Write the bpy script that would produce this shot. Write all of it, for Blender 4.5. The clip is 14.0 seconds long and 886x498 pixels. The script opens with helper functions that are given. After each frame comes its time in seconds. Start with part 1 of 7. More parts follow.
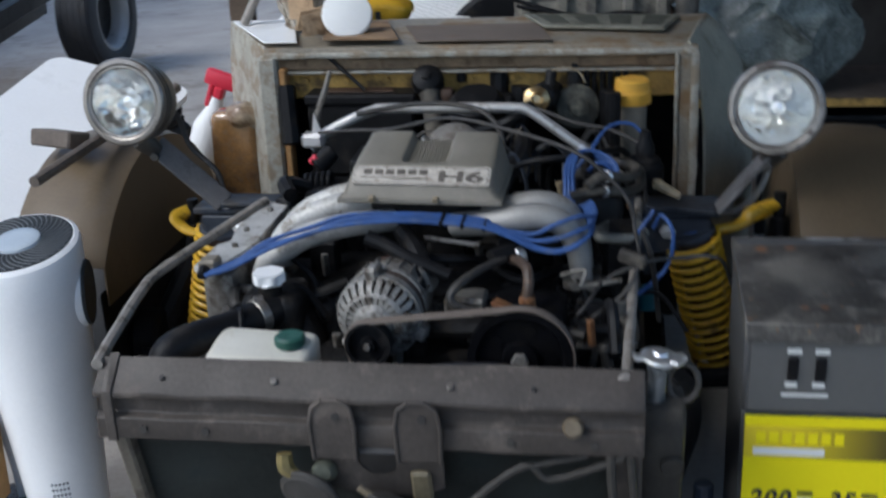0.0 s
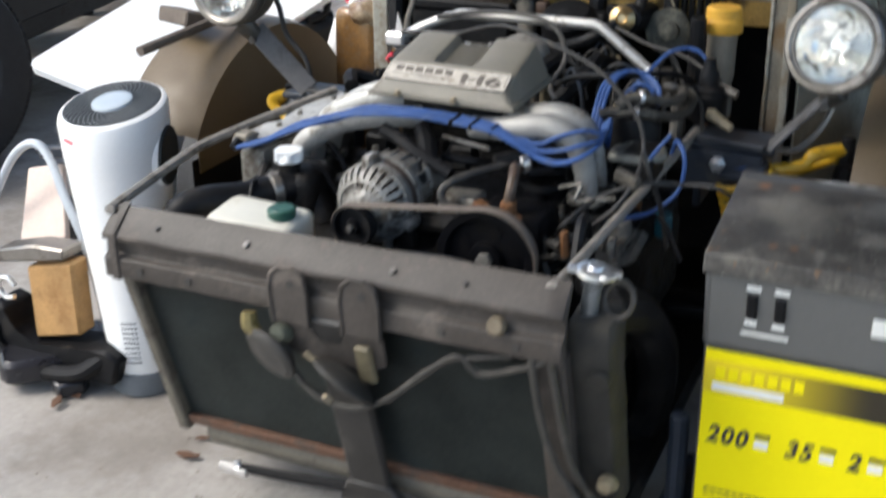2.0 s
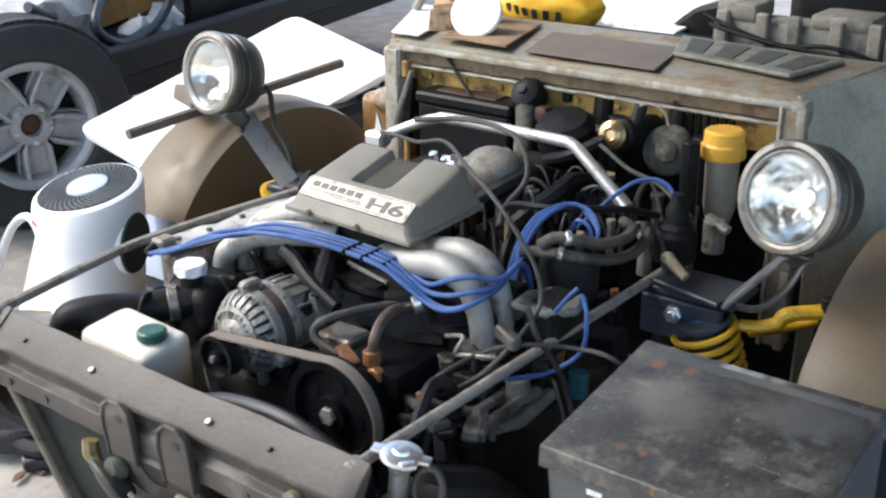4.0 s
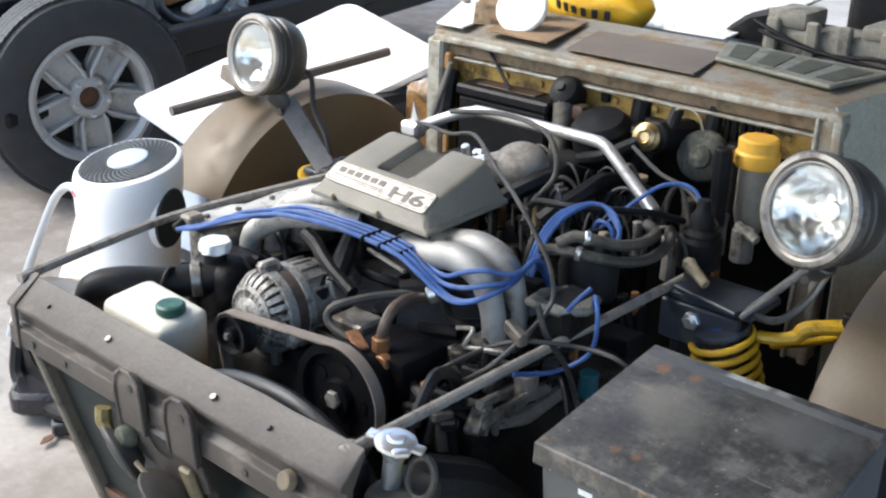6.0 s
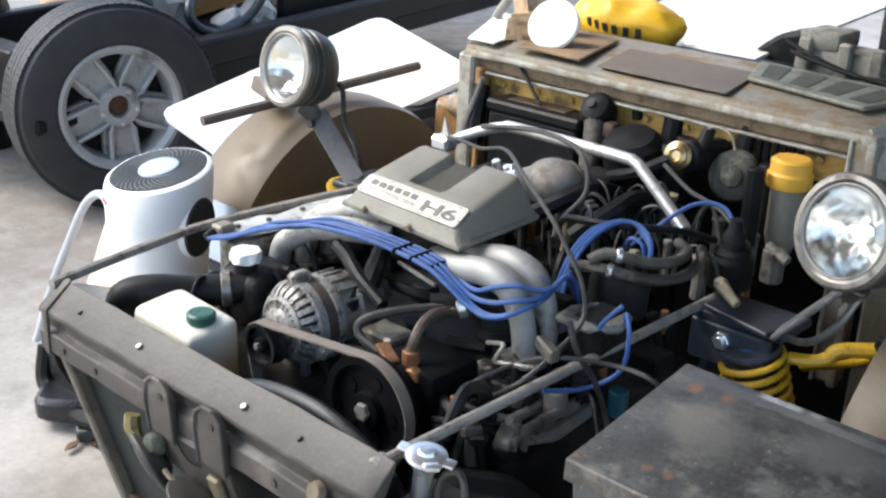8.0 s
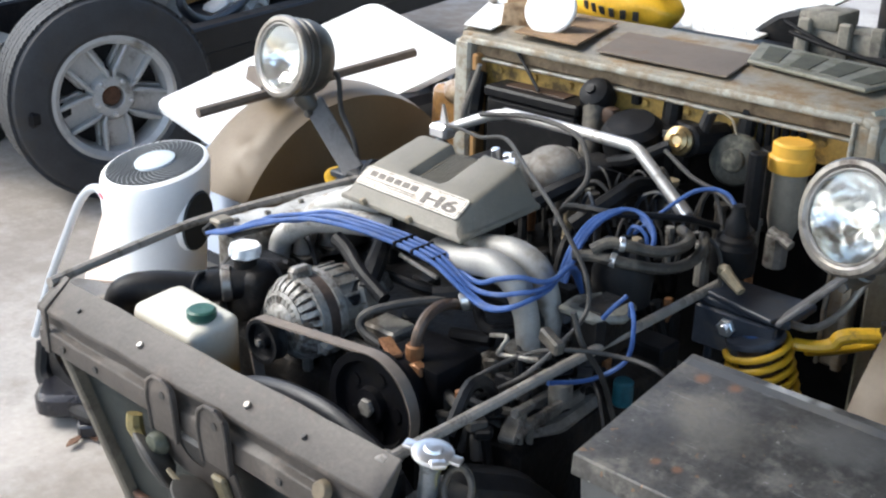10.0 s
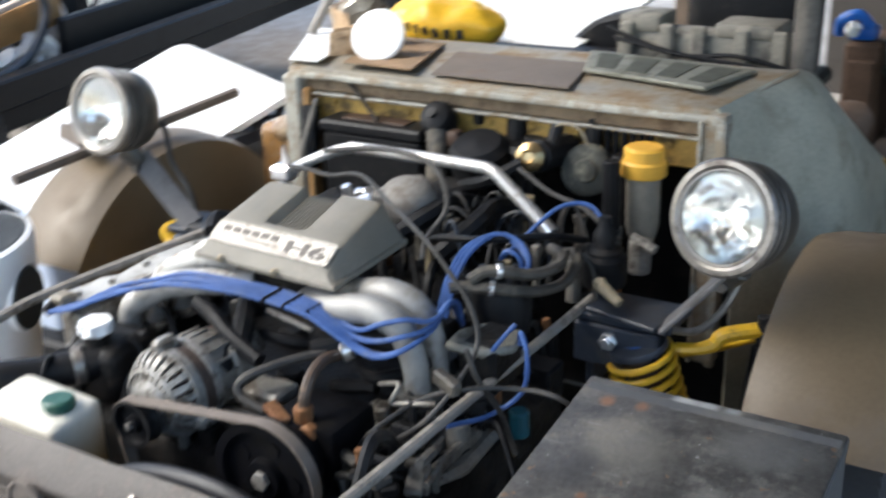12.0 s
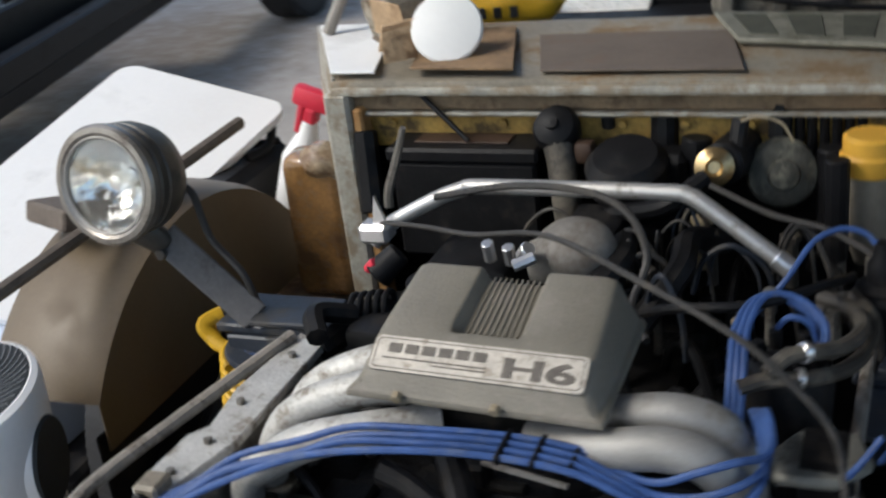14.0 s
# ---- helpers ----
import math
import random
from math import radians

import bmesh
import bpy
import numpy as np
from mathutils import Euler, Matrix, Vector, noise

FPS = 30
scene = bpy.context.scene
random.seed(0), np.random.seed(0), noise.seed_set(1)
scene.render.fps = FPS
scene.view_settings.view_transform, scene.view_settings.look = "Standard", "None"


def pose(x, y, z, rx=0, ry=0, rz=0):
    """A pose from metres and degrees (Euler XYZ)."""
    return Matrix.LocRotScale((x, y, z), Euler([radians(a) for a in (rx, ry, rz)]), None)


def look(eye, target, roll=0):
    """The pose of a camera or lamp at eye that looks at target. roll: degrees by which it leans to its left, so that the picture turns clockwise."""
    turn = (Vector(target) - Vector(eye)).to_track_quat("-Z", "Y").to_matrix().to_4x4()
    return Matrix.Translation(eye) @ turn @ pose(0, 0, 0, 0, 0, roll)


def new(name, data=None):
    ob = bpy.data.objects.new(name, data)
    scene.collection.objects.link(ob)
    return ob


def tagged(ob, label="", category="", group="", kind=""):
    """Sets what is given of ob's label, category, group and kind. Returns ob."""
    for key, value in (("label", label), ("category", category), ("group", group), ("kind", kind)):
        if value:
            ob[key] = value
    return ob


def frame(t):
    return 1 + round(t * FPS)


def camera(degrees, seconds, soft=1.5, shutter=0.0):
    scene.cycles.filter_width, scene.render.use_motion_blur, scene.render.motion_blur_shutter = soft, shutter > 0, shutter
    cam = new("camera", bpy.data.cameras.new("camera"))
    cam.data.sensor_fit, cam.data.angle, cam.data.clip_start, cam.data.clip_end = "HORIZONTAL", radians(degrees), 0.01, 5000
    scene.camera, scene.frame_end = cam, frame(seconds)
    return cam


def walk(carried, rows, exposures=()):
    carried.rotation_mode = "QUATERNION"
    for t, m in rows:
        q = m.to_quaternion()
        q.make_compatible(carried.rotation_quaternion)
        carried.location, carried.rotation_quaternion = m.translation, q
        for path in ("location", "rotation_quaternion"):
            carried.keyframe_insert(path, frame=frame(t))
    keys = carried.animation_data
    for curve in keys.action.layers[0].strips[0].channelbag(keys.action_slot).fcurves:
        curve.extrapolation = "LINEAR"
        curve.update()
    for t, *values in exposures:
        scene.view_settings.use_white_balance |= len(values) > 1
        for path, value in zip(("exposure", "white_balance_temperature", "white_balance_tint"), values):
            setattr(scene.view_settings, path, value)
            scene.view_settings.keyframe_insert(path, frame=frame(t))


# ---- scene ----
cam = camera(42.0, 14.0, soft=2.3, shutter=0.6)
PATH = [
    (0, (0.323, -1.339, 1.252), (0.015, 0.514, 0.564), -2.6),
    (0.2, (0.328, -1.379, 1.221), (0.031, 0.475, 0.532), -4.0),
    (0.5, (0.37, -1.406, 1.214), (0.01, 0.416, 0.473), -4.3),
    (0.8, (0.428, -1.435, 1.187), (-0.041, 0.359, 0.437), -3.9),
    (1, (0.523, -1.458, 1.164), (-0.049, 0.29, 0.378), -3.3),
    (1.5, (0.671, -1.442, 1.158), (0.028, 0.258, 0.325), -2.9),
    (1.7, (0.704, -1.4, 1.17), (-0.019, 0.281, 0.363), -2.7),
    (2, (0.772, -1.29, 1.216), (0.007, 0.382, 0.428), -0.7),
    (2.2, (0.807, -1.202, 1.255), (-0.031, 0.441, 0.482), -0.8),
    (2.5, (0.867, -1.098, 1.27), (0.006, 0.531, 0.491), -1.3),
    (2.7, (0.901, -1.049, 1.27), (-0.015, 0.558, 0.512), -1.6),
    (4.8, (1.195, -0.785, 1.321), (0.004, 0.64, 0.577), 1.0),
    (5, (1.194, -0.788, 1.316), (-0.007, 0.631, 0.578), 1.5),
    (5.5, (1.189, -0.792, 1.308), (-0.011, 0.62, 0.555), 2.0),
    (6, (1.188, -0.789, 1.305), (-0.032, 0.607, 0.557), 1.5),
    (6.5, (1.188, -0.787, 1.307), (-0.042, 0.606, 0.568), 1.9),
    (7, (1.189, -0.786, 1.302), (-0.048, 0.597, 0.556), 1.5),
    (7.5, (1.182, -0.791, 1.313), (-0.082, 0.585, 0.601), 2.2),
    (8, (1.173, -0.803, 1.303), (-0.077, 0.58, 0.578), 2.3),
    (8.2, (1.167, -0.796, 1.3), (-0.069, 0.576, 0.533), 1.4),
    (10.3, (1.152, -0.792, 1.314), (-0.084, 0.587, 0.558), 1.4),
    (10.5, (1.151, -0.786, 1.311), (-0.084, 0.586, 0.539), 1.6),
    (11, (1.15, -0.774, 1.311), (-0.082, 0.595, 0.53), 0.9),
    (11.5, (1.121, -0.763, 1.307), (-0.076, 0.625, 0.507), 0.2),
    (11.7, (1.100, -0.769, 1.311), (-0.03, 0.688, 0.528), 0.0),
    (12, (1.029, -0.781, 1.313), (0.05, 0.806, 0.587), -1.8),
    (12.2, (0.985, -0.775, 1.308), (0.077, 0.853, 0.588), -3.3),
    (12.4, (0.931, -0.777, 1.299), (0.055, 0.86, 0.557), -3.9),
    (12.5, (0.908, -0.759, 1.309), (0.027, 0.873, 0.562), -3.5),
    (12.8, (0.815, -0.716, 1.295), (-0.158, 0.881, 0.578), -4.0),
    (13, (0.737, -0.669, 1.307), (-0.299, 0.878, 0.576), -4.0),
    (13.2, (0.680, -0.611, 1.320), (-0.4, 0.911, 0.6), -4.7),
    (13.4, (0.618, -0.558, 1.322), (-0.418, 1.002, 0.621), -5.1),
    (13.5, (0.599, -0.532, 1.315), (-0.418, 1.037, 0.603), -4.9),
    (13.6, (0.559, -0.512, 1.312), (-0.367, 1.095, 0.563), -4.8),
    (13.7, (0.523, -0.505, 1.303), (-0.355, 1.115, 0.536), -4.7),
    (14, (0.381, -0.487, 1.286), (-0.358, 1.185, 0.473), -7.4),
]
walk(cam, [(t, look(eye, target, roll)) for t, eye, target, roll in PATH],
     exposures=[(t, e, k, 6) for t, e, k in ((0, -1.2, 5600), (0.5, -0.75, 5850), (1.0, -0.55, 6050), (1.5, -0.5, 6200), (2.5, -0.25, 6200), (5.0, 0.12, 6150), (11.5, 0.12, 6150), (12.5, 0.1, 6050), (13.0, 0.15, 5900), (13.5, -0.56, 6100), (14.0, -0.92, 6250))])

# ---- world, sun, exposure ----
world = bpy.data.worlds.new("sky")
scene.world = world
world.use_nodes = True
wn = world.node_tree.nodes
sky = wn.new("ShaderNodeTexSky")
sky.sky_type, sky.sun_disc = "NISHITA", False
sky.sun_elevation, sky.sun_rotation = radians(48), radians(236)
sky.air_density, sky.dust_density, sky.ozone_density = 1.0, 3.0, 0.6
world.node_tree.links.new(sky.outputs["Color"], wn["Background"].inputs["Color"])
wn["Background"].inputs["Strength"].default_value = 0.42
sun_data = bpy.data.lights.new("sun", "SUN")
sun_data.energy, sun_data.angle, sun_data.color = 2.6, radians(18), (1.0, 0.965, 0.92)
sun = new("sun", sun_data)
sun.matrix_world = look((-4.5, -3.0, 6.0), (0, 0, 0))


# ---- materials ----
def surf(name, base, rough=0.5, metal=0.0, var=0.25, scale=18.0, dirt=None, amount=0.35, dscale=6.0, bump=0.15, fine=140.0, coat=0.0, spec=0.5):
    """A worn surface: two scales of tone, patches of dirt with their own colour and roughness, and fine relief."""
    m = bpy.data.materials.new(name)
    m.use_nodes = True
    n, l = m.node_tree.nodes, m.node_tree.links
    b = n["Principled BSDF"]
    tc = n.new("ShaderNodeTexCoord")
    big = n.new("ShaderNodeTexNoise")
    big.inputs["Scale"].default_value, big.inputs["Detail"].default_value, big.inputs["Roughness"].default_value = scale, 6.0, 0.62
    l.new(tc.outputs["Object"], big.inputs["Vector"])
    small = n.new("ShaderNodeTexNoise")
    small.inputs["Scale"].default_value, small.inputs["Detail"].default_value = fine, 4.0
    l.new(tc.outputs["Object"], small.inputs["Vector"])
    ramp = n.new("ShaderNodeMapRange")
    ramp.inputs["From Min"].default_value, ramp.inputs["From Max"].default_value = 0.3, 0.7
    ramp.inputs["To Min"].default_value, ramp.inputs["To Max"].default_value = 1.0 - var, 1.0 + var
    l.new(big.outputs["Fac"], ramp.inputs["Value"])
    ramp2 = n.new("ShaderNodeMapRange")
    ramp2.inputs["From Min"].default_value, ramp2.inputs["From Max"].default_value = 0.3, 0.7
    ramp2.inputs["To Min"].default_value, ramp2.inputs["To Max"].default_value = 1.0 - var * 0.5, 1.0 + var * 0.5
    l.new(small.outputs["Fac"], ramp2.inputs["Value"])
    mul = n.new("ShaderNodeMath")
    mul.operation = "MULTIPLY"
    l.new(ramp.outputs[0], mul.inputs[0])
    l.new(ramp2.outputs[0], mul.inputs[1])
    tint = n.new("ShaderNodeVectorMath")
    tint.operation = "SCALE"
    tint.inputs[0].default_value = base
    l.new(mul.outputs[0], tint.inputs["Scale"])
    colour = tint.outputs[0]
    if dirt:
        d = n.new("ShaderNodeTexNoise")
        d.inputs["Scale"].default_value, d.inputs["Detail"].default_value, d.inputs["Roughness"].default_value = dscale, 8.0, 0.68
        l.new(tc.outputs["Object"], d.inputs["Vector"])
        cut = n.new("ShaderNodeMapRange")
        cut.inputs["From Min"].default_value = 0.62 - 0.3 * amount
        cut.inputs["From Max"].default_value = 0.74 - 0.3 * amount
        l.new(d.outputs["Fac"], cut.inputs["Value"])
        mix = n.new("ShaderNodeMix")
        mix.data_type = "RGBA"
        l.new(cut.outputs[0], mix.inputs["Factor"])
        l.new(colour, mix.inputs[6])
        mix.inputs[7].default_value = (*dirt, 1)
        colour = mix.outputs[2]
        rr = n.new("ShaderNodeMapRange")
        rr.inputs["To Min"].default_value, rr.inputs["To Max"].default_value = rough, min(1.0, rough + 0.3)
        l.new(cut.outputs[0], rr.inputs["Value"])
        l.new(rr.outputs[0], b.inputs["Roughness"])
    else:
        b.inputs["Roughness"].default_value = rough
    l.new(colour, b.inputs["Base Color"])
    b.inputs["Metallic"].default_value = metal
    b.inputs["Coat Weight"].default_value = coat
    b.inputs["Specular IOR Level"].default_value = spec
    if bump:
        bp = n.new("ShaderNodeBump")
        bp.inputs["Strength"].default_value, bp.inputs["Distance"].default_value = bump, 0.004
        l.new(small.outputs["Fac"], bp.inputs["Height"])
        l.new(bp.outputs["Normal"], b.inputs["Normal"])
    return m


def glassy(name, tint=(1, 1, 1), rough=0.02, ior=1.45):
    m = bpy.data.materials.new(name)
    m.use_nodes = True
    b = m.node_tree.nodes["Principled BSDF"]
    b.inputs["Base Color"].default_value = (*tint, 1)
    b.inputs["Roughness"].default_value = rough
    b.inputs["Transmission Weight"].default_value = 1.0
    b.inputs["IOR"].default_value = ior
    return m


def blend_in(m, fac, tone):
    """Lays one more tone over a material's colour where fac is high."""
    n, l = m.node_tree.nodes, m.node_tree.links
    b = n["Principled BSDF"]
    mix = n.new("ShaderNodeMix")
    mix.data_type = "RGBA"
    l.new(fac, mix.inputs[0])
    l.new(b.inputs["Base Color"].links[0].from_socket, mix.inputs[6])
    mix.inputs[7].default_value = (*tone, 1)
    l.new(mix.outputs[2], b.inputs["Base Color"])


def fluid_stain(m, top, bottom, tone):
    """The uneven stain that old coolant leaves in a tank, from its fill line down."""
    n, l = m.node_tree.nodes, m.node_tree.links
    tc = n.new("ShaderNodeTexCoord")
    xyz = n.new("ShaderNodeSeparateXYZ")
    l.new(tc.outputs["Object"], xyz.inputs[0])
    grain = n.new("ShaderNodeTexNoise")
    grain.inputs["Scale"].default_value, grain.inputs["Detail"].default_value = 22.0, 4.0
    l.new(tc.outputs["Object"], grain.inputs["Vector"])
    sway = n.new("ShaderNodeMath")
    sway.operation = "MULTIPLY_ADD"
    sway.inputs[1].default_value = 0.03
    l.new(grain.outputs["Fac"], sway.inputs[0])
    l.new(xyz.outputs["Z"], sway.inputs[2])
    cut_ = n.new("ShaderNodeMapRange")
    cut_.inputs["From Min"].default_value, cut_.inputs["From Max"].default_value = top + 0.015, bottom + 0.015
    l.new(sway.outputs[0], cut_.inputs["Value"])
    blend_in(m, cut_.outputs[0], tone)


def add_specks(m, scale, level, tone):
    """Small scattered specks of rust or bare metal."""
    n, l = m.node_tree.nodes, m.node_tree.links
    tc = n.new("ShaderNodeTexCoord")
    grain = n.new("ShaderNodeTexNoise")
    grain.inputs["Scale"].default_value, grain.inputs["Detail"].default_value = scale, 3.0
    l.new(tc.outputs["Object"], grain.inputs["Vector"])
    cut_ = n.new("ShaderNodeMapRange")
    cut_.inputs["From Min"].default_value, cut_.inputs["From Max"].default_value = level, level + 0.03
    cut_.inputs["To Max"].default_value = 0.8
    l.new(grain.outputs["Fac"], cut_.inputs["Value"])
    blend_in(m, cut_.outputs[0], tone)


def add_scratches(m, tone):
    """Fine pale scratches that run in two directions."""
    n, l = m.node_tree.nodes, m.node_tree.links
    tc = n.new("ShaderNodeTexCoord")
    for turn, stretch in ((0.5, (11.0, 300.0, 11.0)), (-0.9, (16.0, 210.0, 16.0))):
        mp = n.new("ShaderNodeMapping")
        mp.inputs["Rotation"].default_value = (0, 0, turn)
        mp.inputs["Scale"].default_value = stretch
        l.new(tc.outputs["Object"], mp.inputs["Vector"])
        grain = n.new("ShaderNodeTexNoise")
        grain.inputs["Scale"].default_value, grain.inputs["Detail"].default_value = 1.0, 2.0
        l.new(mp.outputs["Vector"], grain.inputs["Vector"])
        cut_ = n.new("ShaderNodeMapRange")
        cut_.inputs["From Min"].default_value, cut_.inputs["From Max"].default_value = 0.69, 0.76
        cut_.inputs["To Max"].default_value = 0.28
        l.new(grain.outputs["Fac"], cut_.inputs["Value"])
        blend_in(m, cut_.outputs[0], (tone, tone, tone * 0.95))


RUST = (0.16, 0.07, 0.03)
concrete = surf("concrete", (0.34, 0.315, 0.285), 0.85, var=0.16, scale=2.2, dirt=(0.20, 0.18, 0.155), amount=0.25, dscale=1.6, bump=0.35, fine=60)
def add_stain_or_shade(m, at, reach, tone):
    """Lays an uneven patch, for stains, wear and painted shade, round one spot of a surface."""
    n, l = m.node_tree.nodes, m.node_tree.links
    b = n["Principled BSDF"]
    old = b.inputs["Base Color"].links[0].from_socket
    tc = n.new("ShaderNodeTexCoord")
    far = n.new("ShaderNodeVectorMath")
    far.operation = "DISTANCE"
    far.inputs[1].default_value = at
    l.new(tc.outputs["Object"], far.inputs[0])
    fall = n.new("ShaderNodeMapRange")
    fall.inputs["From Min"].default_value, fall.inputs["From Max"].default_value = reach * 0.25, reach
    fall.inputs["To Min"].default_value, fall.inputs["To Max"].default_value = 0.30, -0.30
    l.new(far.outputs["Value"], fall.inputs["Value"])
    spots = n.new("ShaderNodeTexNoise")
    spots.inputs["Scale"].default_value, spots.inputs["Detail"].default_value, spots.inputs["Roughness"].default_value = 9.0, 9.0, 0.72
    l.new(tc.outputs["Object"], spots.inputs["Vector"])
    total = n.new("ShaderNodeMath")
    total.operation = "ADD"
    l.new(spots.outputs["Fac"], total.inputs[0])
    l.new(fall.outputs[0], total.inputs[1])
    cut_ = n.new("ShaderNodeMapRange")
    cut_.inputs["From Min"].default_value, cut_.inputs["From Max"].default_value = 0.50, 0.85
    cut_.inputs["To Max"].default_value = 0.75
    l.new(total.outputs[0], cut_.inputs["Value"])
    mix = n.new("ShaderNodeMix")
    mix.data_type = "RGBA"
    l.new(cut_.outputs[0], mix.inputs["Factor"])
    l.new(old, mix.inputs[6])
    mix.inputs[7].default_value = (*tone, 1)
    l.new(mix.outputs[2], b.inputs["Base Color"])


add_stain_or_shade(concrete, (0.25, 0.02, 0.0), 0.85, (0.11, 0.097, 0.083))
add_stain_or_shade(concrete, (0.40, -0.12, 0.0), 0.55, (0.06, 0.048, 0.038))
add_stain_or_shade(concrete, (-0.60, 0.22, 0.0), 0.42, (0.20, 0.175, 0.15))
add_stain_or_shade(concrete, (-2.0, 0.9, 0.0), 1.5, (0.17, 0.145, 0.12))
# brown floor dirt, with the shade beside the far chassis put into its colour
add_stain_or_shade(concrete, (-3.3, 4.2, 0.0), 2.2, (0.17, 0.125, 0.085))
asphalt = surf("outside paving", (0.36, 0.34, 0.31), 0.9, var=0.12, scale=1.0)
# near-black so that the gaps behind the vehicle read as deep shade
backdrop_dark = surf("dark backdrop wall", (0.06, 0.053, 0.047), 0.85, var=0.2, scale=1.5, dirt=(0.035, 0.03, 0.026), amount=0.2, dscale=1.0)
rafter = surf("old timber", (0.11, 0.08, 0.055), 0.85, var=0.3, scale=6)
grey_steel = surf("dusty grey steel", (0.070, 0.060, 0.052), 0.48, var=0.25, scale=9, dirt=(0.14, 0.118, 0.10), amount=0.28, dscale=14, spec=0.3)
black_steel = surf("black steel", (0.009, 0.009, 0.010), 0.45, var=0.3, scale=14, dirt=(0.026, 0.023, 0.020), amount=0.22, dscale=16, spec=0.18)
primer = surf("dirty grey primer", (0.250, 0.222, 0.172), 0.5, var=0.30, scale=8, dirt=(0.20, 0.13, 0.065), amount=0.46, dscale=8)
pale_primer = surf("pale worn paint", (0.35, 0.335, 0.285), 0.5, var=0.25, scale=12, dirt=(0.25, 0.205, 0.145), amount=0.5, dscale=22)
side_paint = surf("grey green paint", (0.41, 0.40, 0.315), 0.4, var=0.25, scale=5, dirt=(0.30, 0.27, 0.20), amount=0.35, dscale=7)
ochre = surf("ochre paint", (0.50, 0.31, 0.075), 0.55, var=0.3, scale=12, dirt=(0.13, 0.085, 0.035), amount=0.42, dscale=16)
tan_paint = surf("tan brown fender paint", (0.125, 0.091, 0.053), 0.46, var=0.12, scale=5, dirt=(0.138, 0.106, 0.074), amount=0.18, dscale=5, bump=0.05, spec=0.42)
cover_mat = surf("grey brown cover", (0.185, 0.168, 0.134), 0.5, var=0.12, scale=14, dirt=(0.24, 0.215, 0.185), amount=0.2, dscale=18, bump=0.25, fine=320)
badge_mat = surf("silver badge", (0.52, 0.48, 0.42), 0.5, metal=0.1, var=0.16, scale=40, dirt=(0.32, 0.275, 0.22), amount=0.36, dscale=60)
badge_ink = surf("worn brown lettering", (0.105, 0.09, 0.075), 0.55, var=0.25, scale=80)
res_grey = surf("grey translucent reservoir", (0.23, 0.205, 0.165), 0.4, var=0.15, scale=20)
ink = surf("dark lettering", (0.035, 0.032, 0.03), 0.55, var=0.1)
alloy = surf("cast aluminium", (0.33, 0.32, 0.30), 0.56, metal=0.4, var=0.14, scale=16, dirt=(0.21, 0.185, 0.155), amount=0.30, dscale=10, bump=0.12, fine=320)
pale_alloy = surf("pale aluminium with dirt", (0.50, 0.49, 0.46), 0.5, metal=0.25, var=0.2, scale=20, dirt=(0.22, 0.19, 0.155), amount=0.34, dscale=26, bump=0.3, fine=200)
dull_alloy = surf("dull grey casting", (0.20, 0.19, 0.17), 0.5, metal=0.55, var=0.25, scale=22, dirt=(0.085, 0.07, 0.055), amount=0.45, dscale=20, bump=0.35, fine=200)
tube_alloy = surf("dull aluminium tube", (0.58, 0.565, 0.54), 0.42, metal=0.65, var=0.08, scale=20, dirt=(0.3, 0.27, 0.23), amount=0.2, dscale=24)
chrome = surf("chrome", (0.85, 0.84, 0.83), 0.28, metal=0.85, var=0.05)
rubber = surf("black rubber", (0.008, 0.008, 0.009), 0.5, var=0.3, scale=20, dirt=(0.026, 0.023, 0.020), amount=0.25, dscale=20, spec=0.2)
grey_rubber = surf("dusty grey cable", (0.036, 0.033, 0.030), 0.55, var=0.25, scale=25, dirt=(0.08, 0.071, 0.06), amount=0.3, dscale=22)
tyre_mat = surf("tyre rubber", (0.030, 0.031, 0.034), 0.62, var=0.2, scale=14, dirt=(0.05, 0.046, 0.042), amount=0.28, dscale=6)
block_mat = surf("oily engine block", (0.009, 0.0085, 0.0085), 0.5, metal=0.1, var=0.4, scale=20, dirt=(0.03, 0.025, 0.02), amount=0.35, dscale=22, bump=0.5, fine=90, spec=0.2)
blue_wire = surf("blue silicone lead", (0.045, 0.095, 0.265), 0.45, var=0.25, scale=30, dirt=(0.09, 0.13, 0.25), amount=0.25, dscale=40, spec=0.4)
blue_steel = surf("blue black bracket", (0.026, 0.032, 0.044), 0.45, var=0.25, scale=14, dirt=(0.07, 0.066, 0.062), amount=0.3, dscale=16)
blue_paint = surf("blue paint", (0.03, 0.09, 0.26), 0.4, var=0.25, scale=18, dirt=(0.05, 0.05, 0.055), amount=0.35, dscale=22)
yellow_paint = surf("yellow spring paint", (0.62, 0.37, 0.02), 0.4, var=0.15, scale=16, dirt=(0.12, 0.085, 0.04), amount=0.25, dscale=22)
orange_plastic = surf("orange yellow plastic", (0.74, 0.41, 0.055), 0.4, var=0.06, scale=20, dirt=(0.4, 0.22, 0.05), amount=0.12, dscale=22)
milky = surf("milky aged plastic", (0.62, 0.60, 0.52), 0.4, var=0.06, scale=10, dirt=(0.5, 0.44, 0.32), amount=0.2, dscale=8)
fluid_stain(milky, 0.552, 0.47, (0.38, 0.23, 0.075))
green_cap = surf("green plastic cap", (0.026, 0.09, 0.066), 0.45, var=0.12, scale=30)
brass = surf("brass", (0.50, 0.37, 0.19), 0.32, metal=0.9, var=0.15, scale=40, dirt=(0.25, 0.16, 0.06), amount=0.2, dscale=60)
copper = surf("rusty copper fitting", (0.25, 0.12, 0.052), 0.5, metal=0.4, var=0.3, scale=30, dirt=RUST, amount=0.4, dscale=30)
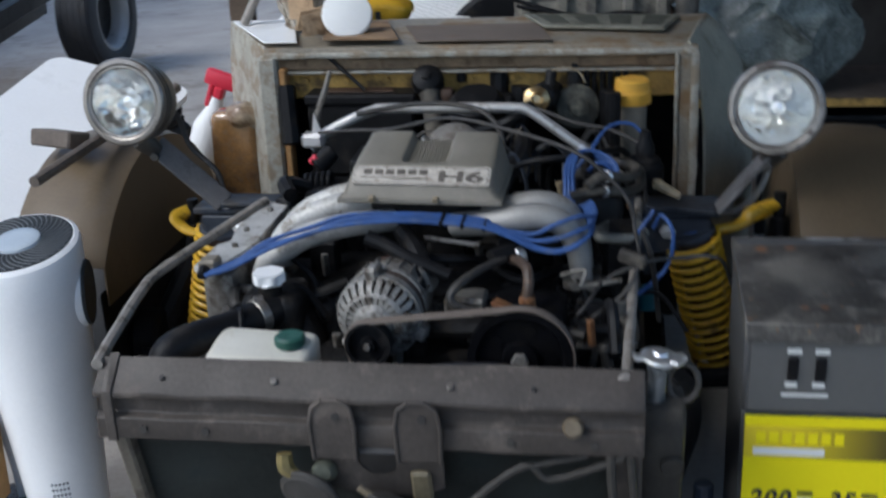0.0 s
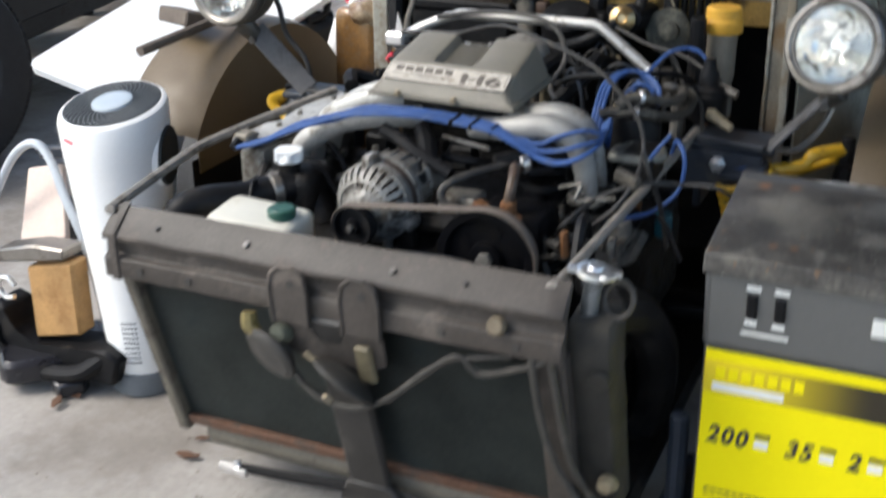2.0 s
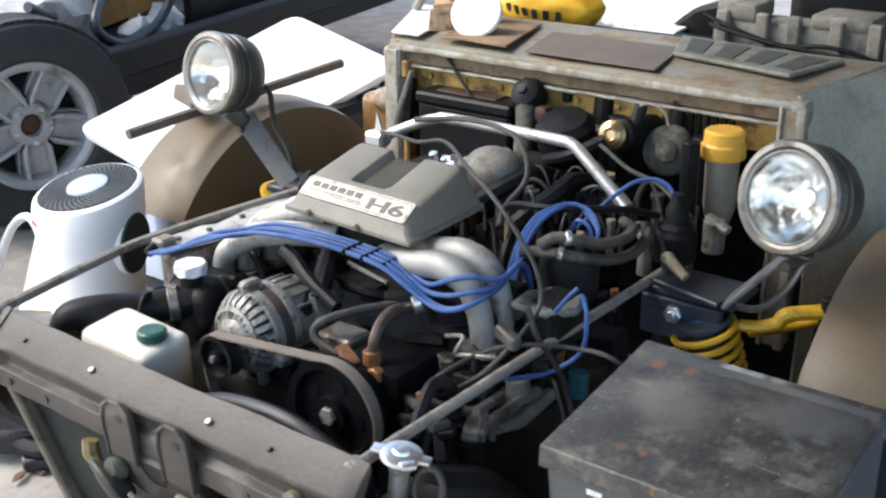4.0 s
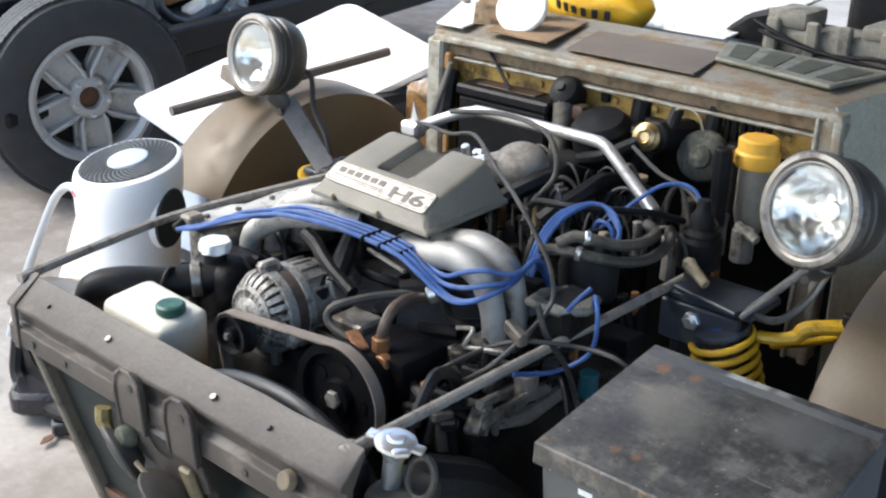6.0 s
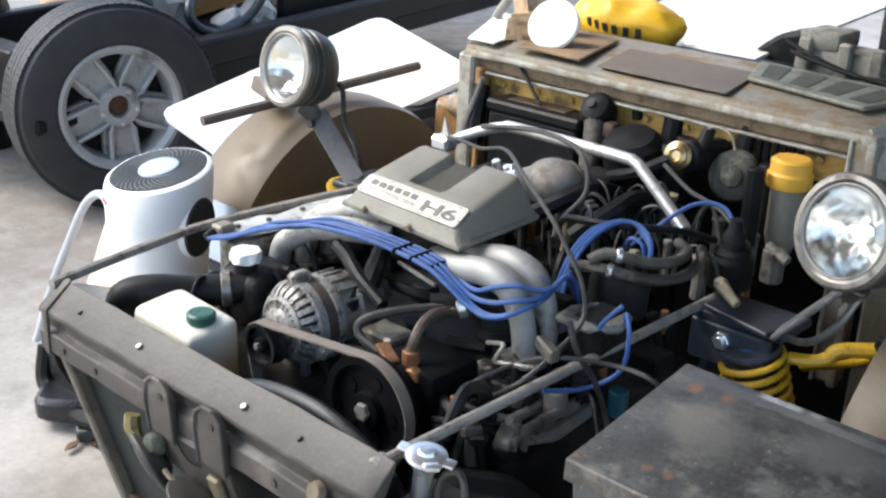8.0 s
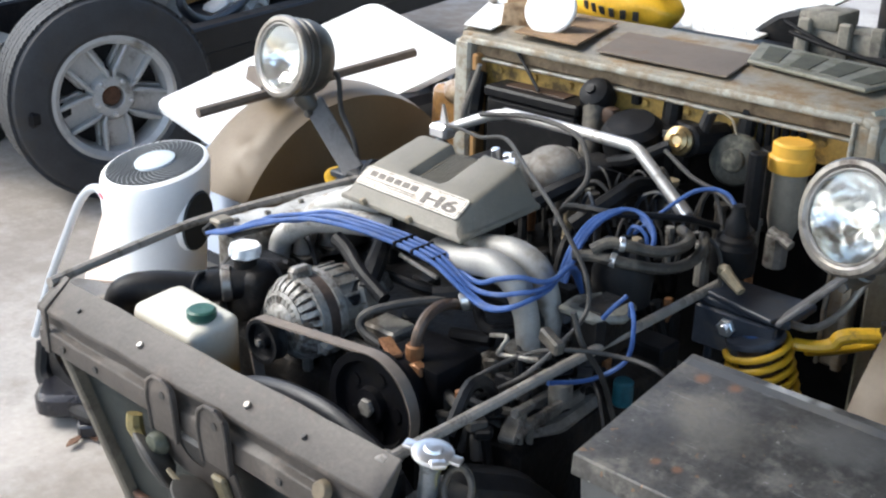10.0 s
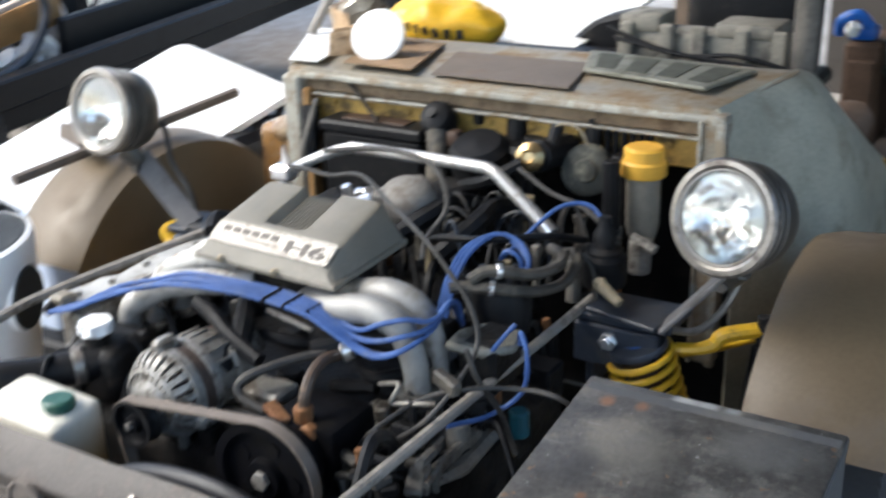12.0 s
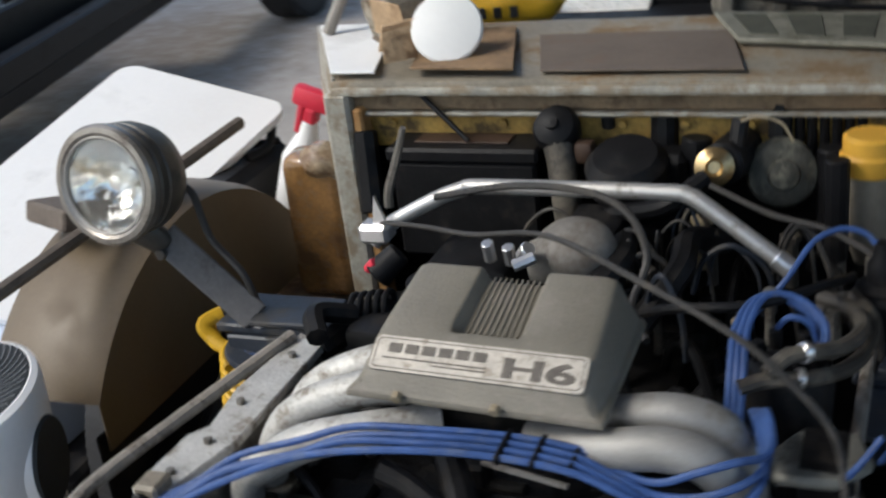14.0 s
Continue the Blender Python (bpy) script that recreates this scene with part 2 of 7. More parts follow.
rust = surf("rusty steel", (0.13, 0.065, 0.038), 0.85, var=0.4, scale=18, dirt=(0.085, 0.06, 0.045), amount=0.45, dscale=18, bump=0.5)
core_mat = surf("radiator fins", (0.075, 0.085, 0.080), 0.42, metal=0.5, var=0.25, scale=10, dirt=(0.085, 0.10, 0.095), amount=0.35, dscale=5, bump=0.1)
belt_mat = surf("worn belt", (0.165, 0.135, 0.11), 0.55, var=0.15, scale=16)
white_plastic = surf("white plastic", (0.86, 0.86, 0.85), 0.38, var=0.03, scale=8, bump=0.03)
board_mat = surf("white sheet plastic", (0.82, 0.82, 0.81), 0.45, var=0.03, scale=5, dirt=(0.7, 0.7, 0.69), amount=0.15, dscale=5)
grey_plastic = surf("grey plastic", (0.13, 0.145, 0.16), 0.45, var=0.08, scale=12, bump=0.05)
fan_dark = surf("dark grille", (0.032, 0.036, 0.038), 0.6, var=0.08, scale=20, bump=0.05, spec=0.2)
fan_hub = surf("pale blue grey knob", (0.44, 0.49, 0.53), 0.25, var=0.04, coat=0.4)
bin_plastic = surf("bluish translucent bin", (0.55, 0.62, 0.74), 0.35, var=0.05, scale=6)
wood = surf("raw wood", (0.34, 0.24, 0.15), 0.75, var=0.25, scale=12, dirt=(0.18, 0.12, 0.07), amount=0.3, dscale=9)
tan_wood = surf("tan wood block", (0.42, 0.24, 0.09), 0.65, var=0.2, scale=10, dirt=(0.3, 0.16, 0.06), amount=0.3, dscale=9)
pale_wood = surf("pale pinkish board", (0.68, 0.55, 0.47), 0.7, var=0.1, scale=8)
dark_wood = surf("dark weathered stick", (0.13, 0.105, 0.085), 0.75, var=0.25, scale=24)
cardboard = surf("brown cardboard", (0.24, 0.155, 0.085), 0.85, var=0.25, scale=14, dirt=(0.11, 0.07, 0.04), amount=0.4, dscale=10)
mat_brown = surf("brown rubber mat", (0.135, 0.105, 0.08), 0.7, var=0.12, scale=14, dirt=(0.18, 0.13, 0.10), amount=0.25, dscale=9)
vent_mat = surf("grey green vent", (0.175, 0.168, 0.130), 0.6, var=0.2, scale=12, dirt=(0.10, 0.095, 0.065), amount=0.35, dscale=10)
# dark tone painted for the shade inside the vent slots
slot_shade = surf("dark shade inside slot", (0.06, 0.06, 0.042), 0.8, var=0.3, scale=20)
bag_yellow = surf("yellow plastic sack", (0.78, 0.45, 0.03), 0.35, var=0.12, scale=8)
bag_brown = surf("crumpled clear bag", (0.42, 0.37, 0.29), 0.2, var=0.35, scale=24, dirt=(0.15, 0.10, 0.055), amount=0.42, dscale=16, coat=0.4)
scrap_tan = surf("torn pale cardboard", (0.46, 0.32, 0.19), 0.85, var=0.2, scale=14, dirt=(0.22, 0.14, 0.08), amount=0.3, dscale=14)
cling = surf("clear wrap", (0.62, 0.60, 0.56), 0.2, var=0.15, scale=20)
charger_grey = surf("charcoal charger case", (0.085, 0.085, 0.085), 0.5, var=0.12, scale=8, dirt=(0.13, 0.12, 0.105), amount=0.25, dscale=5)
charger_lid = surf("scuffed black lid", (0.072, 0.066, 0.058), 0.48, var=0.5, scale=22, dirt=(0.17, 0.155, 0.13), amount=0.34, dscale=24, bump=0.3)
add_specks(charger_lid, 60.0, 0.67, (0.20, 0.115, 0.06))
add_specks(charger_lid, 130.0, 0.70, (0.32, 0.31, 0.29))
add_scratches(charger_lid, 0.36)
for at, reach, tone in (((0.593, 0.320, 0.602), 0.11, (0.18, 0.165, 0.135)), ((0.739, 0.379, 0.610), 0.10, (0.17, 0.16, 0.14)), ((0.555, 0.262, 0.594), 0.07, (0.035, 0.034, 0.034)),
                        ((0.622, 0.428, 0.618), 0.032, (0.50, 0.50, 0.48)), ((0.652, 0.432, 0.619), 0.026, (0.42, 0.42, 0.40)), ((0.682, 0.434, 0.619), 0.022, (0.38, 0.38, 0.36)),
                        ((0.536, 0.395, 0.612), 0.020, (0.26, 0.12, 0.05)), ((0.579, 0.400, 0.613), 0.016, (0.24, 0.11, 0.05)), ((0.579, 0.222, 0.590), 0.015, (0.26, 0.12, 0.055)), ((0.606, 0.224, 0.590), 0.014, (0.26, 0.12, 0.055))):
    add_stain_or_shade(charger_lid, at, reach, tone)
# oily metal, taken almost to black to carry the engine bay's deep shade
oily_bay_shade = surf("oily casting blackened for bay shade", (0.004, 0.004, 0.005), 0.5, var=0.4, scale=24, dirt=(0.008, 0.007, 0.006), amount=0.3, dscale=20, spec=0.08)
boot_brown = surf("brown shock boot", (0.05, 0.028, 0.017), 0.6, var=0.3, scale=20)
tray_black = surf("glossy black tray", (0.016, 0.016, 0.020), 0.22, var=0.3, scale=16, dirt=(0.05, 0.046, 0.042), amount=0.25, dscale=12)
side_tan = surf("tan grey side rail", (0.13, 0.115, 0.088), 0.6, var=0.2, scale=18, dirt=(0.075, 0.062, 0.05), amount=0.3, dscale=14)
cage_alloy = surf("grimy bright casting", (0.30, 0.287, 0.265), 0.45, metal=0.4, var=0.35, scale=40, dirt=(0.10, 0.085, 0.07), amount=0.42, dscale=40, bump=0.4)
charger_panel = surf("slate panel", (0.125, 0.125, 0.12), 0.22, var=0.05, scale=6, bump=0.03, spec=0.9)
charger_yellow = surf("bright yellow label", (0.97, 0.83, 0.003), 0.45, var=0.02, scale=4, bump=0.02, spec=0.15)
label_brown = surf("dark olive band", (0.13, 0.10, 0.025), 0.4, var=0.05)
label_white = surf("white print", (0.85, 0.85, 0.8), 0.45, var=0.03)
label_cream = surf("cream base strip", (0.62, 0.55, 0.36), 0.5, var=0.08)
navy_plastic = surf("dark navy trolley", (0.03, 0.04, 0.06), 0.5, var=0.15)
reflector = surf("lamp reflector", (0.86, 0.86, 0.83), 0.16, metal=1.0, var=0.06, scale=40, bump=0.5, fine=70)
bracket_mat = surf("dusty grey bracket steel", (0.115, 0.11, 0.108), 0.5, var=0.22, scale=14, dirt=(0.06, 0.055, 0.05), amount=0.3, dscale=14)
lens_glass = glassy("lamp lens glass", (0.98, 0.985, 0.97), 0.03)
bezel_mat = surf("dull chrome bezel", (0.27, 0.25, 0.225), 0.34, metal=0.7, var=0.15, scale=18, dirt=(0.12, 0.10, 0.085), amount=0.3, dscale=14)
hose_tan = surf("dusty tan hose", (0.044, 0.038, 0.031), 0.55, var=0.3, scale=26, dirt=(0.12, 0.105, 0.082), amount=0.35, dscale=24)
teal = surf("teal rubber", (0.015, 0.09, 0.12), 0.45, var=0.25, scale=24)
stay_steel = surf("dusty stay steel", (0.26, 0.235, 0.205), 0.45, var=0.2, scale=20, dirt=(0.11, 0.09, 0.07), amount=0.3, dscale=24)
alt_alloy = surf("dirty alternator casting", (0.19, 0.178, 0.158), 0.55, metal=0.3, var=0.25, scale=30, dirt=(0.075, 0.062, 0.05), amount=0.35, dscale=26, bump=0.4)
rubber_green = surf("dusty canister", (0.075, 0.075, 0.065), 0.8, var=0.35, scale=30, dirt=(0.17, 0.165, 0.13), amount=0.42, dscale=34, spec=0.2)
jug_mat = surf("dark amber jug", (0.22, 0.12, 0.045), 0.14, coat=0.5, var=0.35, scale=14, dirt=(0.10, 0.05, 0.02), amount=0.4, dscale=12)
housing_mat = surf("dusty lamp housing", (0.085, 0.078, 0.068), 0.38, metal=0.4, var=0.18, scale=14, dirt=(0.16, 0.14, 0.12), amount=0.25, dscale=12)
lamp_white = surf("white reflector bowl", (0.88, 0.88, 0.86), 0.3, var=0.02, bump=0.0)
quilt_mat = surf("white embossed sheet", (0.78, 0.77, 0.74), 0.4, var=0.05, scale=6)
silver_wheel = surf("silver wheel paint", (0.46, 0.46, 0.45), 0.42, metal=0.3, var=0.1, scale=9, dirt=(0.2, 0.19, 0.17), amount=0.25, dscale=7)
beige_cast = surf("beige grey casting", (0.23, 0.21, 0.17), 0.6, var=0.25, scale=18, dirt=(0.11, 0.10, 0.085), amount=0.35, dscale=16)
red_plastic = surf("red plastic", (0.62, 0.03, 0.06), 0.4, var=0.06)
leaf_mat = surf("dry brown leaf", (0.115, 0.058, 0.032), 0.8, var=0.35, scale=60)
blue_clamp = surf("blue plastic", (0.02, 0.13, 0.5), 0.4, var=0.08)
glass_pile = surf("grey green clutter", (0.22, 0.25, 0.235), 0.22, var=0.5, scale=18, dirt=(0.3, 0.32, 0.3), amount=0.2, dscale=12)
plug_tan = surf("tan plug body", (0.24, 0.195, 0.125), 0.5, var=0.2, scale=30)


# ---- mesh helpers ----
def box(bm, x0, x1, y0, y1, z0, z1, bev=0.004, seg=1, m=None):
    r = bmesh.ops.create_cube(bm, size=1.0)
    c = Matrix.Translation(((x0 + x1) / 2, (y0 + y1) / 2, (z0 + z1) / 2)) @ Matrix.Diagonal((x1 - x0, y1 - y0, z1 - z0, 1))
    bmesh.ops.transform(bm, matrix=c, verts=r["verts"])
    vs = r["verts"]
    if bev:
        es = list({e for v in vs for e in v.link_edges})
        out = bmesh.ops.bevel(bm, geom=es, offset=bev, segments=seg, affect="EDGES", profile=0.5)
        vs = list({v for f in out["faces"] for v in f.verts} | {v for v in vs if v.is_valid})
    if m is not None:
        bmesh.ops.transform(bm, matrix=m, verts=vs)
    return bm


def axes_to(p0, p1):
    """A turn whose z runs from p0 to p1, placed at p0, and the length."""
    d = Vector(p1) - Vector(p0)
    return Matrix.Translation(p0) @ d.to_track_quat("Z", "Y").to_matrix().to_4x4(), d.length


def lathe(bm, profile, m=None, seg=24, cap=True):
    """Turns a profile of (radius, height) round z, then places it by m."""
    rings = []
    for r, z in profile:
        rings.append([bm.verts.new((r * math.cos(2 * math.pi * i / seg), r * math.sin(2 * math.pi * i / seg), z)) for i in range(seg)])
    for a, b in zip(rings, rings[1:]):
        for i in range(seg):
            bm.faces.new((a[i], a[(i + 1) % seg], b[(i + 1) % seg], b[i]))
    if cap:
        if profile[0][0] > 1e-5:
            bm.faces.new(rings[0][::-1])
        if profile[-1][0] > 1e-5:
            bm.faces.new(rings[-1])
    if m is not None:
        bmesh.ops.transform(bm, matrix=m, verts=[v for ring in rings for v in ring])
    return bm


def rod(bm, p0, p1, r, r2=None, seg=12, bev=True):
    m, h = axes_to(p0, p1)
    r2 = r if r2 is None else r2
    e = min(r, r2, h) * 0.15 if bev else 0
    prof = [(r - e, 0), (r, e), (r2, h - e), (r2 - e, h)] if e else [(r, 0), (r2, h)]
    return lathe(bm, prof, m, seg)


def smooth_path(points, n=6, closed=False):
    pts = [Vector(p) for p in points]
    out = []
    count = len(pts) if closed else len(pts) - 1
    for i in range(count):
        if closed:
            a, b, c, d = (pts[(i + k) % len(pts)] for k in (-1, 0, 1, 2))
        else:
            b, c = pts[i], pts[i + 1]
            a = pts[i - 1] if i else b * 2 - c
            d = pts[i + 2] if i + 2 < len(pts) else c * 2 - b
        for k in range(n):
            t = k / n
            out.append(0.5 * (2 * b + (c - a) * t + (2 * a - 5 * b + 4 * c - d) * t * t + (3 * b - a - 3 * c + d) * t ** 3))
    if not closed:
        out.append(pts[-1])
    return out


def tube(bm, points, r, seg=8, n=6, closed=False, ends=None, straight=False, flat=1.0):
    """A round bar along a smooth line. r may be a number or one radius for each given point."""
    path = [Vector(p) for p in points] if straight else smooth_path(points, n, closed)
    total = len(path)
    if isinstance(r, (int, float)):
        radii = [r] * total
    else:
        radii = [float(np.interp(i / (total - 1) * (len(r) - 1), range(len(r)), r)) for i in range(total)]
    rings = []
    ref = None
    for i, p in enumerate(path):
        a = path[i - 1] if i or closed else p
        b = path[(i + 1) % total] if i + 1 < total or closed else p
        t = (b - a).normalized() if (b - a).length > 1e-9 else Vector((0, 0, 1))
        if ref is None:
            ref = Vector((0, 0, 1)) if abs(t.z) < 0.9 else Vector((1, 0, 0))
        u = (ref - t * ref.dot(t)).normalized()
        ref = u
        v = t.cross(u)
        rings.append([bm.verts.new(p + radii[i] * (math.cos(2 * math.pi * k / seg) * v + flat * math.sin(2 * math.pi * k / seg) * u)) for k in range(seg)])
    pairs = list(zip(rings, rings[1:])) + ([(rings[-1], rings[0])] if closed else [])
    for a, b in pairs:
        for k in range(seg):
            bm.faces.new((a[k], a[(k + 1) % seg], b[(k + 1) % seg], b[k]))
    if not closed:
        bm.faces.new(rings[0][::-1])
        bm.faces.new(rings[-1])
    return bm


def prism(bm, outline, m, depth, bev=0.0):
    """A flat outline of (x, y) pulled up by depth along z, then placed by m."""
    bot = [bm.verts.new((x, y, 0)) for x, y in outline]
    top = [bm.verts.new((x, y, depth)) for x, y in outline]
    k = len(outline)
    fs = [bm.faces.new(bot[::-1]), bm.faces.new(top)]
    fs += [bm.faces.new((bot[i], bot[(i + 1) % k], top[(i + 1) % k], top[i])) for i in range(k)]
    vs = bot + top
    if bev:
        es = list({e for f in fs for e in f.edges})
        out = bmesh.ops.bevel(bm, geom=es, offset=bev, segments=1, affect="EDGES", profile=0.5)
        vs = list({v for f in out["faces"] for v in f.verts} | {v for v in vs if v.is_valid})
    bmesh.ops.transform(bm, matrix=m, verts=vs)
    return bm


def rough_up(bm, amount, scale, seed=0.0):
    for v in bm.verts:
        q = v.co * scale + Vector((seed, seed * 1.7, -seed))
        v.co += amount * Vector((noise.noise(q), noise.noise(q + Vector((31, 7, 3))), noise.noise(q + Vector((5, 43, 17)))))
    return bm


def mesh_of(name, bm, material, angle=35):
    bmesh.ops.recalc_face_normals(bm, faces=bm.faces[:])
    me = bpy.data.meshes.new(name)
    bm.to_mesh(me)
    bm.free()
    me.materials.append(material)
    me.polygons.foreach_set("use_smooth", [True] * len(me.polygons))
    me.set_sharp_from_angle(angle=radians(angle))
    return me


def spot(ob):
    """Where an object stands in the world; only moved, never turned, parents are used here."""
    if ob.parent is None:
        return ob.location.copy()
    return spot(ob.parent) + ob.matrix_parent_inverse.translation + ob.location


def part(name, bm, material, parent, label="", angle=35):
    """One mesh, given in world places, as a part of parent."""
    ob = new(name, mesh_of(name, bm, material, angle))
    ob.parent = parent
    ob.matrix_parent_inverse = Matrix.Translation(-spot(parent))
    return tagged(ob, label) if label else ob


def thing(name, at, label, category, group="", kind=""):
    ob = new(name)
    ob.empty_display_size = 0.05
    ob.location = at
    return tagged(ob, label, category, group, kind)


def single(name, bm, material, label, category, group="", kind="", angle=35):
    return tagged(new(name, mesh_of(name, bm, material, angle)), label, category, group, kind)


def words(text, size, m, material, parent, name="lettering", depth=0.0006, squeeze=1.0, bold=0.0):
    cu = bpy.data.curves.new(name, "FONT")
    cu.body, cu.size, cu.extrude, cu.offset = text, size, depth, bold
    cu.align_x, cu.align_y = "LEFT", "BOTTOM_BASELINE"
    tmp = bpy.data.objects.new(name, cu)
    scene.collection.objects.link(tmp)
    bpy.context.view_layer.update()
    me = bpy.data.meshes.new_from_object(tmp.evaluated_get(bpy.context.evaluated_depsgraph_get()))
    bpy.data.objects.remove(tmp)
    me.transform(m @ Matrix.Diagonal((squeeze, 1, 1, 1)))
    me.materials.clear()
    me.materials.append(material)
    ob = new(name, me)
    ob.parent = parent
    ob.matrix_parent_inverse = Matrix.Translation(-spot(parent))
    return ob


B = bmesh.new

# ---- the shed: floor, with walls and roof added to block light ----
bm = B()
g = 60
bmesh.ops.create_grid(bm, x_segments=g, y_segments=g, size=1.0)
bmesh.ops.transform(bm, matrix=Matrix.Translation((-1.0, 2.0, 0)) @ Matrix.Diagonal((5.0, 6.0, 1, 1)), verts=bm.verts[:])
for v in bm.verts:
    v.co.z = 0.006 * (noise.noise(v.co * 0.7) - 0.3) * min(1.0, 2 * abs(v.co.x + 0.2))
single("floor", bm, concrete, "stained tan grey concrete floor with dirt, dry leaves and painted far shade", "floor", kind="structure")
bm = B()
box(bm, -300, 300, -300, 300, -0.25, -0.012, 0)
single("ground", bm, asphalt, "pale sunlit paving outside the shed", "ground", kind="structure")
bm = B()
# unseen blocker; starts at y 1.5 so sky light reaches the right side
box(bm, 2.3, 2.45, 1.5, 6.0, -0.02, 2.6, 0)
single("wall_right", bm, backdrop_dark, "dark unseen wall that blocks light from the right", "wall", kind="structure")
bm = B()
# added backdrop; the nearer partition fills the dark gap behind the cabin post
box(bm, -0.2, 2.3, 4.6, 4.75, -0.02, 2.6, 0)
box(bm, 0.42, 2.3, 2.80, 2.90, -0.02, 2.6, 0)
single("wall_back", bm, backdrop_dark, "dark backdrop walls added behind the vehicle to keep the gaps black", "wall", kind="structure")
bm = B()
# unseen roof, its edges set by how much sky light should reach the vehicle
box(bm, -1.0, 2.5, -1.65, 4.9, 2.6, 2.72, 0)
for k in range(10):
    box(bm, -0.95, 2.3, -1.6 + 0.68 * k, -1.52 + 0.68 * k, 2.45, 2.598, 0)
# separate unseen slab, added only to shade the floor by the far chassis
box(bm, -9.5, -5.6, 1.5, 8.5, 3.4, 3.52, 0)
single("ceiling", bm, rafter, "unseen dark timber roof with rafters, placed to shade the scene", "ceiling", kind="structure")
for k, (px, py) in enumerate(((-0.92, 2.35), (-0.92, 4.7))):
    bm = B()
    box(bm, px - 0.035, px + 0.035, py - 0.035, py + 0.035, 0, 2.45, 0.004)
    single("post", bm, rafter, "dark brown timber roof post", "post", group="roof posts", kind="structure")

# ---- the stripped vehicle ----
car = thing("off_road_vehicle", (0, 0.6, 0), "stripped off-road vehicle with exposed flat six engine", "vehicle")

# cowl: top deck, rim, posts, sides, firewall
bm = B()
deck = [(-0.44, 1.03), (0.455, 1.03), (0.507, 1.33), (-0.61, 1.33)]
lo = [bm.verts.new((x, y, 0.800 if y < 1.1 else 0.812)) for x, y in deck]
hi = [bm.verts.new((x, y, 0.822 if y < 1.1 else 0.834)) for x, y in deck]
bm.faces.new(lo[::-1]), bm.faces.new(hi)
for i in range(4):
    bm.faces.new((lo[i], lo[(i + 1) % 4], hi[(i + 1) % 4], hi[i]))
bmesh.ops.bevel(bm, geom=bm.edges[:], offset=0.006, segments=2, affect="EDGES", profile=0.5)
bmesh.ops.subdivide_edges(bm, edges=[e for e in bm.edges if e.calc_length() > 0.1], cuts=14, use_grid_fill=True)
rough_up(bm, 0.0022, 9.0, 4.0)
cowl = part("cowl", bm, primer, car, "dirty grey cowl deck with worn paint")
bm = B()
box(bm, -0.44, 0.455, 1.022, 1.042, 0.800, 0.813, 0.004, 2)
bmesh.ops.subdivide_edges(bm, edges=[e for e in bm.edges if e.calc_length() > 0.1], cuts=40)
rough_up(bm, 0.0028, 26, 2.0)
part("front_rim", bm, pale_primer, cowl, "worn pale rim of the cowl")
bm = B()
box(bm, -0.42, 0.44, 1.044, 1.062, 0.772, 0.799, 0.003)
bmesh.ops.subdivide_edges(bm, edges=[e for e in bm.edges if e.calc_length() > 0.1], cuts=30)
rough_up(bm, 0.002, 30, 5.0)
part("seal_strip", bm, surf("brown grey sealer", (0.20, 0.14, 0.08), 0.6, var=0.3, scale=16, dirt=(0.11, 0.075, 0.045), amount=0.4, dscale=18), cowl, "brown grey sealing lip under the rim")
bm = B()
box(bm, -0.42, 0.44, 1.068, 1.080, 0.705, 0.797, 0.003)
for k in range(9):
    rod(bm, (-0.36 + k * 0.09, 1.068, 0.745), (-0.36 + k * 0.09, 1.060, 0.745), 0.007, seg=8)
part("inner_flange", bm, ochre, cowl, "ochre yellow inner flange with fixings")
bm = B()
box(bm, -0.455, -0.412, 1.02, 1.05, 0.40, 0.805, 0.006)
part("left_post", bm, pale_primer, cowl, "pale worn upright of the cowl opening")
bm = B()
box(bm, -0.411, -0.394, 1.026, 1.06, 0.40, 0.779, 0.004)
part("post_edge", bm, tan_wood, cowl, "tan wooden edge of the opening")
bm = B()
box(bm, 0.425, 0.47, 1.02, 1.06, 0.36, 0.805, 0.008)
right_post = part("right_post", bm, primer, cowl)
for x0, x1, y0, name in ((0.4235, 0.4310, 1.0145, "inner_bead"), (0.4560, 0.4720, 1.0130, "outer_bead")):
    bm = B()
    box(bm, x0, x1, y0, 1.030, 0.36, 0.806, 0.003, 2)
    bmesh.ops.subdivide_edges(bm, edges=[e for e in bm.edges if e.calc_length() > 0.1], cuts=20)
    rough_up(bm, 0.0022, 30, 7.0)
    part(name, bm, pale_primer, right_post, "pale worn rolled edge")
bm = B()
box(bm, 0.442, 0.470, 1.014, 1.050, 0.798, 0.819, 0.006, 2)
rough_up(bm, 0.003, 40, 2.0)
part("corner_cap", bm, pale_primer, right_post, "pale chipped corner of the cowl")
bm = B()
box(bm, -0.42, 0.44, 1.038, 1.066, 0.7635, 0.7705, 0.003)
bmesh.ops.subdivide_edges(bm, edges=[e for e in bm.edges if e.calc_length() > 0.1], cuts=30)
rough_up(bm, 0.002, 24, 9.0)
part("lower_lip", bm, pale_primer, cowl, "pale worn lower lip of the cowl edge")
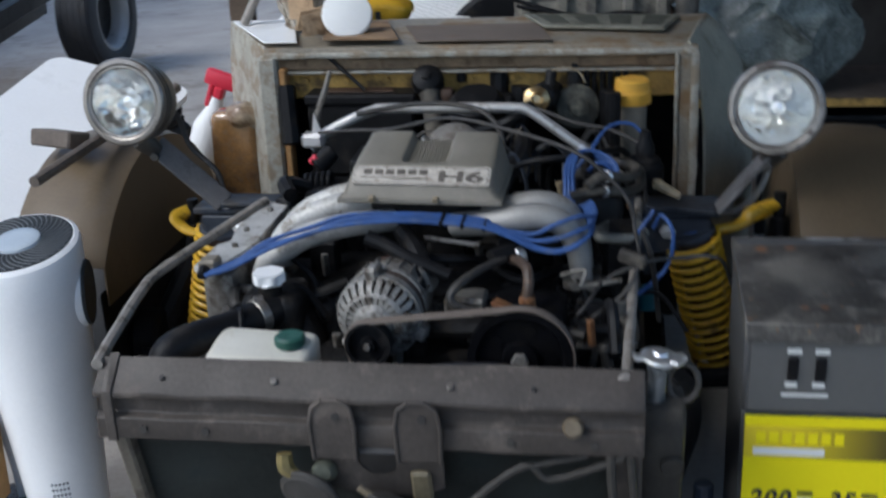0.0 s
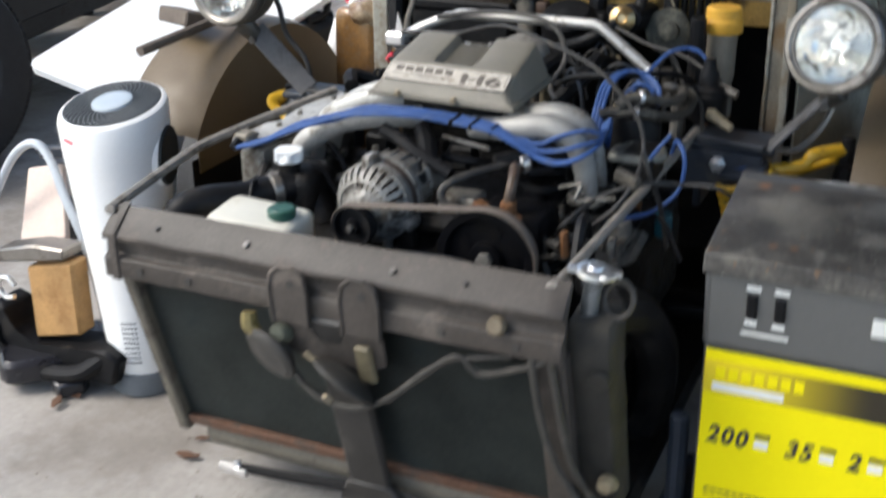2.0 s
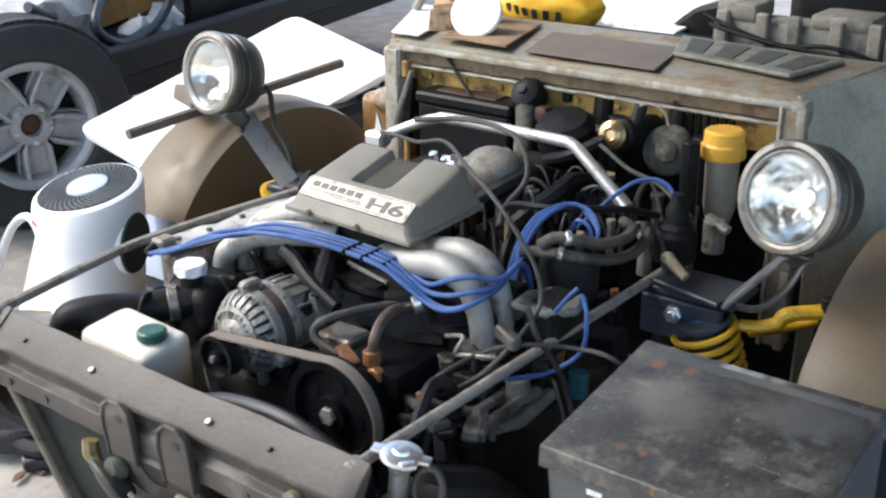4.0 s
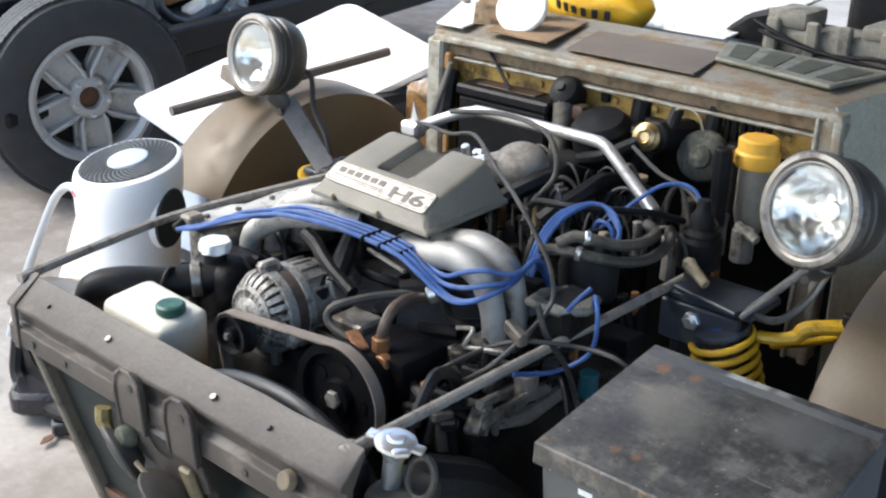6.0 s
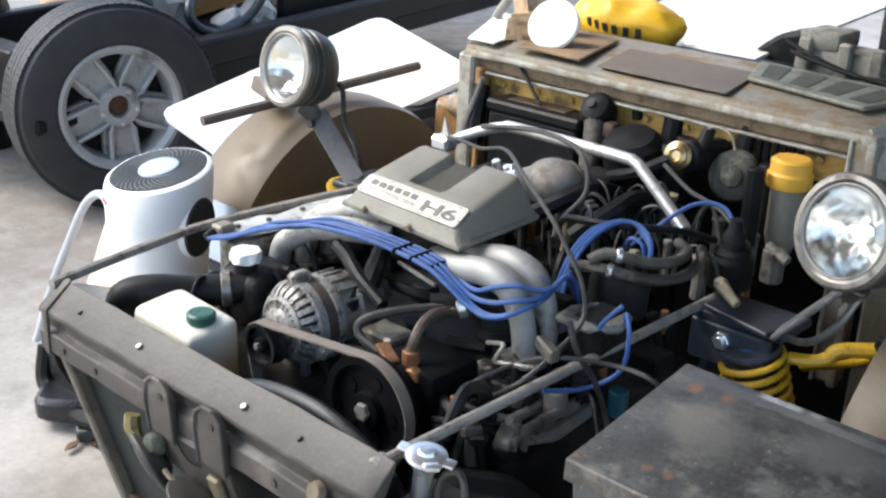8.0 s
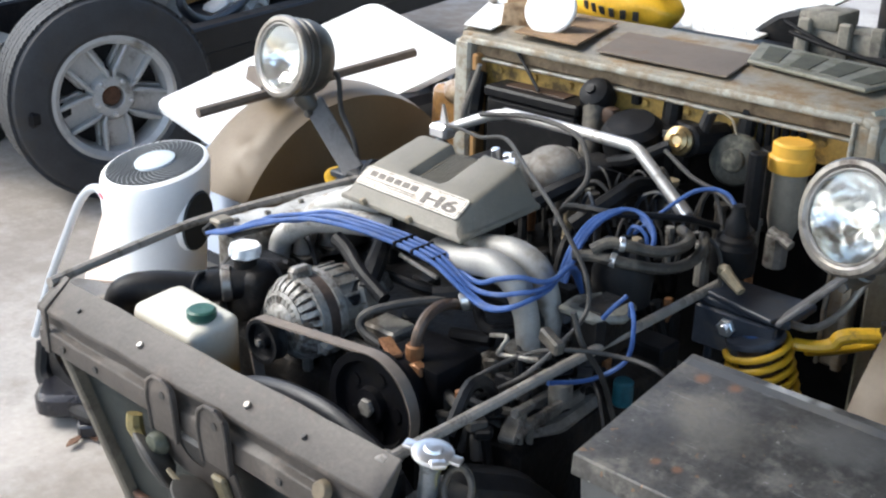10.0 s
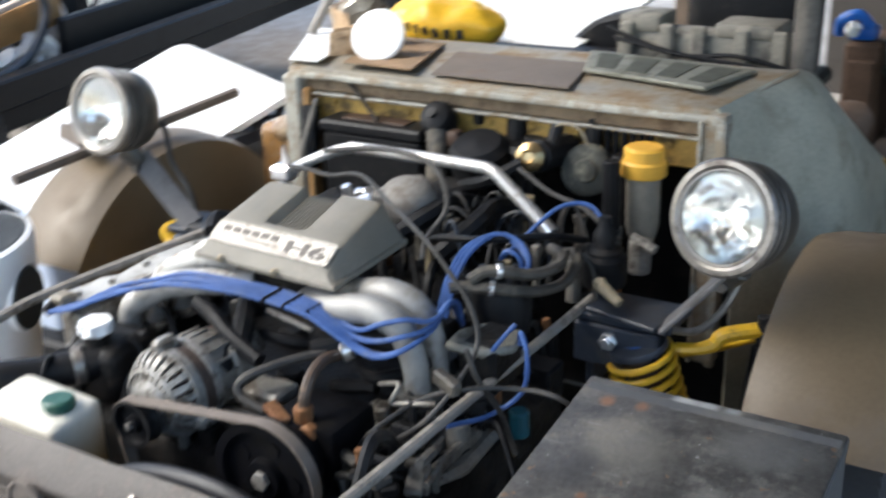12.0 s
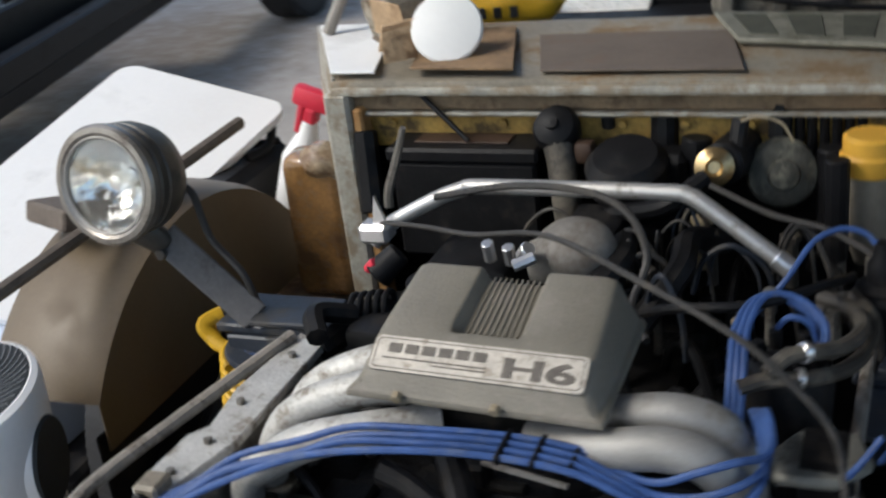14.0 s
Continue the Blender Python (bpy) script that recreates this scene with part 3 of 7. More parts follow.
for sx in (1, -1):
    bm = B()
    rows_ = []
    for k in range(13):
        t = k / 12
        y = 1.032 + t * 0.72
        edge = (0.453 + (y - 1.03) * 0.175) if sx > 0 else (0.438 + (y - 1.03) * 0.57)
        edge = min(edge, 0.515 if sx > 0 else 0.62)
        swell = (0.35 + 0.65 * min(1.0, t * 3.0)) if sx > 0 else 0.15
        sink = 0.55 * max(0.0, y - 1.36)
        ring = []
        for z, push in ((0.18, 0.108), (0.45, 0.112), (0.58, 0.106), (0.66, 0.094), (0.72, 0.074), (0.765, 0.050), (0.795, 0.028), (0.815, 0.009), (0.826, -0.008)):
            zz = z + (0.010 if z > 0.7 else 0.0) * min(1.0, t * 2.4)
            ring.append(bm.verts.new((sx * (edge + push * swell), y, zz - sink * max(0.0, (z - 0.4) / 0.42))))
        rows_.append(ring)
    for a, b in zip(rows_, rows_[1:]):
        for i in range(len(a) - 1):
            bm.faces.new((a[i], a[i + 1], b[i + 1], b[i]))
    bmesh.ops.recalc_face_normals(bm, faces=bm.faces[:])
    bmesh.ops.solidify(bm, geom=bm.faces[:], thickness=0.005)
    part("side_panel", bm, side_paint if sx > 0 else pale_primer, cowl, "grey green painted body side with pale scuffs" if sx > 0 else "pale dirty painted body side", angle=60)
bm = B()
box(bm, -0.50, 0.455, 1.27, 1.285, 0.12, 0.80, 0.003)
part("firewall", bm, black_steel, car, "black firewall behind the engine bay")
bm = B()
box(bm, -0.60, 0.53, 1.335, 2.3, 0.30, 0.34, 0.004)
box(bm, -0.58, 0.49, 1.335, 1.66, 0.74, 0.775, 0.01)
box(bm, -0.60, -0.56, 1.335, 2.3, 0.3, 0.74, 0.005)
part("cabin_floor", bm, black_steel, car, "dark bare cabin tub")
# deck fittings
bm = B()
prism(bm, [(-0.110, 1.045), (0.175, 1.042), (0.130, 1.245), (-0.168, 1.24)], Matrix.Translation((0, 0, 0.829)), 0.0035, 0.001)
part("rubber_mat", bm, mat_brown, cowl, "brown rubber mat on the cowl deck")
bm = B()
prism(bm, [(-0.438, 1.032), (-0.365, 1.032), (-0.45, 1.325), (-0.602, 1.325)], Matrix.Translation((0, 0, 0.833)), 0.004, 0.001)
part("pale_corner_plate", bm, board_mat, cowl, "white corner plate on the cowl deck")
bm = B()
VM = Matrix.Translation((0, 0, 0.833))
prism(bm, [(0.150, 1.16), (0.403, 1.105), (0.442, 1.275), (0.09, 1.325)], VM, 0.008, 0.003)
vent = part("vent_panel", bm, vent_mat, cowl, "grey green vent panel with four slots")
for k in range(4):
    a, b = k / 4 + 0.05, (k + 1) / 4 - 0.04
    n0, n1, f0, f1 = (Vector((0.160, 1.165)).lerp(Vector((0.403, 1.118)), t) if j == 0 else Vector((0.100, 1.315)).lerp(Vector((0.434, 1.27)), t) for j, t in ((0, a), (0, b), (1, a), (1, b)))
    p = [n0.lerp(f0, 0.12), n1.lerp(f1, 0.12), n1.lerp(f1, 0.9), n0.lerp(f0, 0.9)]
    # a thin dark tile drawn in place of each shaded opening
    bm = B()
    prism(bm, [tuple(q) for q in p], Matrix.Translation((0, 0, 0.8385)), 0.004, 0.001)
    part("slot", bm, slot_shade, vent)

# fenders over the front wheels
def fender(sx):
    inner, outer = (-0.665, -0.865) if sx < 0 else (0.635, 0.85)
    cy, cz, r = 0.93, 0.28, 0.372
    bm = B()
    a0, a1, n = radians(32), radians(148), 26
    prof = [(0.0, 0.0), (0.03, 0.010), (0.10, 0.016), (0.17, 0.010), (0.2, -0.002), (0.2, -0.03)]
    rings = []
    for i in range(n + 1):
        a = a0 + (a1 - a0) * i / n
        ring = []
        for t, lift in prof:
            x = inner + (outer - inner) * t / 0.2
            ring.append(bm.verts.new((x, cy + (r + lift) * math.cos(a), cz + (r + lift) * math.sin(a))))
        rings.append(ring)
    for p, q in zip(rings, rings[1:]):
        for i in range(len(prof) - 1):
            bm.faces.new((p[i], p[i + 1], q[i + 1], q[i]))
    # inner valance, closed by a chord
    base = [bm.verts.new((inner, v[0].co.y, 0.40)) for v in rings]
    for i in range(n):
        if rings[i][0].co.z > 0.445:
            bm.faces.new((rings[i][0], rings[i + 1][0], base[i + 1], base[i]))
    bmesh.ops.recalc_face_normals(bm, faces=bm.faces[:])
    bmesh.ops.solidify(bm, geom=bm.faces[:], thickness=0.004)
    f = part("fender", bm, tan_paint, car, "tan brown rounded front fender with dust", angle=50)
    return f


fender(-1)
fender(1)
for x in (-0.672, 0.640):
    part("splash_guard", box(B(), min(x, x * 1.008), max(x, x * 1.008), 0.60, 1.22, 0.14, 0.43, 0.002), rubber, car, "black rubber splash guard")


# wheels under the fenders, road wheel beside
def road_wheel(at, r, w, rim_r, parent=None, spoke=True, facing=1):
    """A wheel with its axle along x; the dressed face looks to facing * x."""
    cx, cy, cz = at
    m = Matrix.Translation(at) @ Matrix.Rotation(radians(90), 4, "Y") @ Matrix.Diagonal((1, 1, facing, 1))
    bm = B()
    h = w / 2
    lathe(bm, [(rim_r, -h * 0.8), (rim_r + 0.02, -h * 0.96), (r * 0.86, -h), (r * 0.95, -h * 0.9), (r * 0.985, -h * 0.72), (r, -h * 0.4), (r, h * 0.4), (r * 0.985, h * 0.72), (r * 0.95, h * 0.9), (r * 0.86, h), (rim_r + 0.02, h * 0.96), (rim_r, h * 0.8)], m, 56, cap=False)
    tyre = part("tyre", bm, tyre_mat, parent, "black rubber tyre")
    # tread blocks
    bm = B()
    for i in range(96):
        for row in (-0.66, -0.34, 0.0, 0.34, 0.66):
            a = 2 * math.pi * (i + (0.5 if row in (-0.34, 0.34) else 0)) / 96
            mm = m @ Matrix.Rotation(a, 4, "Z") @ Matrix.Rotation(0.35 * row, 4, "X")
            box(bm, r - 0.008, r + 0.0012, -0.0100, 0.0100, row * h - 0.0135, row * h + 0.0135, 0, m=mm)
    tagged(part("tread", bm, tyre_mat, tyre), kind="stuff")
    bm = B()
    lathe(bm, [(rim_r - 0.02, -h * 0.8), (rim_r - 0.012, h * 0.5), (rim_r + 0.004, h * 0.78), (rim_r + 0.006, h * 0.86), (rim_r - 0.006, h * 0.88), (rim_r - 0.022, h * 0.74), (rim_r - 0.03, h * 0.4), (rim_r - 0.035, -h * 0.8)], m, 48, cap=False)
    rim = part("rim", bm, silver_wheel, parent, "silver five spoke alloy rim")
    bm = B()
    lathe(bm, [(0.0, h * 0.02), (rim_r - 0.03, 0.0)], m, 40, cap=False)
    part("brake_disc", bm, black_steel, parent, "dark brake behind the spokes")
    if not spoke:
        return tyre
    for k in range(5):
        mm = m @ Matrix.Rotation(2 * math.pi * k / 5 + 0.05, 4, "Z")
        bm = B()
        ro = rim_r - 0.012
        prism(bm, [(0.05, -0.034), (ro, -0.039), (ro, 0.039), (0.05, 0.034)], mm @ Matrix.Translation((0, 0, h * 0.24)), h * 0.14, 0.003)
        part("spoke", bm, silver_wheel, rim)
        for sy in (-1, 1):
            bm = B()
            prism(bm, [(0.052, sy * 0.030), (0.075, sy * 0.047), (ro, sy * 0.051), (ro, sy * 0.038)] if sy > 0 else [(0.052, -0.030), (ro, -0.038), (ro, -0.051), (0.075, -0.047)], mm @ Matrix.Translation((0, 0, h * 0.22)), h * 0.48, 0.004)
            # sloping outer flank of the rib, down into the window
            prism(bm, [(0.072, sy * 0.046), (ro, sy * 0.050), (ro, sy * 0.064), (0.088, sy * 0.058)][::sy], mm @ Matrix.Translation((0, 0, h * 0.02)), h * 0.30, 0.004)
            part("spoke_rib", bm, silver_wheel, rim)
        bm = B()
        rod(bm, (0.058, 0, h * 0.5), (0.058, 0, h * 0.74), 0.0085, 0.0065, seg=6)
        bmesh.ops.transform(bm, matrix=m @ Matrix.Rotation(2 * math.pi * k / 5 + 0.05, 4, "Z"), verts=bm.verts[:])
        part("lug_nut", bm, chrome, rim, "bright wheel nut")
    bm = B()
    lathe(bm, [(0.080, h * 0.2), (0.078, h * 0.44), (0.068, h * 0.56), (0.040, h * 0.60), (0.037, h * 0.58), (0.036, h * 0.2), (0.0, h * 0.18)], m, 28)
    part("hub", bm, silver_wheel, rim)
    bm = B()
    lathe(bm, [(0.034, h * 0.22), (0.034, h * 0.34), (0.022, h * 0.40), (0, h * 0.40)], m, 20)
    part("hub_cap", bm, rust, rim, "rusty brown hub centre")
    return tyre


for cx in (-0.765, 0.745):
    wh = new("front_wheel")
    wh.location = (cx, 0.98, 0.25)
    wh.parent = car
    wh.matrix_parent_inverse = Matrix.Translation(-spot(car))
    road_wheel((cx, 0.98, 0.25), 0.25, 0.16, 0.16, wh, spoke=False)

# suspension towers, springs, arms, lamps
def tower(sx):
    def X(x):
        return x if sx > 0 else -0.012 - x * 1.0
    t = part("shock_tower", box(B(), min(X(0.335), X(0.50)), max(X(0.335), X(0.50)), 0.712, 0.81, 0.556, 0.570, 0.003), blue_steel, car, "blue black steel shock tower")
    for a, b, c, d, e, f, name in ((0.36, 0.375, 0.721, 0.81, 0.44, 0.5555, "side_plate"), (0.345, 0.482, 0.706, 0.720, 0.488, 0.5555, "front_plate")):
        part(name, box(B(), min(X(a), X(b)), max(X(a), X(b)), c, d, e, f, 0.003), blue_steel, t)
    bm = B()
    rod(bm, (X(0.404), 0.708, 0.533), (X(0.404), 0.698, 0.533), 0.015, seg=6)
    rod(bm, (X(0.404), 0.700, 0.533), (X(0.404), 0.692, 0.533), 0.008, seg=10)
    part("bolt", bm, chrome, t)
    top, low = Vector((X(0.444), 0.722, 0.534)), Vector((X(0.525), 0.765, 0.20))
    m, h = axes_to(top, low)
    turns, pts = 15.5, []
    for i in range(int(turns * 16) + 1):
        a = 2 * math.pi * i / 16
        q = m @ Vector((0.049 * math.cos(a), 0.049 * math.sin(a), 0.016 + (h - 0.05) * i / (turns * 16)))
        pts.append(q)
    bm = B()
    tube(bm, pts, 0.0057, 8, straight=True)
    part("coil_spring", bm, yellow_paint, t, "yellow coil spring")
    bm = B()
    lathe(bm, [(0.020, 0.0), (0.022, 0.012)], m, 20)
    part("shock_top", bm, blue_paint, t, "blue shock absorber top")
    bm = B()
    lathe(bm, [(0.022, 0.012), (0.031, 0.02), (0.033, 0.03), (0.033, h * 0.6), (0.024, h * 0.62), (0.024, h)], m, 20)
    part("shock_absorber", bm, boot_brown, t, "dark brown shock absorber boot")
    bm = B()
    lathe(bm, [(0.022, 0.002), (0.044, 0.004), (0.046, 0.008), (0.046, 0.013), (0.03, 0.016)], m, 24)
    part("spring_seat", bm, blue_steel, t, "dark round spring seat")
    bm = B()
    end = 0.615 if sx > 0 else 0.535
    dz = 0.0 if sx > 0 else -0.02
    tube(bm, [(X(0.497), 0.75, 0.522 + dz), (X(0.53), 0.755, 0.527 + dz), (X(0.55), 0.766, 0.534 + dz), (X(0.563), 0.775, 0.549 + dz), (X(end), 0.808, 0.556 + dz)], [0.0125, 0.0125, 0.014, 0.015, 0.016] if sx > 0 else [0.0115, 0.012, 0.013, 0.014, 0.015], 10, flat=0.75)
    if sx > 0:
        tube(bm, [(X(0.46), 0.90, 0.44 + dz), (X(0.53), 0.87, 0.48 + dz), (X(end), 0.815, 0.545 + dz)], [0.011, 0.010, 0.012], 10, flat=0.7)
    part("control_arm", bm, yellow_paint, car, "yellow painted upper control arm")
    bm = B()
    rod(bm, (X(end), 0.80, 0.53 + dz), (X(end), 0.802, 0.58 + dz), 0.012, seg=10)
    rod(bm, (X(end), 0.80, 0.42), (X(end), 0.80, 0.53 + dz), 0.028, 0.018, seg=10)
    rod(bm, (X(0.60), 0.74, 0.28), (X(0.66), 0.74, 0.28), 0.06, seg=14)
    rod(bm, (X(end), 0.80, 0.45), (X(0.64), 0.76, 0.25), 0.025, seg=10)
    part("knuckle", bm, black_steel, car, "black steering knuckle")
    bm = B()
    rod(bm, (X(0.10), 0.73, 0.20), (X(0.58), 0.74, 0.22), 0.018, seg=8)
    rod(bm, (X(0.10), 0.86, 0.20), (X(0.58), 0.75, 0.22), 0.018, seg=8)
    rod(bm, (X(0.2), 0.62, 0.26), (X(0.62), 0.66, 0.28), 0.011, seg=8)
    part("lower_arm", bm, black_steel, car)
    return t


tower(1)
tower(-1)


def lamp(centre, aim, base, elbow, foot):
    """A round driving lamp on a bent flat bar: front face centre, the way it looks, and the bar's three points."""
    c, d = Vector(centre), Vector(aim).normalized()
    m = Matrix.Translation(c) @ d.to_track_quat("Z", "Y").to_matrix().to_4x4() @ Matrix.Diagonal((1, 1, 0.85, 1))
    holder = new("driving_lamp")
    holder.location = c
    holder.parent = car
    holder.matrix_parent_inverse = Matrix.Translation(-spot(car))
    tagged(holder, "round driving lamp with clear lens and dull chrome bezel")
    bm = B()
    lathe(bm, [(0.066, -0.100), (0.070, -0.096), (0.0775, -0.07), (0.0785, -0.045), (0.076, -0.043), (0.076, -0.038), (0.0795, -0.036), (0.0795, -0.024), (0.0765, -0.021), (0.0765, -0.017), (0.080, -0.014)], m, 40, cap=False)
    lathe(bm, [(0.0, -0.108), (0.04, -0.106), (0.066, -0.100)], m, 40, cap=False)
    part("housing", bm, housing_mat, holder, "dusty ribbed lamp housing")
    bm = B()
    lathe(bm, [(0.080, -0.014), (0.0825, -0.010), (0.0825, 0.002), (0.079, 0.0075), (0.072, 0.0085), (0.067, 0.005), (0.0655, -0.002), (0.0655, -0.008)], m, 40, cap=False)
    part("bezel", bm, bezel_mat, holder)
    bm = B()
    prof = [(0.0, -0.066)] + [(0.0655 * math.sqrt(k / 7), -0.066 + 0.06 * k / 7) for k in range(1, 8)]
    prof = [p for a, b in zip(prof, prof[1:]) for p in (a, ((a[0] + b[0]) / 2, (a[1] + b[1]) / 2))] + prof[-1:]
    lathe(bm, prof, m, 44, cap=False)
    for v in bm.verts:
        q = v.co - c
        v.co += d * 0.0042 * noise.noise(q * 85 + c * 9) + d * 0.0016 * noise.noise(q * 210)
    part("reflector", bm, reflector, holder, "mottled mirror reflector", angle=60)
    bm = B()
    lathe(bm, [(0.013, -0.06), (0.014, -0.030), (0.010, -0.022), (0.0, -0.020)], m, 16)
    part("bulb_shield", bm, chrome, holder)
    bm = B()
    lathe(bm, [(0.0672, 0.0060), (0.0655, 0.0070), (0.0635, 0.0055), (0.0632, 0.0005)], m, 40, cap=False)
    part("lens_ring", bm, alloy, holder, "bright inner ring of the lens")
    bm = B()
    lathe(bm, [(0.0, 0.008), (0.03, 0.0068), (0.050, 0.004), (0.065, -0.001), (0.065, -0.004), (0.050, 0.001), (0.03, 0.0038), (0.0, 0.005)], m, 40, cap=False)
    ob = part("lens", bm, lens_glass, holder, "clear glass lens")
    ob.visible_shadow = False
    b, e, f = Vector(base), Vector(elbow), Vector(foot)
    for name, p, q, wd, mat in (("bracket_bar", b, e, 0.022, bracket_mat), ("bracket_foot", e, f, 0.024, blue_steel)):
        bm = B()
        mm, h = axes_to(p, q)
        if name == "bracket_bar" and centre[0] < 0:
            # the flat of this bar faces forward and up
            az = (q - p).normalized()
            ax = Vector((0.2, -0.75, 0.6)).cross(az).normalized()
            ay = az.cross(ax)
            mm = Matrix(((ax.x, ay.x, az.x, p.x), (ax.y, ay.y, az.y, p.y), (ax.z, ay.z, az.z, p.z), (0, 0, 0, 1)))
        box(bm, -wd, wd, -0.004, 0.004, -0.004 if name == "bracket_bar" else 0.001, h + 0.004, 0.002, m=mm)
        part(name, bm, mat, holder, "flat steel lamp bracket")
    bm = B()
    rod(bm, b + Vector((0, 0, -0.012)), c + d * -0.05 + Vector((0, 0, -0.074)), 0.017, 0.024, seg=12)
    rod(bm, b + Vector((0, -0.012, -0.016)), b + Vector((0, -0.022, -0.016)), 0.009, seg=6)
    part("swivel_foot", bm, housing_mat, holder)
    bm = B()
    back = c + d * -0.10
    if centre[0] < 0:
        tube(bm, [back + Vector((0.02, 0.0, -0.02)), back + Vector((0.055, 0.0, -0.03)), back + Vector((0.085, -0.02, -0.09)), b.lerp(e, 0.75) + Vector((0.02, 0.01, 0.03)), e + Vector((0.0, 0.02, -0.01))], 0.0055, 8)
    else:
        tube(bm, [back + Vector((0.0, 0.0, -0.05)), b + Vector((0.012, 0.03, -0.022)), b.lerp(e, 0.35) + Vector((0.022, 0.02, -0.034)), b.lerp(e, 0.75) + Vector((0.022, 0.016, -0.030)), e + Vector((0.0, 0.02, -0.012))], 0.0058, 8)
    part("cable", bm, grey_rubber if centre[0] < 0 else bezel_mat, holder, "dusty grey lamp cable")


lamp((0.581, 0.672, 0.772), (-0.24, -1.0, 0.24), (0.575, 0.722, 0.672), (0.492, 0.705, 0.576), (0.37, 0.735, 0.576))
lamp((-0.605, 0.672, 0.792), (-0.05, -1.0, 0.18), (-0.575, 0.73, 0.690), (-0.45, 0.72, 0.582), (-0.33, 0.735, 0.576))

# ---- radiator and its carrier ----
bm = B()
prism(bm, [(0.038, 0.577), (-0.006, 0.541), (-0.006, 0.533), (0.007, 0.528), (0.007, 0.506), (-0.006, 0.502), (-0.006, 0.470), (0.002, 0.466), (0.014, 0.470), (0.014, 0.53), (0.038, 0.566)], Matrix(((0, 0, 1, -0.398), (1, 0, 0, 0), (0, 1, 0, 0), (0, 0, 0, 1))), 0.752, 0.0015)
bmesh.ops.subdivide_edges(bm, edges=[e for e in bm.edges if e.calc_length() > 0.3], cuts=28)
rough_up(bm, 0.0022, 16, 6.0)
rad = part("radiator_carrier", bm, grey_steel, car, "dusty dark grey pressed steel front crossmember")
for x in (-0.30, -0.141, 0.10, 0.21):
    bm = B()
    rod(bm, (x, 0.012, 0.554), (x, 0.009, 0.5595), 0.0052 if x in (-0.141, 0.10) else 0.0038, seg=10)
    part("rivet", bm, bezel_mat if x in (-0.141, 0.10) else ink, rad)
for x in (-0.33, -0.24, 0.18, 0.29):
    bm = B()
    rod(bm, (x, -0.006, 0.486), (x, -0.009, 0.486), 0.006, seg=8)
    part("rivet", bm, grey_rubber, rad)
for x in (-0.378,):
    bm = B()
    prism(bm, [(0.040, 0.581), (-0.009, 0.543), (-0.009, 0.466), (-0.004, 0.466), (-0.004, 0.54), (0.04, 0.576)], Matrix(((0, 0, 1, x - 0.006), (1, 0, 0, 0), (0, 1, 0, 0), (0, 0, 0, 1))), 0.014, 0.001)
    part("stiffener", bm, grey_steel, rad)
bm = B()
rod(bm, (0.262, -0.003, 0.510), (0.262, -0.014, 0.514), 0.0145, 0.0125, seg=16)
part("rubber_buffer", bm, surf("brown buffer rubber", (0.14, 0.11, 0.07), 0.6, var=0.25, scale=40), rad, "tan rubber buffer")
for x in (-0.376, 0.33):
    bm = B()
    box(bm, x - (0.011 if x < 0 else 0.022), x + (0.011 if x < 0 else 0.022), 0.01, 0.05, 0.125, 0.47, 0.004)
    part("side_channel", bm, side_tan if x < 0 else grey_steel, rad)
core = part("radiator_core", box(B(), -0.37, 0.315, 0.045, 0.085, 0.15, 0.47, 0.002), core_mat, rad, "dark finned radiator core")
bm = B()
k = 0
z = 0.160
while z < 0.462:
    box(bm, -0.368, 0.313, 0.030, 0.048, z, z + 0.0022, 0)
    z += 0.0062
for i in range(36):
    x = -0.36 + i * 0.0188
    box(bm, x, x + 0.0016, 0.034, 0.047, 0.155, 0.465, 0)
tagged(part("radiator_core", bm, core_mat, core, "fine horizontal radiator fins"), kind="stuff")
bm = B()
box(bm, -0.365, 0.332, 0.018, 0.055, 0.138, 0.160, 0.003)
part("rusty_strip", bm, rust, rad, "rusty lower rail of the radiator")
bm = B()
rod(bm, (-0.34, 0.05, 0.112), (0.31, 0.05, 0.112), 0.03, seg=16)
part("lower_tank", bm, side_tan, rad)
bm = B()
box(bm, -0.37, 0.33, 0.04, 0.075, 0.47, 0.535, 0.012, 2)
part("upper_tank", bm, black_steel, rad)
bm = B()
rod(bm, (0.366, 0.060, 0.47), (0.372, 0.068, 0.576), 0.0125, 0.0125, seg=16)
rod(bm, (0.3715, 0.0675, 0.560), (0.372, 0.068, 0.570), 0.0150, seg=16)
part("filler_neck", bm, surf("grey neck steel", (0.20, 0.215, 0.225), 0.32, metal=0.6, var=0.25, scale=30, dirt=(0.06, 0.055, 0.05), amount=0.3, dscale=26), rad, "grey steel filler neck")
bm = B()
tube(bm, [(0.405 + 0.020 * math.cos(a * math.pi / 5), 0.078 + 0.008 * math.sin(a * math.pi / 5), 0.540 + 0.024 * math.sin(a * math.pi / 5)) for a in range(10)], 0.0045, 8, closed=True, n=3)
part("overflow_ring", bm, hose_tan, rad, "dusty tan ring bracket")
bm = B()
CM = Matrix.Translation((0.373, 0.068, 0.580)) @ Matrix.Rotation(radians(8), 4, "Y")
lathe(bm, [(0.0, 0.010), (0.010, 0.0095), (0.012, 0.006), (0.020, 0.006), (0.0255, 0.003), (0.0265, -0.001), (0.024, -0.004), (0.0, -0.005)], CM, 28)
box(bm, -0.037, 0.037, -0.008, 0.008, -0.002, 0.0035, 0.002, 2, m=CM @ Matrix.Rotation(radians(20), 4, "Z"))
box(bm, 0.020, 0.034, -0.010, 0.010, 0.001, 0.008, 0.003, 2, m=CM @ Matrix.Rotation(radians(-35), 4, "Z"))
part("radiator_cap", bm, chrome, rad, "chrome pressure cap")
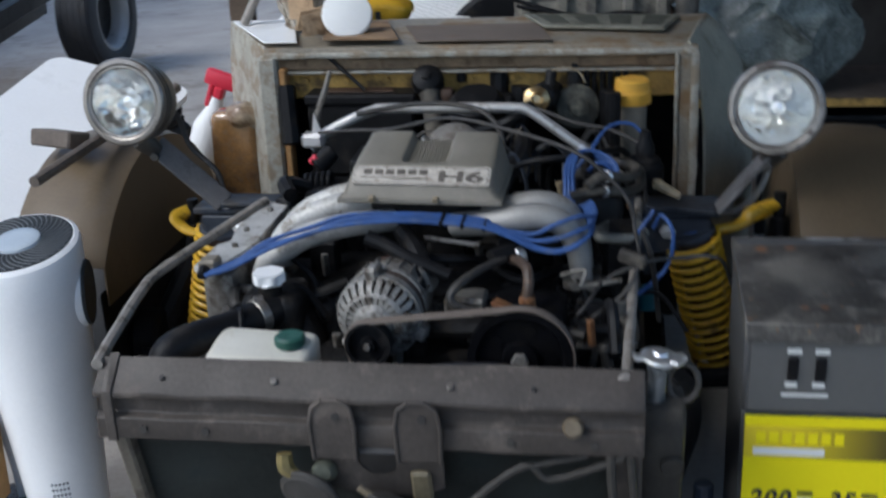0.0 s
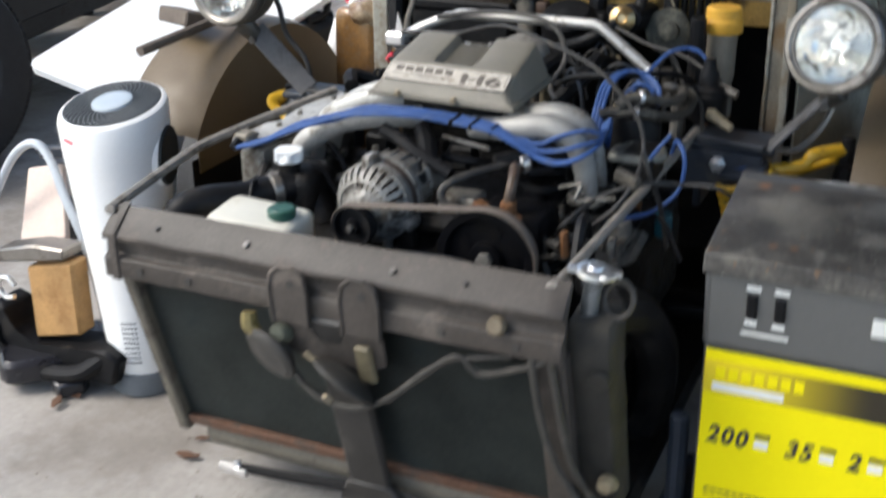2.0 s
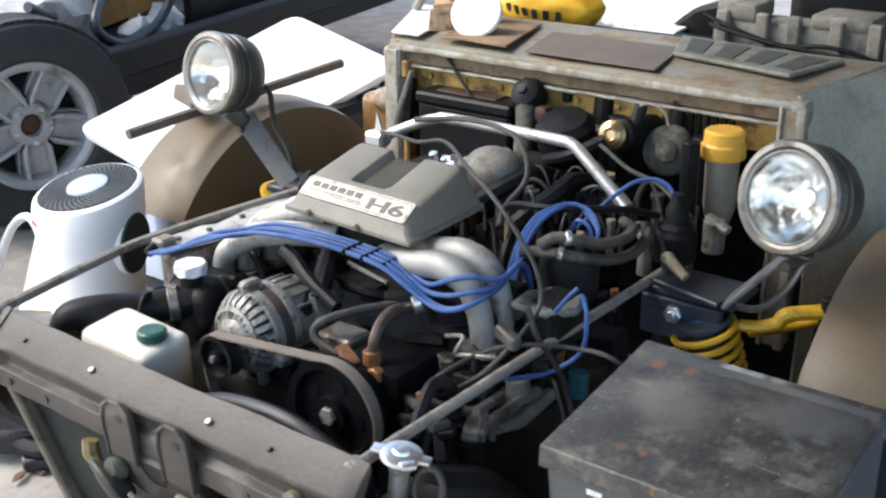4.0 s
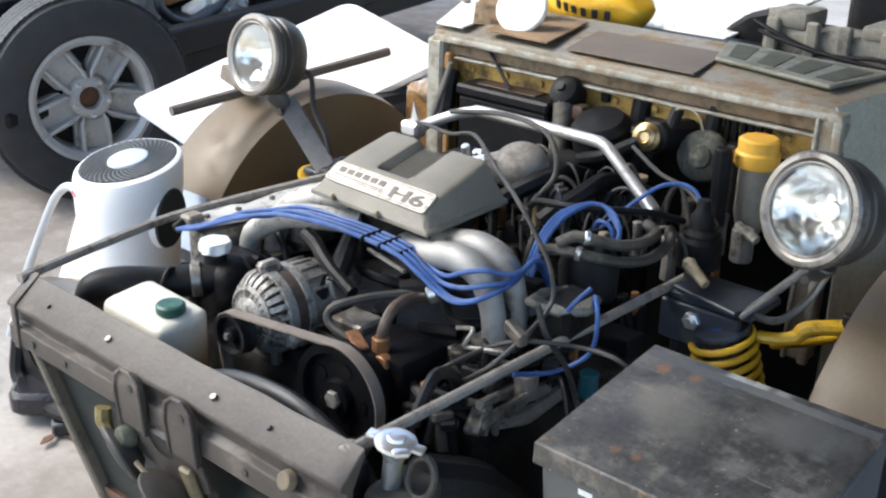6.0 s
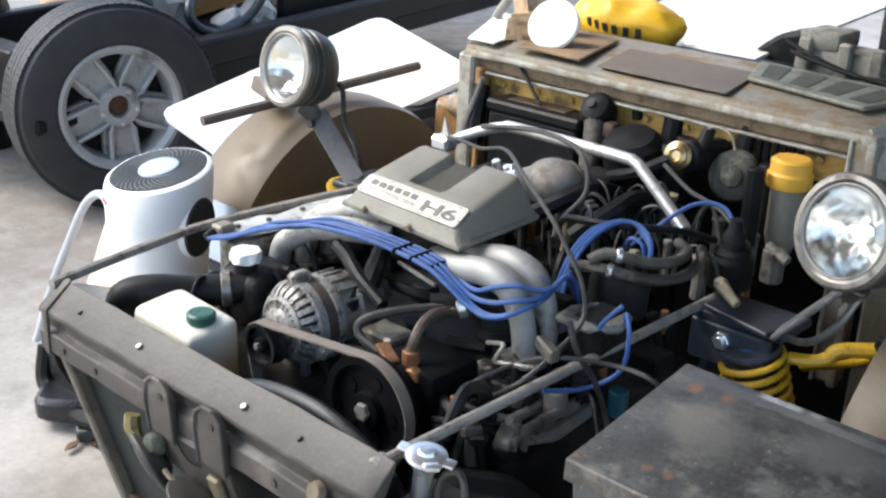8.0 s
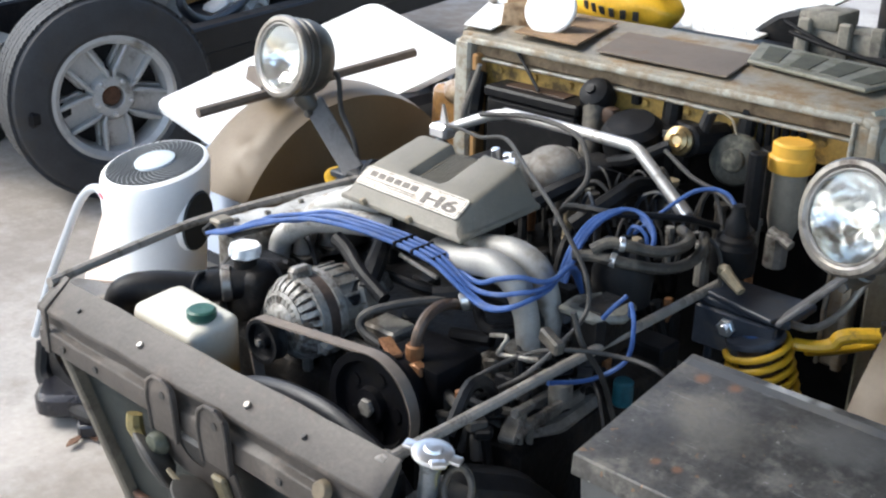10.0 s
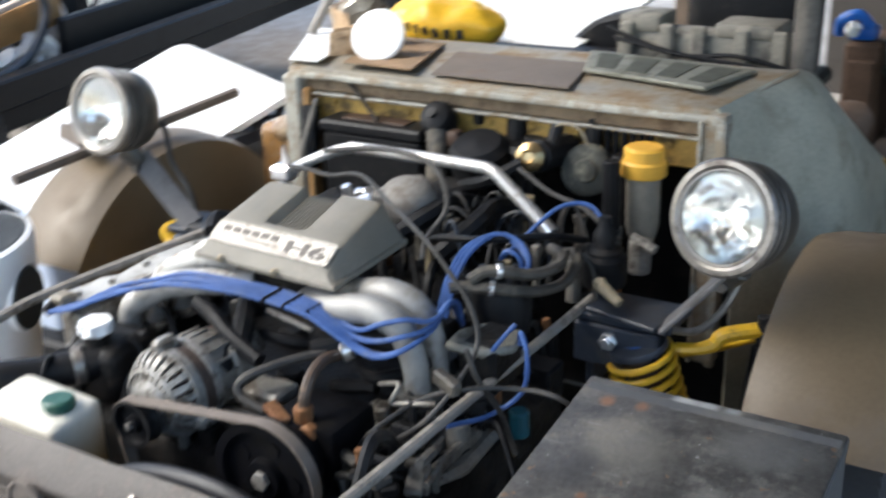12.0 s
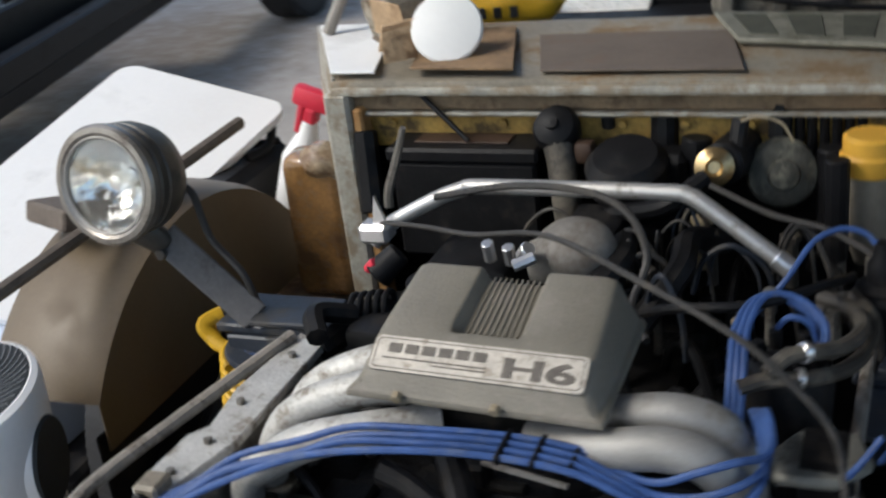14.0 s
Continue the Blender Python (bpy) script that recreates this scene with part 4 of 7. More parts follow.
# side of the radiator with hoses and cabling
bm = B()
box(bm, 0.342, 0.408, 0.036, 0.12, 0.12, 0.52, 0.014, 2)
bmesh.ops.subdivide_edges(bm, edges=[e for e in bm.edges if e.calc_length() > 0.06], cuts=6, use_grid_fill=True)
rough_up(bm, 0.005, 20, 3.0)
rod(bm, (0.392, 0.040, 0.43), (0.392, 0.028, 0.43), 0.016, seg=12)
part("side_tank", bm, surf("dirty tank side", (0.026, 0.024, 0.020), 0.7, var=0.35, scale=16, dirt=(0.06, 0.053, 0.043), amount=0.35, dscale=14), rad, "dirt caked radiator side tank")
bm = B()
rod(bm, (0.398, 0.030, 0.232), (0.398, 0.010, 0.236), 0.017, 0.012, seg=10)
part("drain_plug", bm, plug_tan, rad, "tan drain plug")
bm = B()
tube(bm, [(0.37, 0.12, 0.50), (0.40, 0.20, 0.46), (0.41, 0.26, 0.36), (0.39, 0.30, 0.22), (0.36, 0.28, 0.14)], 0.036, 10)
part("lower_hose", bm, rubber, rad, "black radiator hose")
# centre latch brackets
for x in (-0.058, 0.058):
    bm = B()
    BRM = Matrix(((1, 0, 0, x), (0, 0, -1, -0.010), (0, 1, 0, 0.488), (0, 0, 0, 1)))
    out = [(-0.031, -0.034), (0.031, -0.034), (0.033, 0.02), (0.028, 0.046), (0.012, 0.058), (-0.012, 0.058), (-0.028, 0.046), (-0.033, 0.02)]
    prism(bm, out, BRM, 0.008, 0.002)
    for p, q in zip(out[1:], out[2:] + out[:1]):
        if p[1] > -0.03 or q[1] > -0.03:
            rod(bm, BRM @ Vector((p[0] * 0.93, p[1], 0.0085)), BRM @ Vector((q[0] * 0.93, q[1], 0.0085)), 0.0032, seg=8)
    latch = part("latch_bracket", bm, grey_steel, rad, "dark pressed latch bracket with a raised rim")
    # dark disc on the plate, painted for the shade in a hole
    bm = B()
    lathe(bm, [(0.0, 0.0), (0.006, 0.0), (0.006, 0.001), (0.0, 0.001)], BRM @ Matrix.Translation((0.006, 0.034, 0.0082)), 12)
    part("hole", bm, ink, latch)
bm = B()
prism(bm, [(-0.089, 0.456), (-0.086, 0.405), (-0.05, 0.392), (0.06, 0.388), (0.088, 0.405), (0.090, 0.456), (0.028, 0.456), (0.024, 0.437), (0.012, 0.427), (-0.012, 0.427), (-0.024, 0.437), (-0.028, 0.456)], Matrix(((1, 0, 0, 0), (0, 0, -1, -0.008), (0, 1, 0, 0), (0, 0, 0, 1))), 0.006, 0.0015)
part("latch_web", bm, grey_steel, rad, "curved web joining the latch brackets")
bm = B()
box(bm, -0.032, 0.042, -0.012, 0.006, 0.085, 0.47, 0.006)
prism(bm, [(-0.06, 0.075), (0.07, 0.075), (0.045, 0.13), (-0.035, 0.13)], Matrix(((1, 0, 0, 0), (0, 0, 1, -0.015), (0, 1, 0, 0), (0, 0, 0, 1))), 0.02, 0.003)
part("centre_post", bm, surf("charcoal post paint", (0.028, 0.026, 0.024), 0.5, var=0.25, scale=14, dirt=(0.06, 0.053, 0.046), amount=0.3, dscale=16), rad, "dark grey centre post of the carrier")
bm = B()
horn_mat = surf("dusty grey horn", (0.045, 0.042, 0.038), 0.6, var=0.25, scale=22, dirt=(0.075, 0.068, 0.056), amount=0.3, dscale=18)
M = Matrix.Translation((-0.098, -0.038, 0.396)) @ Vector((-0.30, -0.93, -0.15)).normalized().to_track_quat("Z", "Y").to_matrix().to_4x4()
lathe(bm, [(0.0, 0.008), (0.018, 0.007), (0.030, 0.003), (0.039, 0.004), (0.042, 0.001), (0.0465, 0.0), (0.048, -0.004), (0.046, -0.009), (0.036, -0.018), (0.020, -0.030), (0.0, -0.032)], M, 32)
horn = part("horn", bm, horn_mat, rad, "dusty grey round horn")
bm = B()
tube(bm, [(-0.128, -0.018, 0.462), (-0.126, -0.026, 0.440), (-0.106, -0.032, 0.428)], [0.011, 0.013, 0.008], 8)
part("horn_bracket", bm, surf("olive yellow terminal", (0.19, 0.15, 0.055), 0.5, var=0.3, scale=40), horn, "yellowed horn terminal")
bm = B()
lathe(bm, [(0.0, 0.012), (0.012, 0.011), (0.017, 0.004), (0.018, -0.006), (0.012, -0.012)], Matrix.Translation((-0.074, -0.026, 0.437)) @ Matrix.Rotation(radians(70), 4, "X"), 16)
part("terminal_knob", bm, surf("grey green knob", (0.075, 0.08, 0.06), 0.5, var=0.3, scale=40), horn)
bm = B()
M = Matrix.Translation((0.022, -0.040, 0.372)) @ Vector((-0.50, -0.62, -0.60)).normalized().to_track_quat("Z", "Y").to_matrix().to_4x4()
lathe(bm, [(0.0, 0.010), (0.016, 0.009), (0.030, 0.004), (0.046, 0.003), (0.055, 0.0), (0.056, -0.005), (0.050, -0.010), (0.030, -0.022), (0.0, -0.026)], M, 32)
horn2 = part("horn", bm, horn_mat, rad, "dusty grey round horn seen from its rim")
bm = B()
rod(bm, (0.010, -0.062, 0.356), (0.006, -0.069, 0.352), 0.009, seg=6)
part("bolt", bm, plug_tan, horn2)
bm = B()
prism(bm, [(-0.026, 0.422), (0.018, 0.388), (0.024, 0.394), (-0.020, 0.430)], Matrix(((1, 0, 0, 0), (0, 0, 1, -0.052), (0, 1, 0, 0), (0, 0, 0, 1))), 0.006, 0.001)
part("terminal_strip", bm, plug_tan, horn2)
bm = B()
box(bm, 0.044, 0.072, -0.026, -0.014, 0.372, 0.440, 0.004)
part("tag_bracket", bm, surf("olive tan tag", (0.15, 0.125, 0.075), 0.55, var=0.3, scale=40), rad)
bm = B()
tube(bm, [(-0.07, -0.035, 0.385), (-0.03, -0.04, 0.335), (0.03, -0.04, 0.325), (0.09, -0.03, 0.355), (0.15, -0.01, 0.41), (0.20, 0.0, 0.445), (0.23, 0.0, 0.42), (0.30, 0.0, 0.45), (0.335, 0.005, 0.47)], 0.0056, 8)
tube(bm, [(0.085, -0.03, 0.345), (0.14, -0.008, 0.395), (0.19, 0.002, 0.435), (0.28, 0.006, 0.462)], 0.0045, 8)
tube(bm, [(0.31, 0.0, 0.47), (0.315, -0.004, 0.38), (0.33, -0.004, 0.28), (0.36, 0.0, 0.2), (0.375, 0.02, 0.12)], 0.0065, 8)
tube(bm, [(0.335, 0.005, 0.47), (0.345, 0.0, 0.36), (0.36, 0.0, 0.26), (0.40, 0.02, 0.16)], 0.006, 8)
part("front_loom", bm, surf("dusty dark loom", (0.05, 0.046, 0.04), 0.6, var=0.25, scale=30, dirt=(0.11, 0.10, 0.085), amount=0.3, dscale=22), rad, "dusty grey wiring loom")
bm = B()
tube(bm, [(-0.254, -0.01, 0.082), (-0.15, -0.008, 0.09), (-0.046, -0.006, 0.10), (0.015, -0.005, 0.095), (0.10, -0.01, 0.086), (0.193, -0.01, 0.080), (0.27, -0.006, 0.088), (0.33, 0.0, 0.115), (0.355, 0.02, 0.14)], 0.010, 8)
part("lower_pipe", bm, black_steel, rad, "black lower stay pipe")
for x, zz in ((-0.268, 0.080), (0.193, 0.082)):
    bm = B()
    rod(bm, (x - 0.028, -0.012, zz), (x + 0.028, -0.014, zz - 0.003), 0.011, seg=8)
    rod(bm, (x + 0.01, -0.012, zz), (x + 0.01, -0.012, zz + 0.02), 0.007, seg=6)
    part("hose_clip", bm, chrome, rad, "bright steel clip")
# the radiator leans: its foot stands further back
for ob in list(rad.children_recursive):
    for v in ob.data.vertices:
        v.co.y += 0.29 * max(0.0, 0.47 - v.co.z)
# stay rods
bm = B()
tube(bm, [(-0.398, 0.02, 0.570), (-0.414, 0.12, 0.573), (-0.436, 0.28, 0.577), (-0.432, 0.34, 0.582), (-0.39, 0.45, 0.598), (-0.33, 0.62, 0.616)], 0.0085, 8)
part("left_stay_rod", bm, stay_steel, car, "bent grey steel stay rod")
bm = B()
rod(bm, (0.330, 0.030, 0.566), (0.352, 0.765, 0.572), 0.0078, seg=10)
rod(bm, (0.326, 0.026, 0.562), (0.326, 0.046, 0.566), 0.010, seg=8)
part("right_stay_rod", bm, stay_steel, car, "straight grey steel stay rod")

# ---- engine ----
block = part("crankcase", box(B(), -0.22, 0.22, 0.20, 0.70, 0.20, 0.50, 0.03, 2), block_mat, car, "oily black engine crankcase")
part("left_bank", box(B(), -0.36, -0.20, 0.26, 0.66, 0.30, 0.50, 0.03, 2), block_mat, block)
part("right_bank", box(B(), 0.20, 0.36, 0.26, 0.66, 0.30, 0.48, 0.03, 2), block_mat, block)
part("bell_housing", box(B(), -0.14, 0.14, 0.66, 1.05, 0.22, 0.52, 0.05, 2), block_mat, block)
part("sump_guard", box(B(), -0.42, 0.42, 0.16, 1.2, 0.13, 0.16, 0.01), block_mat, block)
part("filler_boss", box(B(), -0.268, -0.165, 0.238, 0.345, 0.46, 0.584, 0.025, 3), block_mat, block)
random.seed(7)
for k in range(70):
    x, y = random.uniform(-0.33, 0.33), random.uniform(0.22, 1.0)
    zt = 0.50 + random.uniform(-0.02, 0.08) * (1 if abs(x) < 0.3 else 0.4)
    s = random.uniform(0.012, 0.035)
    bm = B()
    kind = random.random()
    if kind < 0.45:
        box(bm, x - s, x + s, y - s * 0.8, y + s * 0.8, zt - 0.06, zt, 0.004, m=None)
    elif kind < 0.8:
        rod(bm, (x, y, zt - 0.07), (x + random.uniform(-0.02, 0.02), y + random.uniform(-0.02, 0.02), zt), s * 0.8, seg=10)
    else:
        rod(bm, (x - s * 1.5, y, zt - 0.02), (x + s * 1.5, y + random.uniform(-0.03, 0.03), zt - 0.01), s * 0.5, seg=8)
    part("casting", bm, random.choice((block_mat, block_mat, black_steel, dull_alloy if k % 3 == 0 else rubber)), block)
# intake cover
COVER = ((0.398, 0.712, 0.121), (0.433, 0.736, 0.119), (0.445, 0.7405, 0.1185), (0.457, 0.7445, 0.118), (0.50, 0.757, 0.1155), (0.542, 0.770, 0.112))
CT = Matrix.Translation((0.0, 0.41, 0)) @ Matrix.Rotation(radians(-3.3), 4, "Z") @ Matrix.Translation((0.0, -0.41, 0))


def cover_point(u, y, lift=0.0):
    """u across -1..1 and y from front to back, on the cover's bent top."""
    ys = [p[0] for p in COVER]
    z, half = (float(np.interp(y, ys, [p[k] for p in COVER])) for k in (1, 2))
    return Vector((u * half, y, z + lift))


bm = B()
us = [-1.0, -0.97, -0.88, -0.60, -0.335, -0.275, -0.2, 0.0, 0.2, 0.275, 0.335, 0.60, 0.88, 0.97, 1.0]
vs_ = [0.398, 0.404, 0.420, 0.433, 0.445, 0.456, 0.48, 0.51, 0.536, 0.542]
gridv = []
for y in vs_:
    row = []
    for u in us:
        dip = -0.016 if abs(u) < 0.28 and y >= 0.456 else 0.0
        p = cover_point(u, y, dip)
        p.z -= 0.009 if abs(u) == 1.0 else (0.003 if abs(u) == 0.97 else 0.0)
        if y in (0.398, 0.542):
            p.z -= 0.004
        row.append(bm.verts.new(p))
    gridv.append(row)
for a, b in zip(gridv, gridv[1:]):
    for i in range(len(us) - 1):
        bm.faces.new((a[i], a[i + 1], b[i + 1], b[i]))
ring = [gridv[0][i] for i in range(len(us))] + [r[-1] for r in gridv[1:]] + [gridv[-1][i] for i in range(len(us) - 2, -1, -1)] + [r[0] for r in gridv[-2:0:-1]]
loops = [ring]
for sx_, sy_, dz in ((1.075, 1.10, 0.0), (1.12, 1.14, -0.001), (1.125, 1.145, -0.009)):
    loops.append([bm.verts.new((v.co.x * sx_, 0.468 + (v.co.y - 0.468) * (sy_ if v.co.y < 0.468 else sy_ + 0.33), 0.694 + (v.co.y - 0.39) * 0.05 + dz)) for v in ring])
for A_, B_ in zip(loops, loops[1:]):
    for i in range(len(A_)):
        j = (i + 1) % len(A_)
        bm.faces.new((A_[i], A_[j], B_[j], B_[i]))
bm.faces.new(loops[-1])
bmesh.ops.recalc_face_normals(bm, faces=bm.faces[:])
bmesh.ops.bevel(bm, geom=[e for e in bm.edges if len(e.link_faces) == 2 and e.calc_face_angle() > radians(24)], offset=0.0026, segments=2, affect="EDGES", profile=0.5)
bmesh.ops.transform(bm, matrix=CT, verts=bm.verts[:])
cover = part("intake_cover", bm, cover_mat, car, "grey brown intake cover with a silver badge", angle=30)
for k in range(9):
    x = -0.224 + k * 0.056
    bm = B()
    rod(bm, CT @ cover_point(x, 0.462, -0.0152), CT @ cover_point(x, 0.541, -0.0152), 0.0014, seg=6, bev=False)
    part("rib", bm, cover_mat, cover)
for x in (-0.075, 0.030):
    bm = B()
    rod(bm, CT @ Vector((x, 0.388, 0.697)), CT @ Vector((x, 0.380, 0.694)), 0.006, seg=6)
    part("cover_bolt", bm, plug_tan, cover)
bm = B()
bslope = math.atan2(0.736 - 0.712, 0.433 - 0.398)
n_ = Vector((0, -math.sin(bslope), math.cos(bslope)))
t_ = Vector((0, math.cos(bslope), math.sin(bslope)))
bc = Vector((0.001, 0.4160, 0.7243)) + n_ * 0.0005
BM_ = CT @ Matrix(((1, 0, n_.x, bc.x), (0, t_.y, n_.y, bc.y), (0, t_.z, n_.z, bc.z), (0, 0, 0, 1)))
def rounded(w, h, r, n=5):
    out = []
    for cx, cy, a0 in ((w - r, h - r, 0), (-w + r, h - r, 90), (-w + r, -h + r, 180), (w - r, -h + r, 270)):
        out += [(cx + r * math.cos(radians(a0 + 90 * k / n)), cy + r * math.sin(radians(a0 + 90 * k / n))) for k in range(n + 1)]
    return out


prism(bm, rounded(0.113, 0.0190, 0.005), BM_, 0.0025, 0.0006)
badge = part("badge", bm, badge_mat, cover, "silver badge plate with dark lettering")
bm = B()
for sgn, (w, h) in ((1, (0.110, 0.0165)),):
    o, i_ = rounded(w, h, 0.005), rounded(w - 0.0012, h - 0.0012, 0.004)
    vo = [bm.verts.new((x, y, 0.0028)) for x, y in o]
    vi = [bm.verts.new((x, y, 0.0028)) for x, y in i_]
    for a in range(len(vo)):
        b = (a + 1) % len(vo)
        bm.faces.new((vo[a], vo[b], vi[b], vi[a]))
bmesh.ops.transform(bm, matrix=BM_, verts=bm.verts[:])
part("badge_outline", bm, badge_ink, badge)
for k in range(3):
    words("H6", 0.029, BM_ @ Matrix.Translation((0.026 + 0.0007 * k, -0.0115, 0.0026)), badge_ink, badge, "lettering", 0.0005 + 0.0001 * k, 2.15, 0.0007)
def bar_mark(x0, x1, y0, y1, h=0.0034):
    bm = B()
    box(bm, x0, x1, y0, y1, 0.0026, h, 0)
    bmesh.ops.transform(bm, matrix=BM_, verts=bm.verts[:])
    part("badge_bar", bm, badge_ink, badge)


for k in range(6):
    x = -0.096 + k * 0.0185
    bar_mark(x, x + 0.0140, 0.0010, 0.0110)
bar_mark(-0.100, 0.012, -0.0060, -0.0045, 0.0032)
bar_mark(-0.045, 0.012, -0.0100, -0.0085, 0.0032)
# intake runners
def runner(pts, radii):
    bm = B()
    tube(bm, pts, radii, 16, n=6)
    # left runners take the paler aluminium, right ones the darker
    part("intake_runner", bm, alloy if pts[-1][0] > 0 else pale_alloy, car, "silver cast intake runner")
    x, y, z = pts[-1]
    bm = B()
    prism(bm, [(a, b) for a, b in rounded(0.030, 0.024, 0.012)], Matrix.Translation((x, y, z - 0.010)), 0.012, 0.002)
    part("runner_flange", bm, dull_alloy, car)


for y0, y1, up in ((0.425, 0.388, 0.0), (0.47, 0.440, 0.004)):
    runner([(0.05, y0, 0.640), (0.125, y1 + 0.006, 0.656 + up), (0.188, y1, 0.668 + up), (0.232, y1 + 0.002, 0.652 + up), (0.252, y1 + 0.004, 0.610), (0.259, y1 + 0.004, 0.560)], [0.020, 0.021, 0.0215, 0.0210, 0.0190, 0.0175])
for y0, y1, up in ((0.425, 0.375, -0.012), (0.47, 0.432, 0.006), (0.52, 0.492, 0.006)):
    runner([(-0.05, y0, 0.648), (-0.115, y1 + 0.012, 0.664 + up), (-0.180, y1, 0.650 + up), (-0.228, y1 - 0.003, 0.622 + up), (-0.258, y1 - 0.003, 0.585), (-0.270, y1 - 0.003, 0.54)], [0.019, 0.020, 0.0205, 0.020, 0.019, 0.018])
bm = B()
box(bm, -0.10, 0.10, 0.43, 0.54, 0.60, 0.690, 0.02, 2)
part("plenum", bm, block_mat, car)
# aluminium plate on the left bank
bm = B()
prism(bm, [(-0.355, 0.30), (-0.315, 0.285), (-0.285, 0.40), (-0.285, 0.62), (-0.33, 0.64), (-0.345, 0.50), (-0.33, 0.42), (-0.35, 0.40)], Matrix.Translation((0, 0, 0.598)), 0.012, 0.002)
plate = part("bank_plate", bm, pale_alloy, car, "pale aluminium plate with bolt heads")
for x, y in ((-0.325, 0.33), (-0.315, 0.39), (-0.32, 0.47), (-0.31, 0.58)):
    bm = B()
    rod(bm, (x, y, 0.609), (x, y, 0.616), 0.0055, seg=6)
    part("bolt", bm, dull_alloy, plate)
bm = B()
box(bm, -0.345, -0.29, 0.30, 0.63, 0.50, 0.596, 0.012, 2)
part("left_cam_box", bm, dull_alloy, car)
bm = B()
box(bm, -0.342, -0.312, 0.285, 0.318, 0.60, 0.624, 0.004)
part("plug_connector", bm, surf("dirty plug", (0.2, 0.17, 0.125), 0.5, var=0.25, scale=40), car)
part("plug_tail", rod(B(), (-0.33, 0.285, 0.612), (-0.33, 0.268, 0.604), 0.009, seg=10), rubber, car)
bm = B()
rod(bm, (-0.30, 0.62, 0.60), (-0.26, 0.70, 0.615), 0.022, seg=10)
tube(bm, [(-0.26, 0.66, 0.63), (-0.29, 0.62, 0.65), (-0.27, 0.58, 0.64)], 0.014, 8)
part("connector_block", bm, rubber, car, "black rubber connector boots")
for k in range(5):
    bm = B()
    c = Vector((-0.268 + 0.010 * k, 0.675 + 0.004 * k, 0.632))
    tube(bm, [c + Vector((0.004, 0.017 * math.cos(a * math.pi / 4), 0.017 * math.sin(a * math.pi / 4))) for a in range(8)], 0.0042, 7, closed=True, n=2)
    part("corrugation", bm, rubber, car, "black corrugated sleeve ring")
bm = B()
rod(bm, (-0.262, 0.74, 0.645), (-0.232, 0.76, 0.672), 0.021, 0.017, seg=14)
coupler = part("vacuum_coupler", bm, rubber, car, "black round coupler")
part("coupler_clip", rod(B(), (-0.272, 0.738, 0.655), (-0.258, 0.736, 0.668), 0.007, seg=8), red_plastic, coupler, "red plastic clip")
bm = B()
tube(bm, [(-0.291, 0.867, 0.690), (-0.288, 0.868, 0.715), (-0.268, 0.870, 0.768), (-0.255, 0.871, 0.806)], [0.0075, 0.007, 0.006, 0.0045], 8)
part("battery_strap", bm, bezel_mat, car, "bright steel strap standing before the battery")
bm = B()
M = Matrix.Translation((-0.219, 0.264, 0.598))
prism(bm, [((0.0235 + 0.003 * math.cos(6 * a)) * math.cos(a), (0.0235 + 0.003 * math.cos(6 * a)) * math.sin(a)) for a in (i * math.pi / 24 for i in range(48))], M, 0.019, 0.0035)
part("oil_filler_cap", bm, white_plastic, car, "white oil filler cap")
bm = B()
rod(bm, (-0.217, 0.262, 0.50), (-0.219, 0.263, 0.600), 0.019, seg=14)
part("filler_tube", bm, block_mat, car)
# alternator
AC = Vector((-0.040, 0.176, 0.566))
AM = Matrix.Translation(AC) @ Matrix.Rotation(radians(-90), 4, "X") @ Matrix.Rotation(radians(4), 4, "Y") @ Matrix.Diagonal((1.0, 1.0, 1.12, 1))
bm = B()
lathe(bm, [(0.0, 0.022), (0.040, 0.022), (0.050, 0.034), (0.054, 0.05), (0.056, 0.14), (0.05, 0.15), (0.0, 0.152)], AM, 28)
alt = part("alternator", bm, surf("brown copper windings", (0.075, 0.034, 0.024), 0.6, var=0.4, scale=50, dirt=(0.02, 0.016, 0.014), amount=0.4, dscale=30), car, "grey finned alternator with brown windings")
bm = B()
lathe(bm, [(0.060, 0.033), (0.066, 0.034), (0.066, 0.047), (0.061, 0.048)], AM, 40, cap=False)
lathe(bm, [(0.061, 0.064), (0.066, 0.065), (0.066, 0.075), (0.060, 0.077)], AM, 40, cap=False)
lathe(bm, [(0.012, 0.002), (0.026, 0.004), (0.031, 0.008), (0.031, 0.018), (0.012, 0.018)], AM, 28, cap=False)
# curved bars of the cage, from the hub over the shoulder to the rim
cage = ((0.028, 0.008), (0.043, 0.010), (0.054, 0.017), (0.0615, 0.027), (0.0645, 0.037))
for k in range(26):
    mm = AM @ Matrix.Rotation(2 * math.pi * k / 26, 4, "Z")
    for (r1, z1), (r2, z2) in zip(cage, cage[1:]):
        w1, w2 = 0.0022 + r1 * 0.036, 0.0022 + r2 * 0.036
        v = [bm.verts.new(mm @ Vector(q)) for q in ((r1, -w1, z1), (r1, w1, z1), (r2, w2, z2), (r2, -w2, z2), (r1 - 0.004, -w1, z1 + 0.007), (r1 - 0.004, w1, z1 + 0.007), (r2 - 0.006, w2, z2 + 0.005), (r2 - 0.006, -w2, z2 + 0.005))]
        for f in ((0, 3, 2, 1), (0, 4, 7, 3), (1, 2, 6, 5)):
            bm.faces.new([v[i] for i in f])
lathe(bm, [(0.043, 0.0085), (0.049, 0.0115), (0.047, 0.017), (0.041, 0.014)], AM, 36, cap=False)
for a in (0.4, 2.4, 4.6):
    mm = AM @ Matrix.Rotation(a, 4, "Z")
    box(bm, 0.054, 0.078, -0.011, 0.011, 0.030, 0.062, 0.005, m=mm)
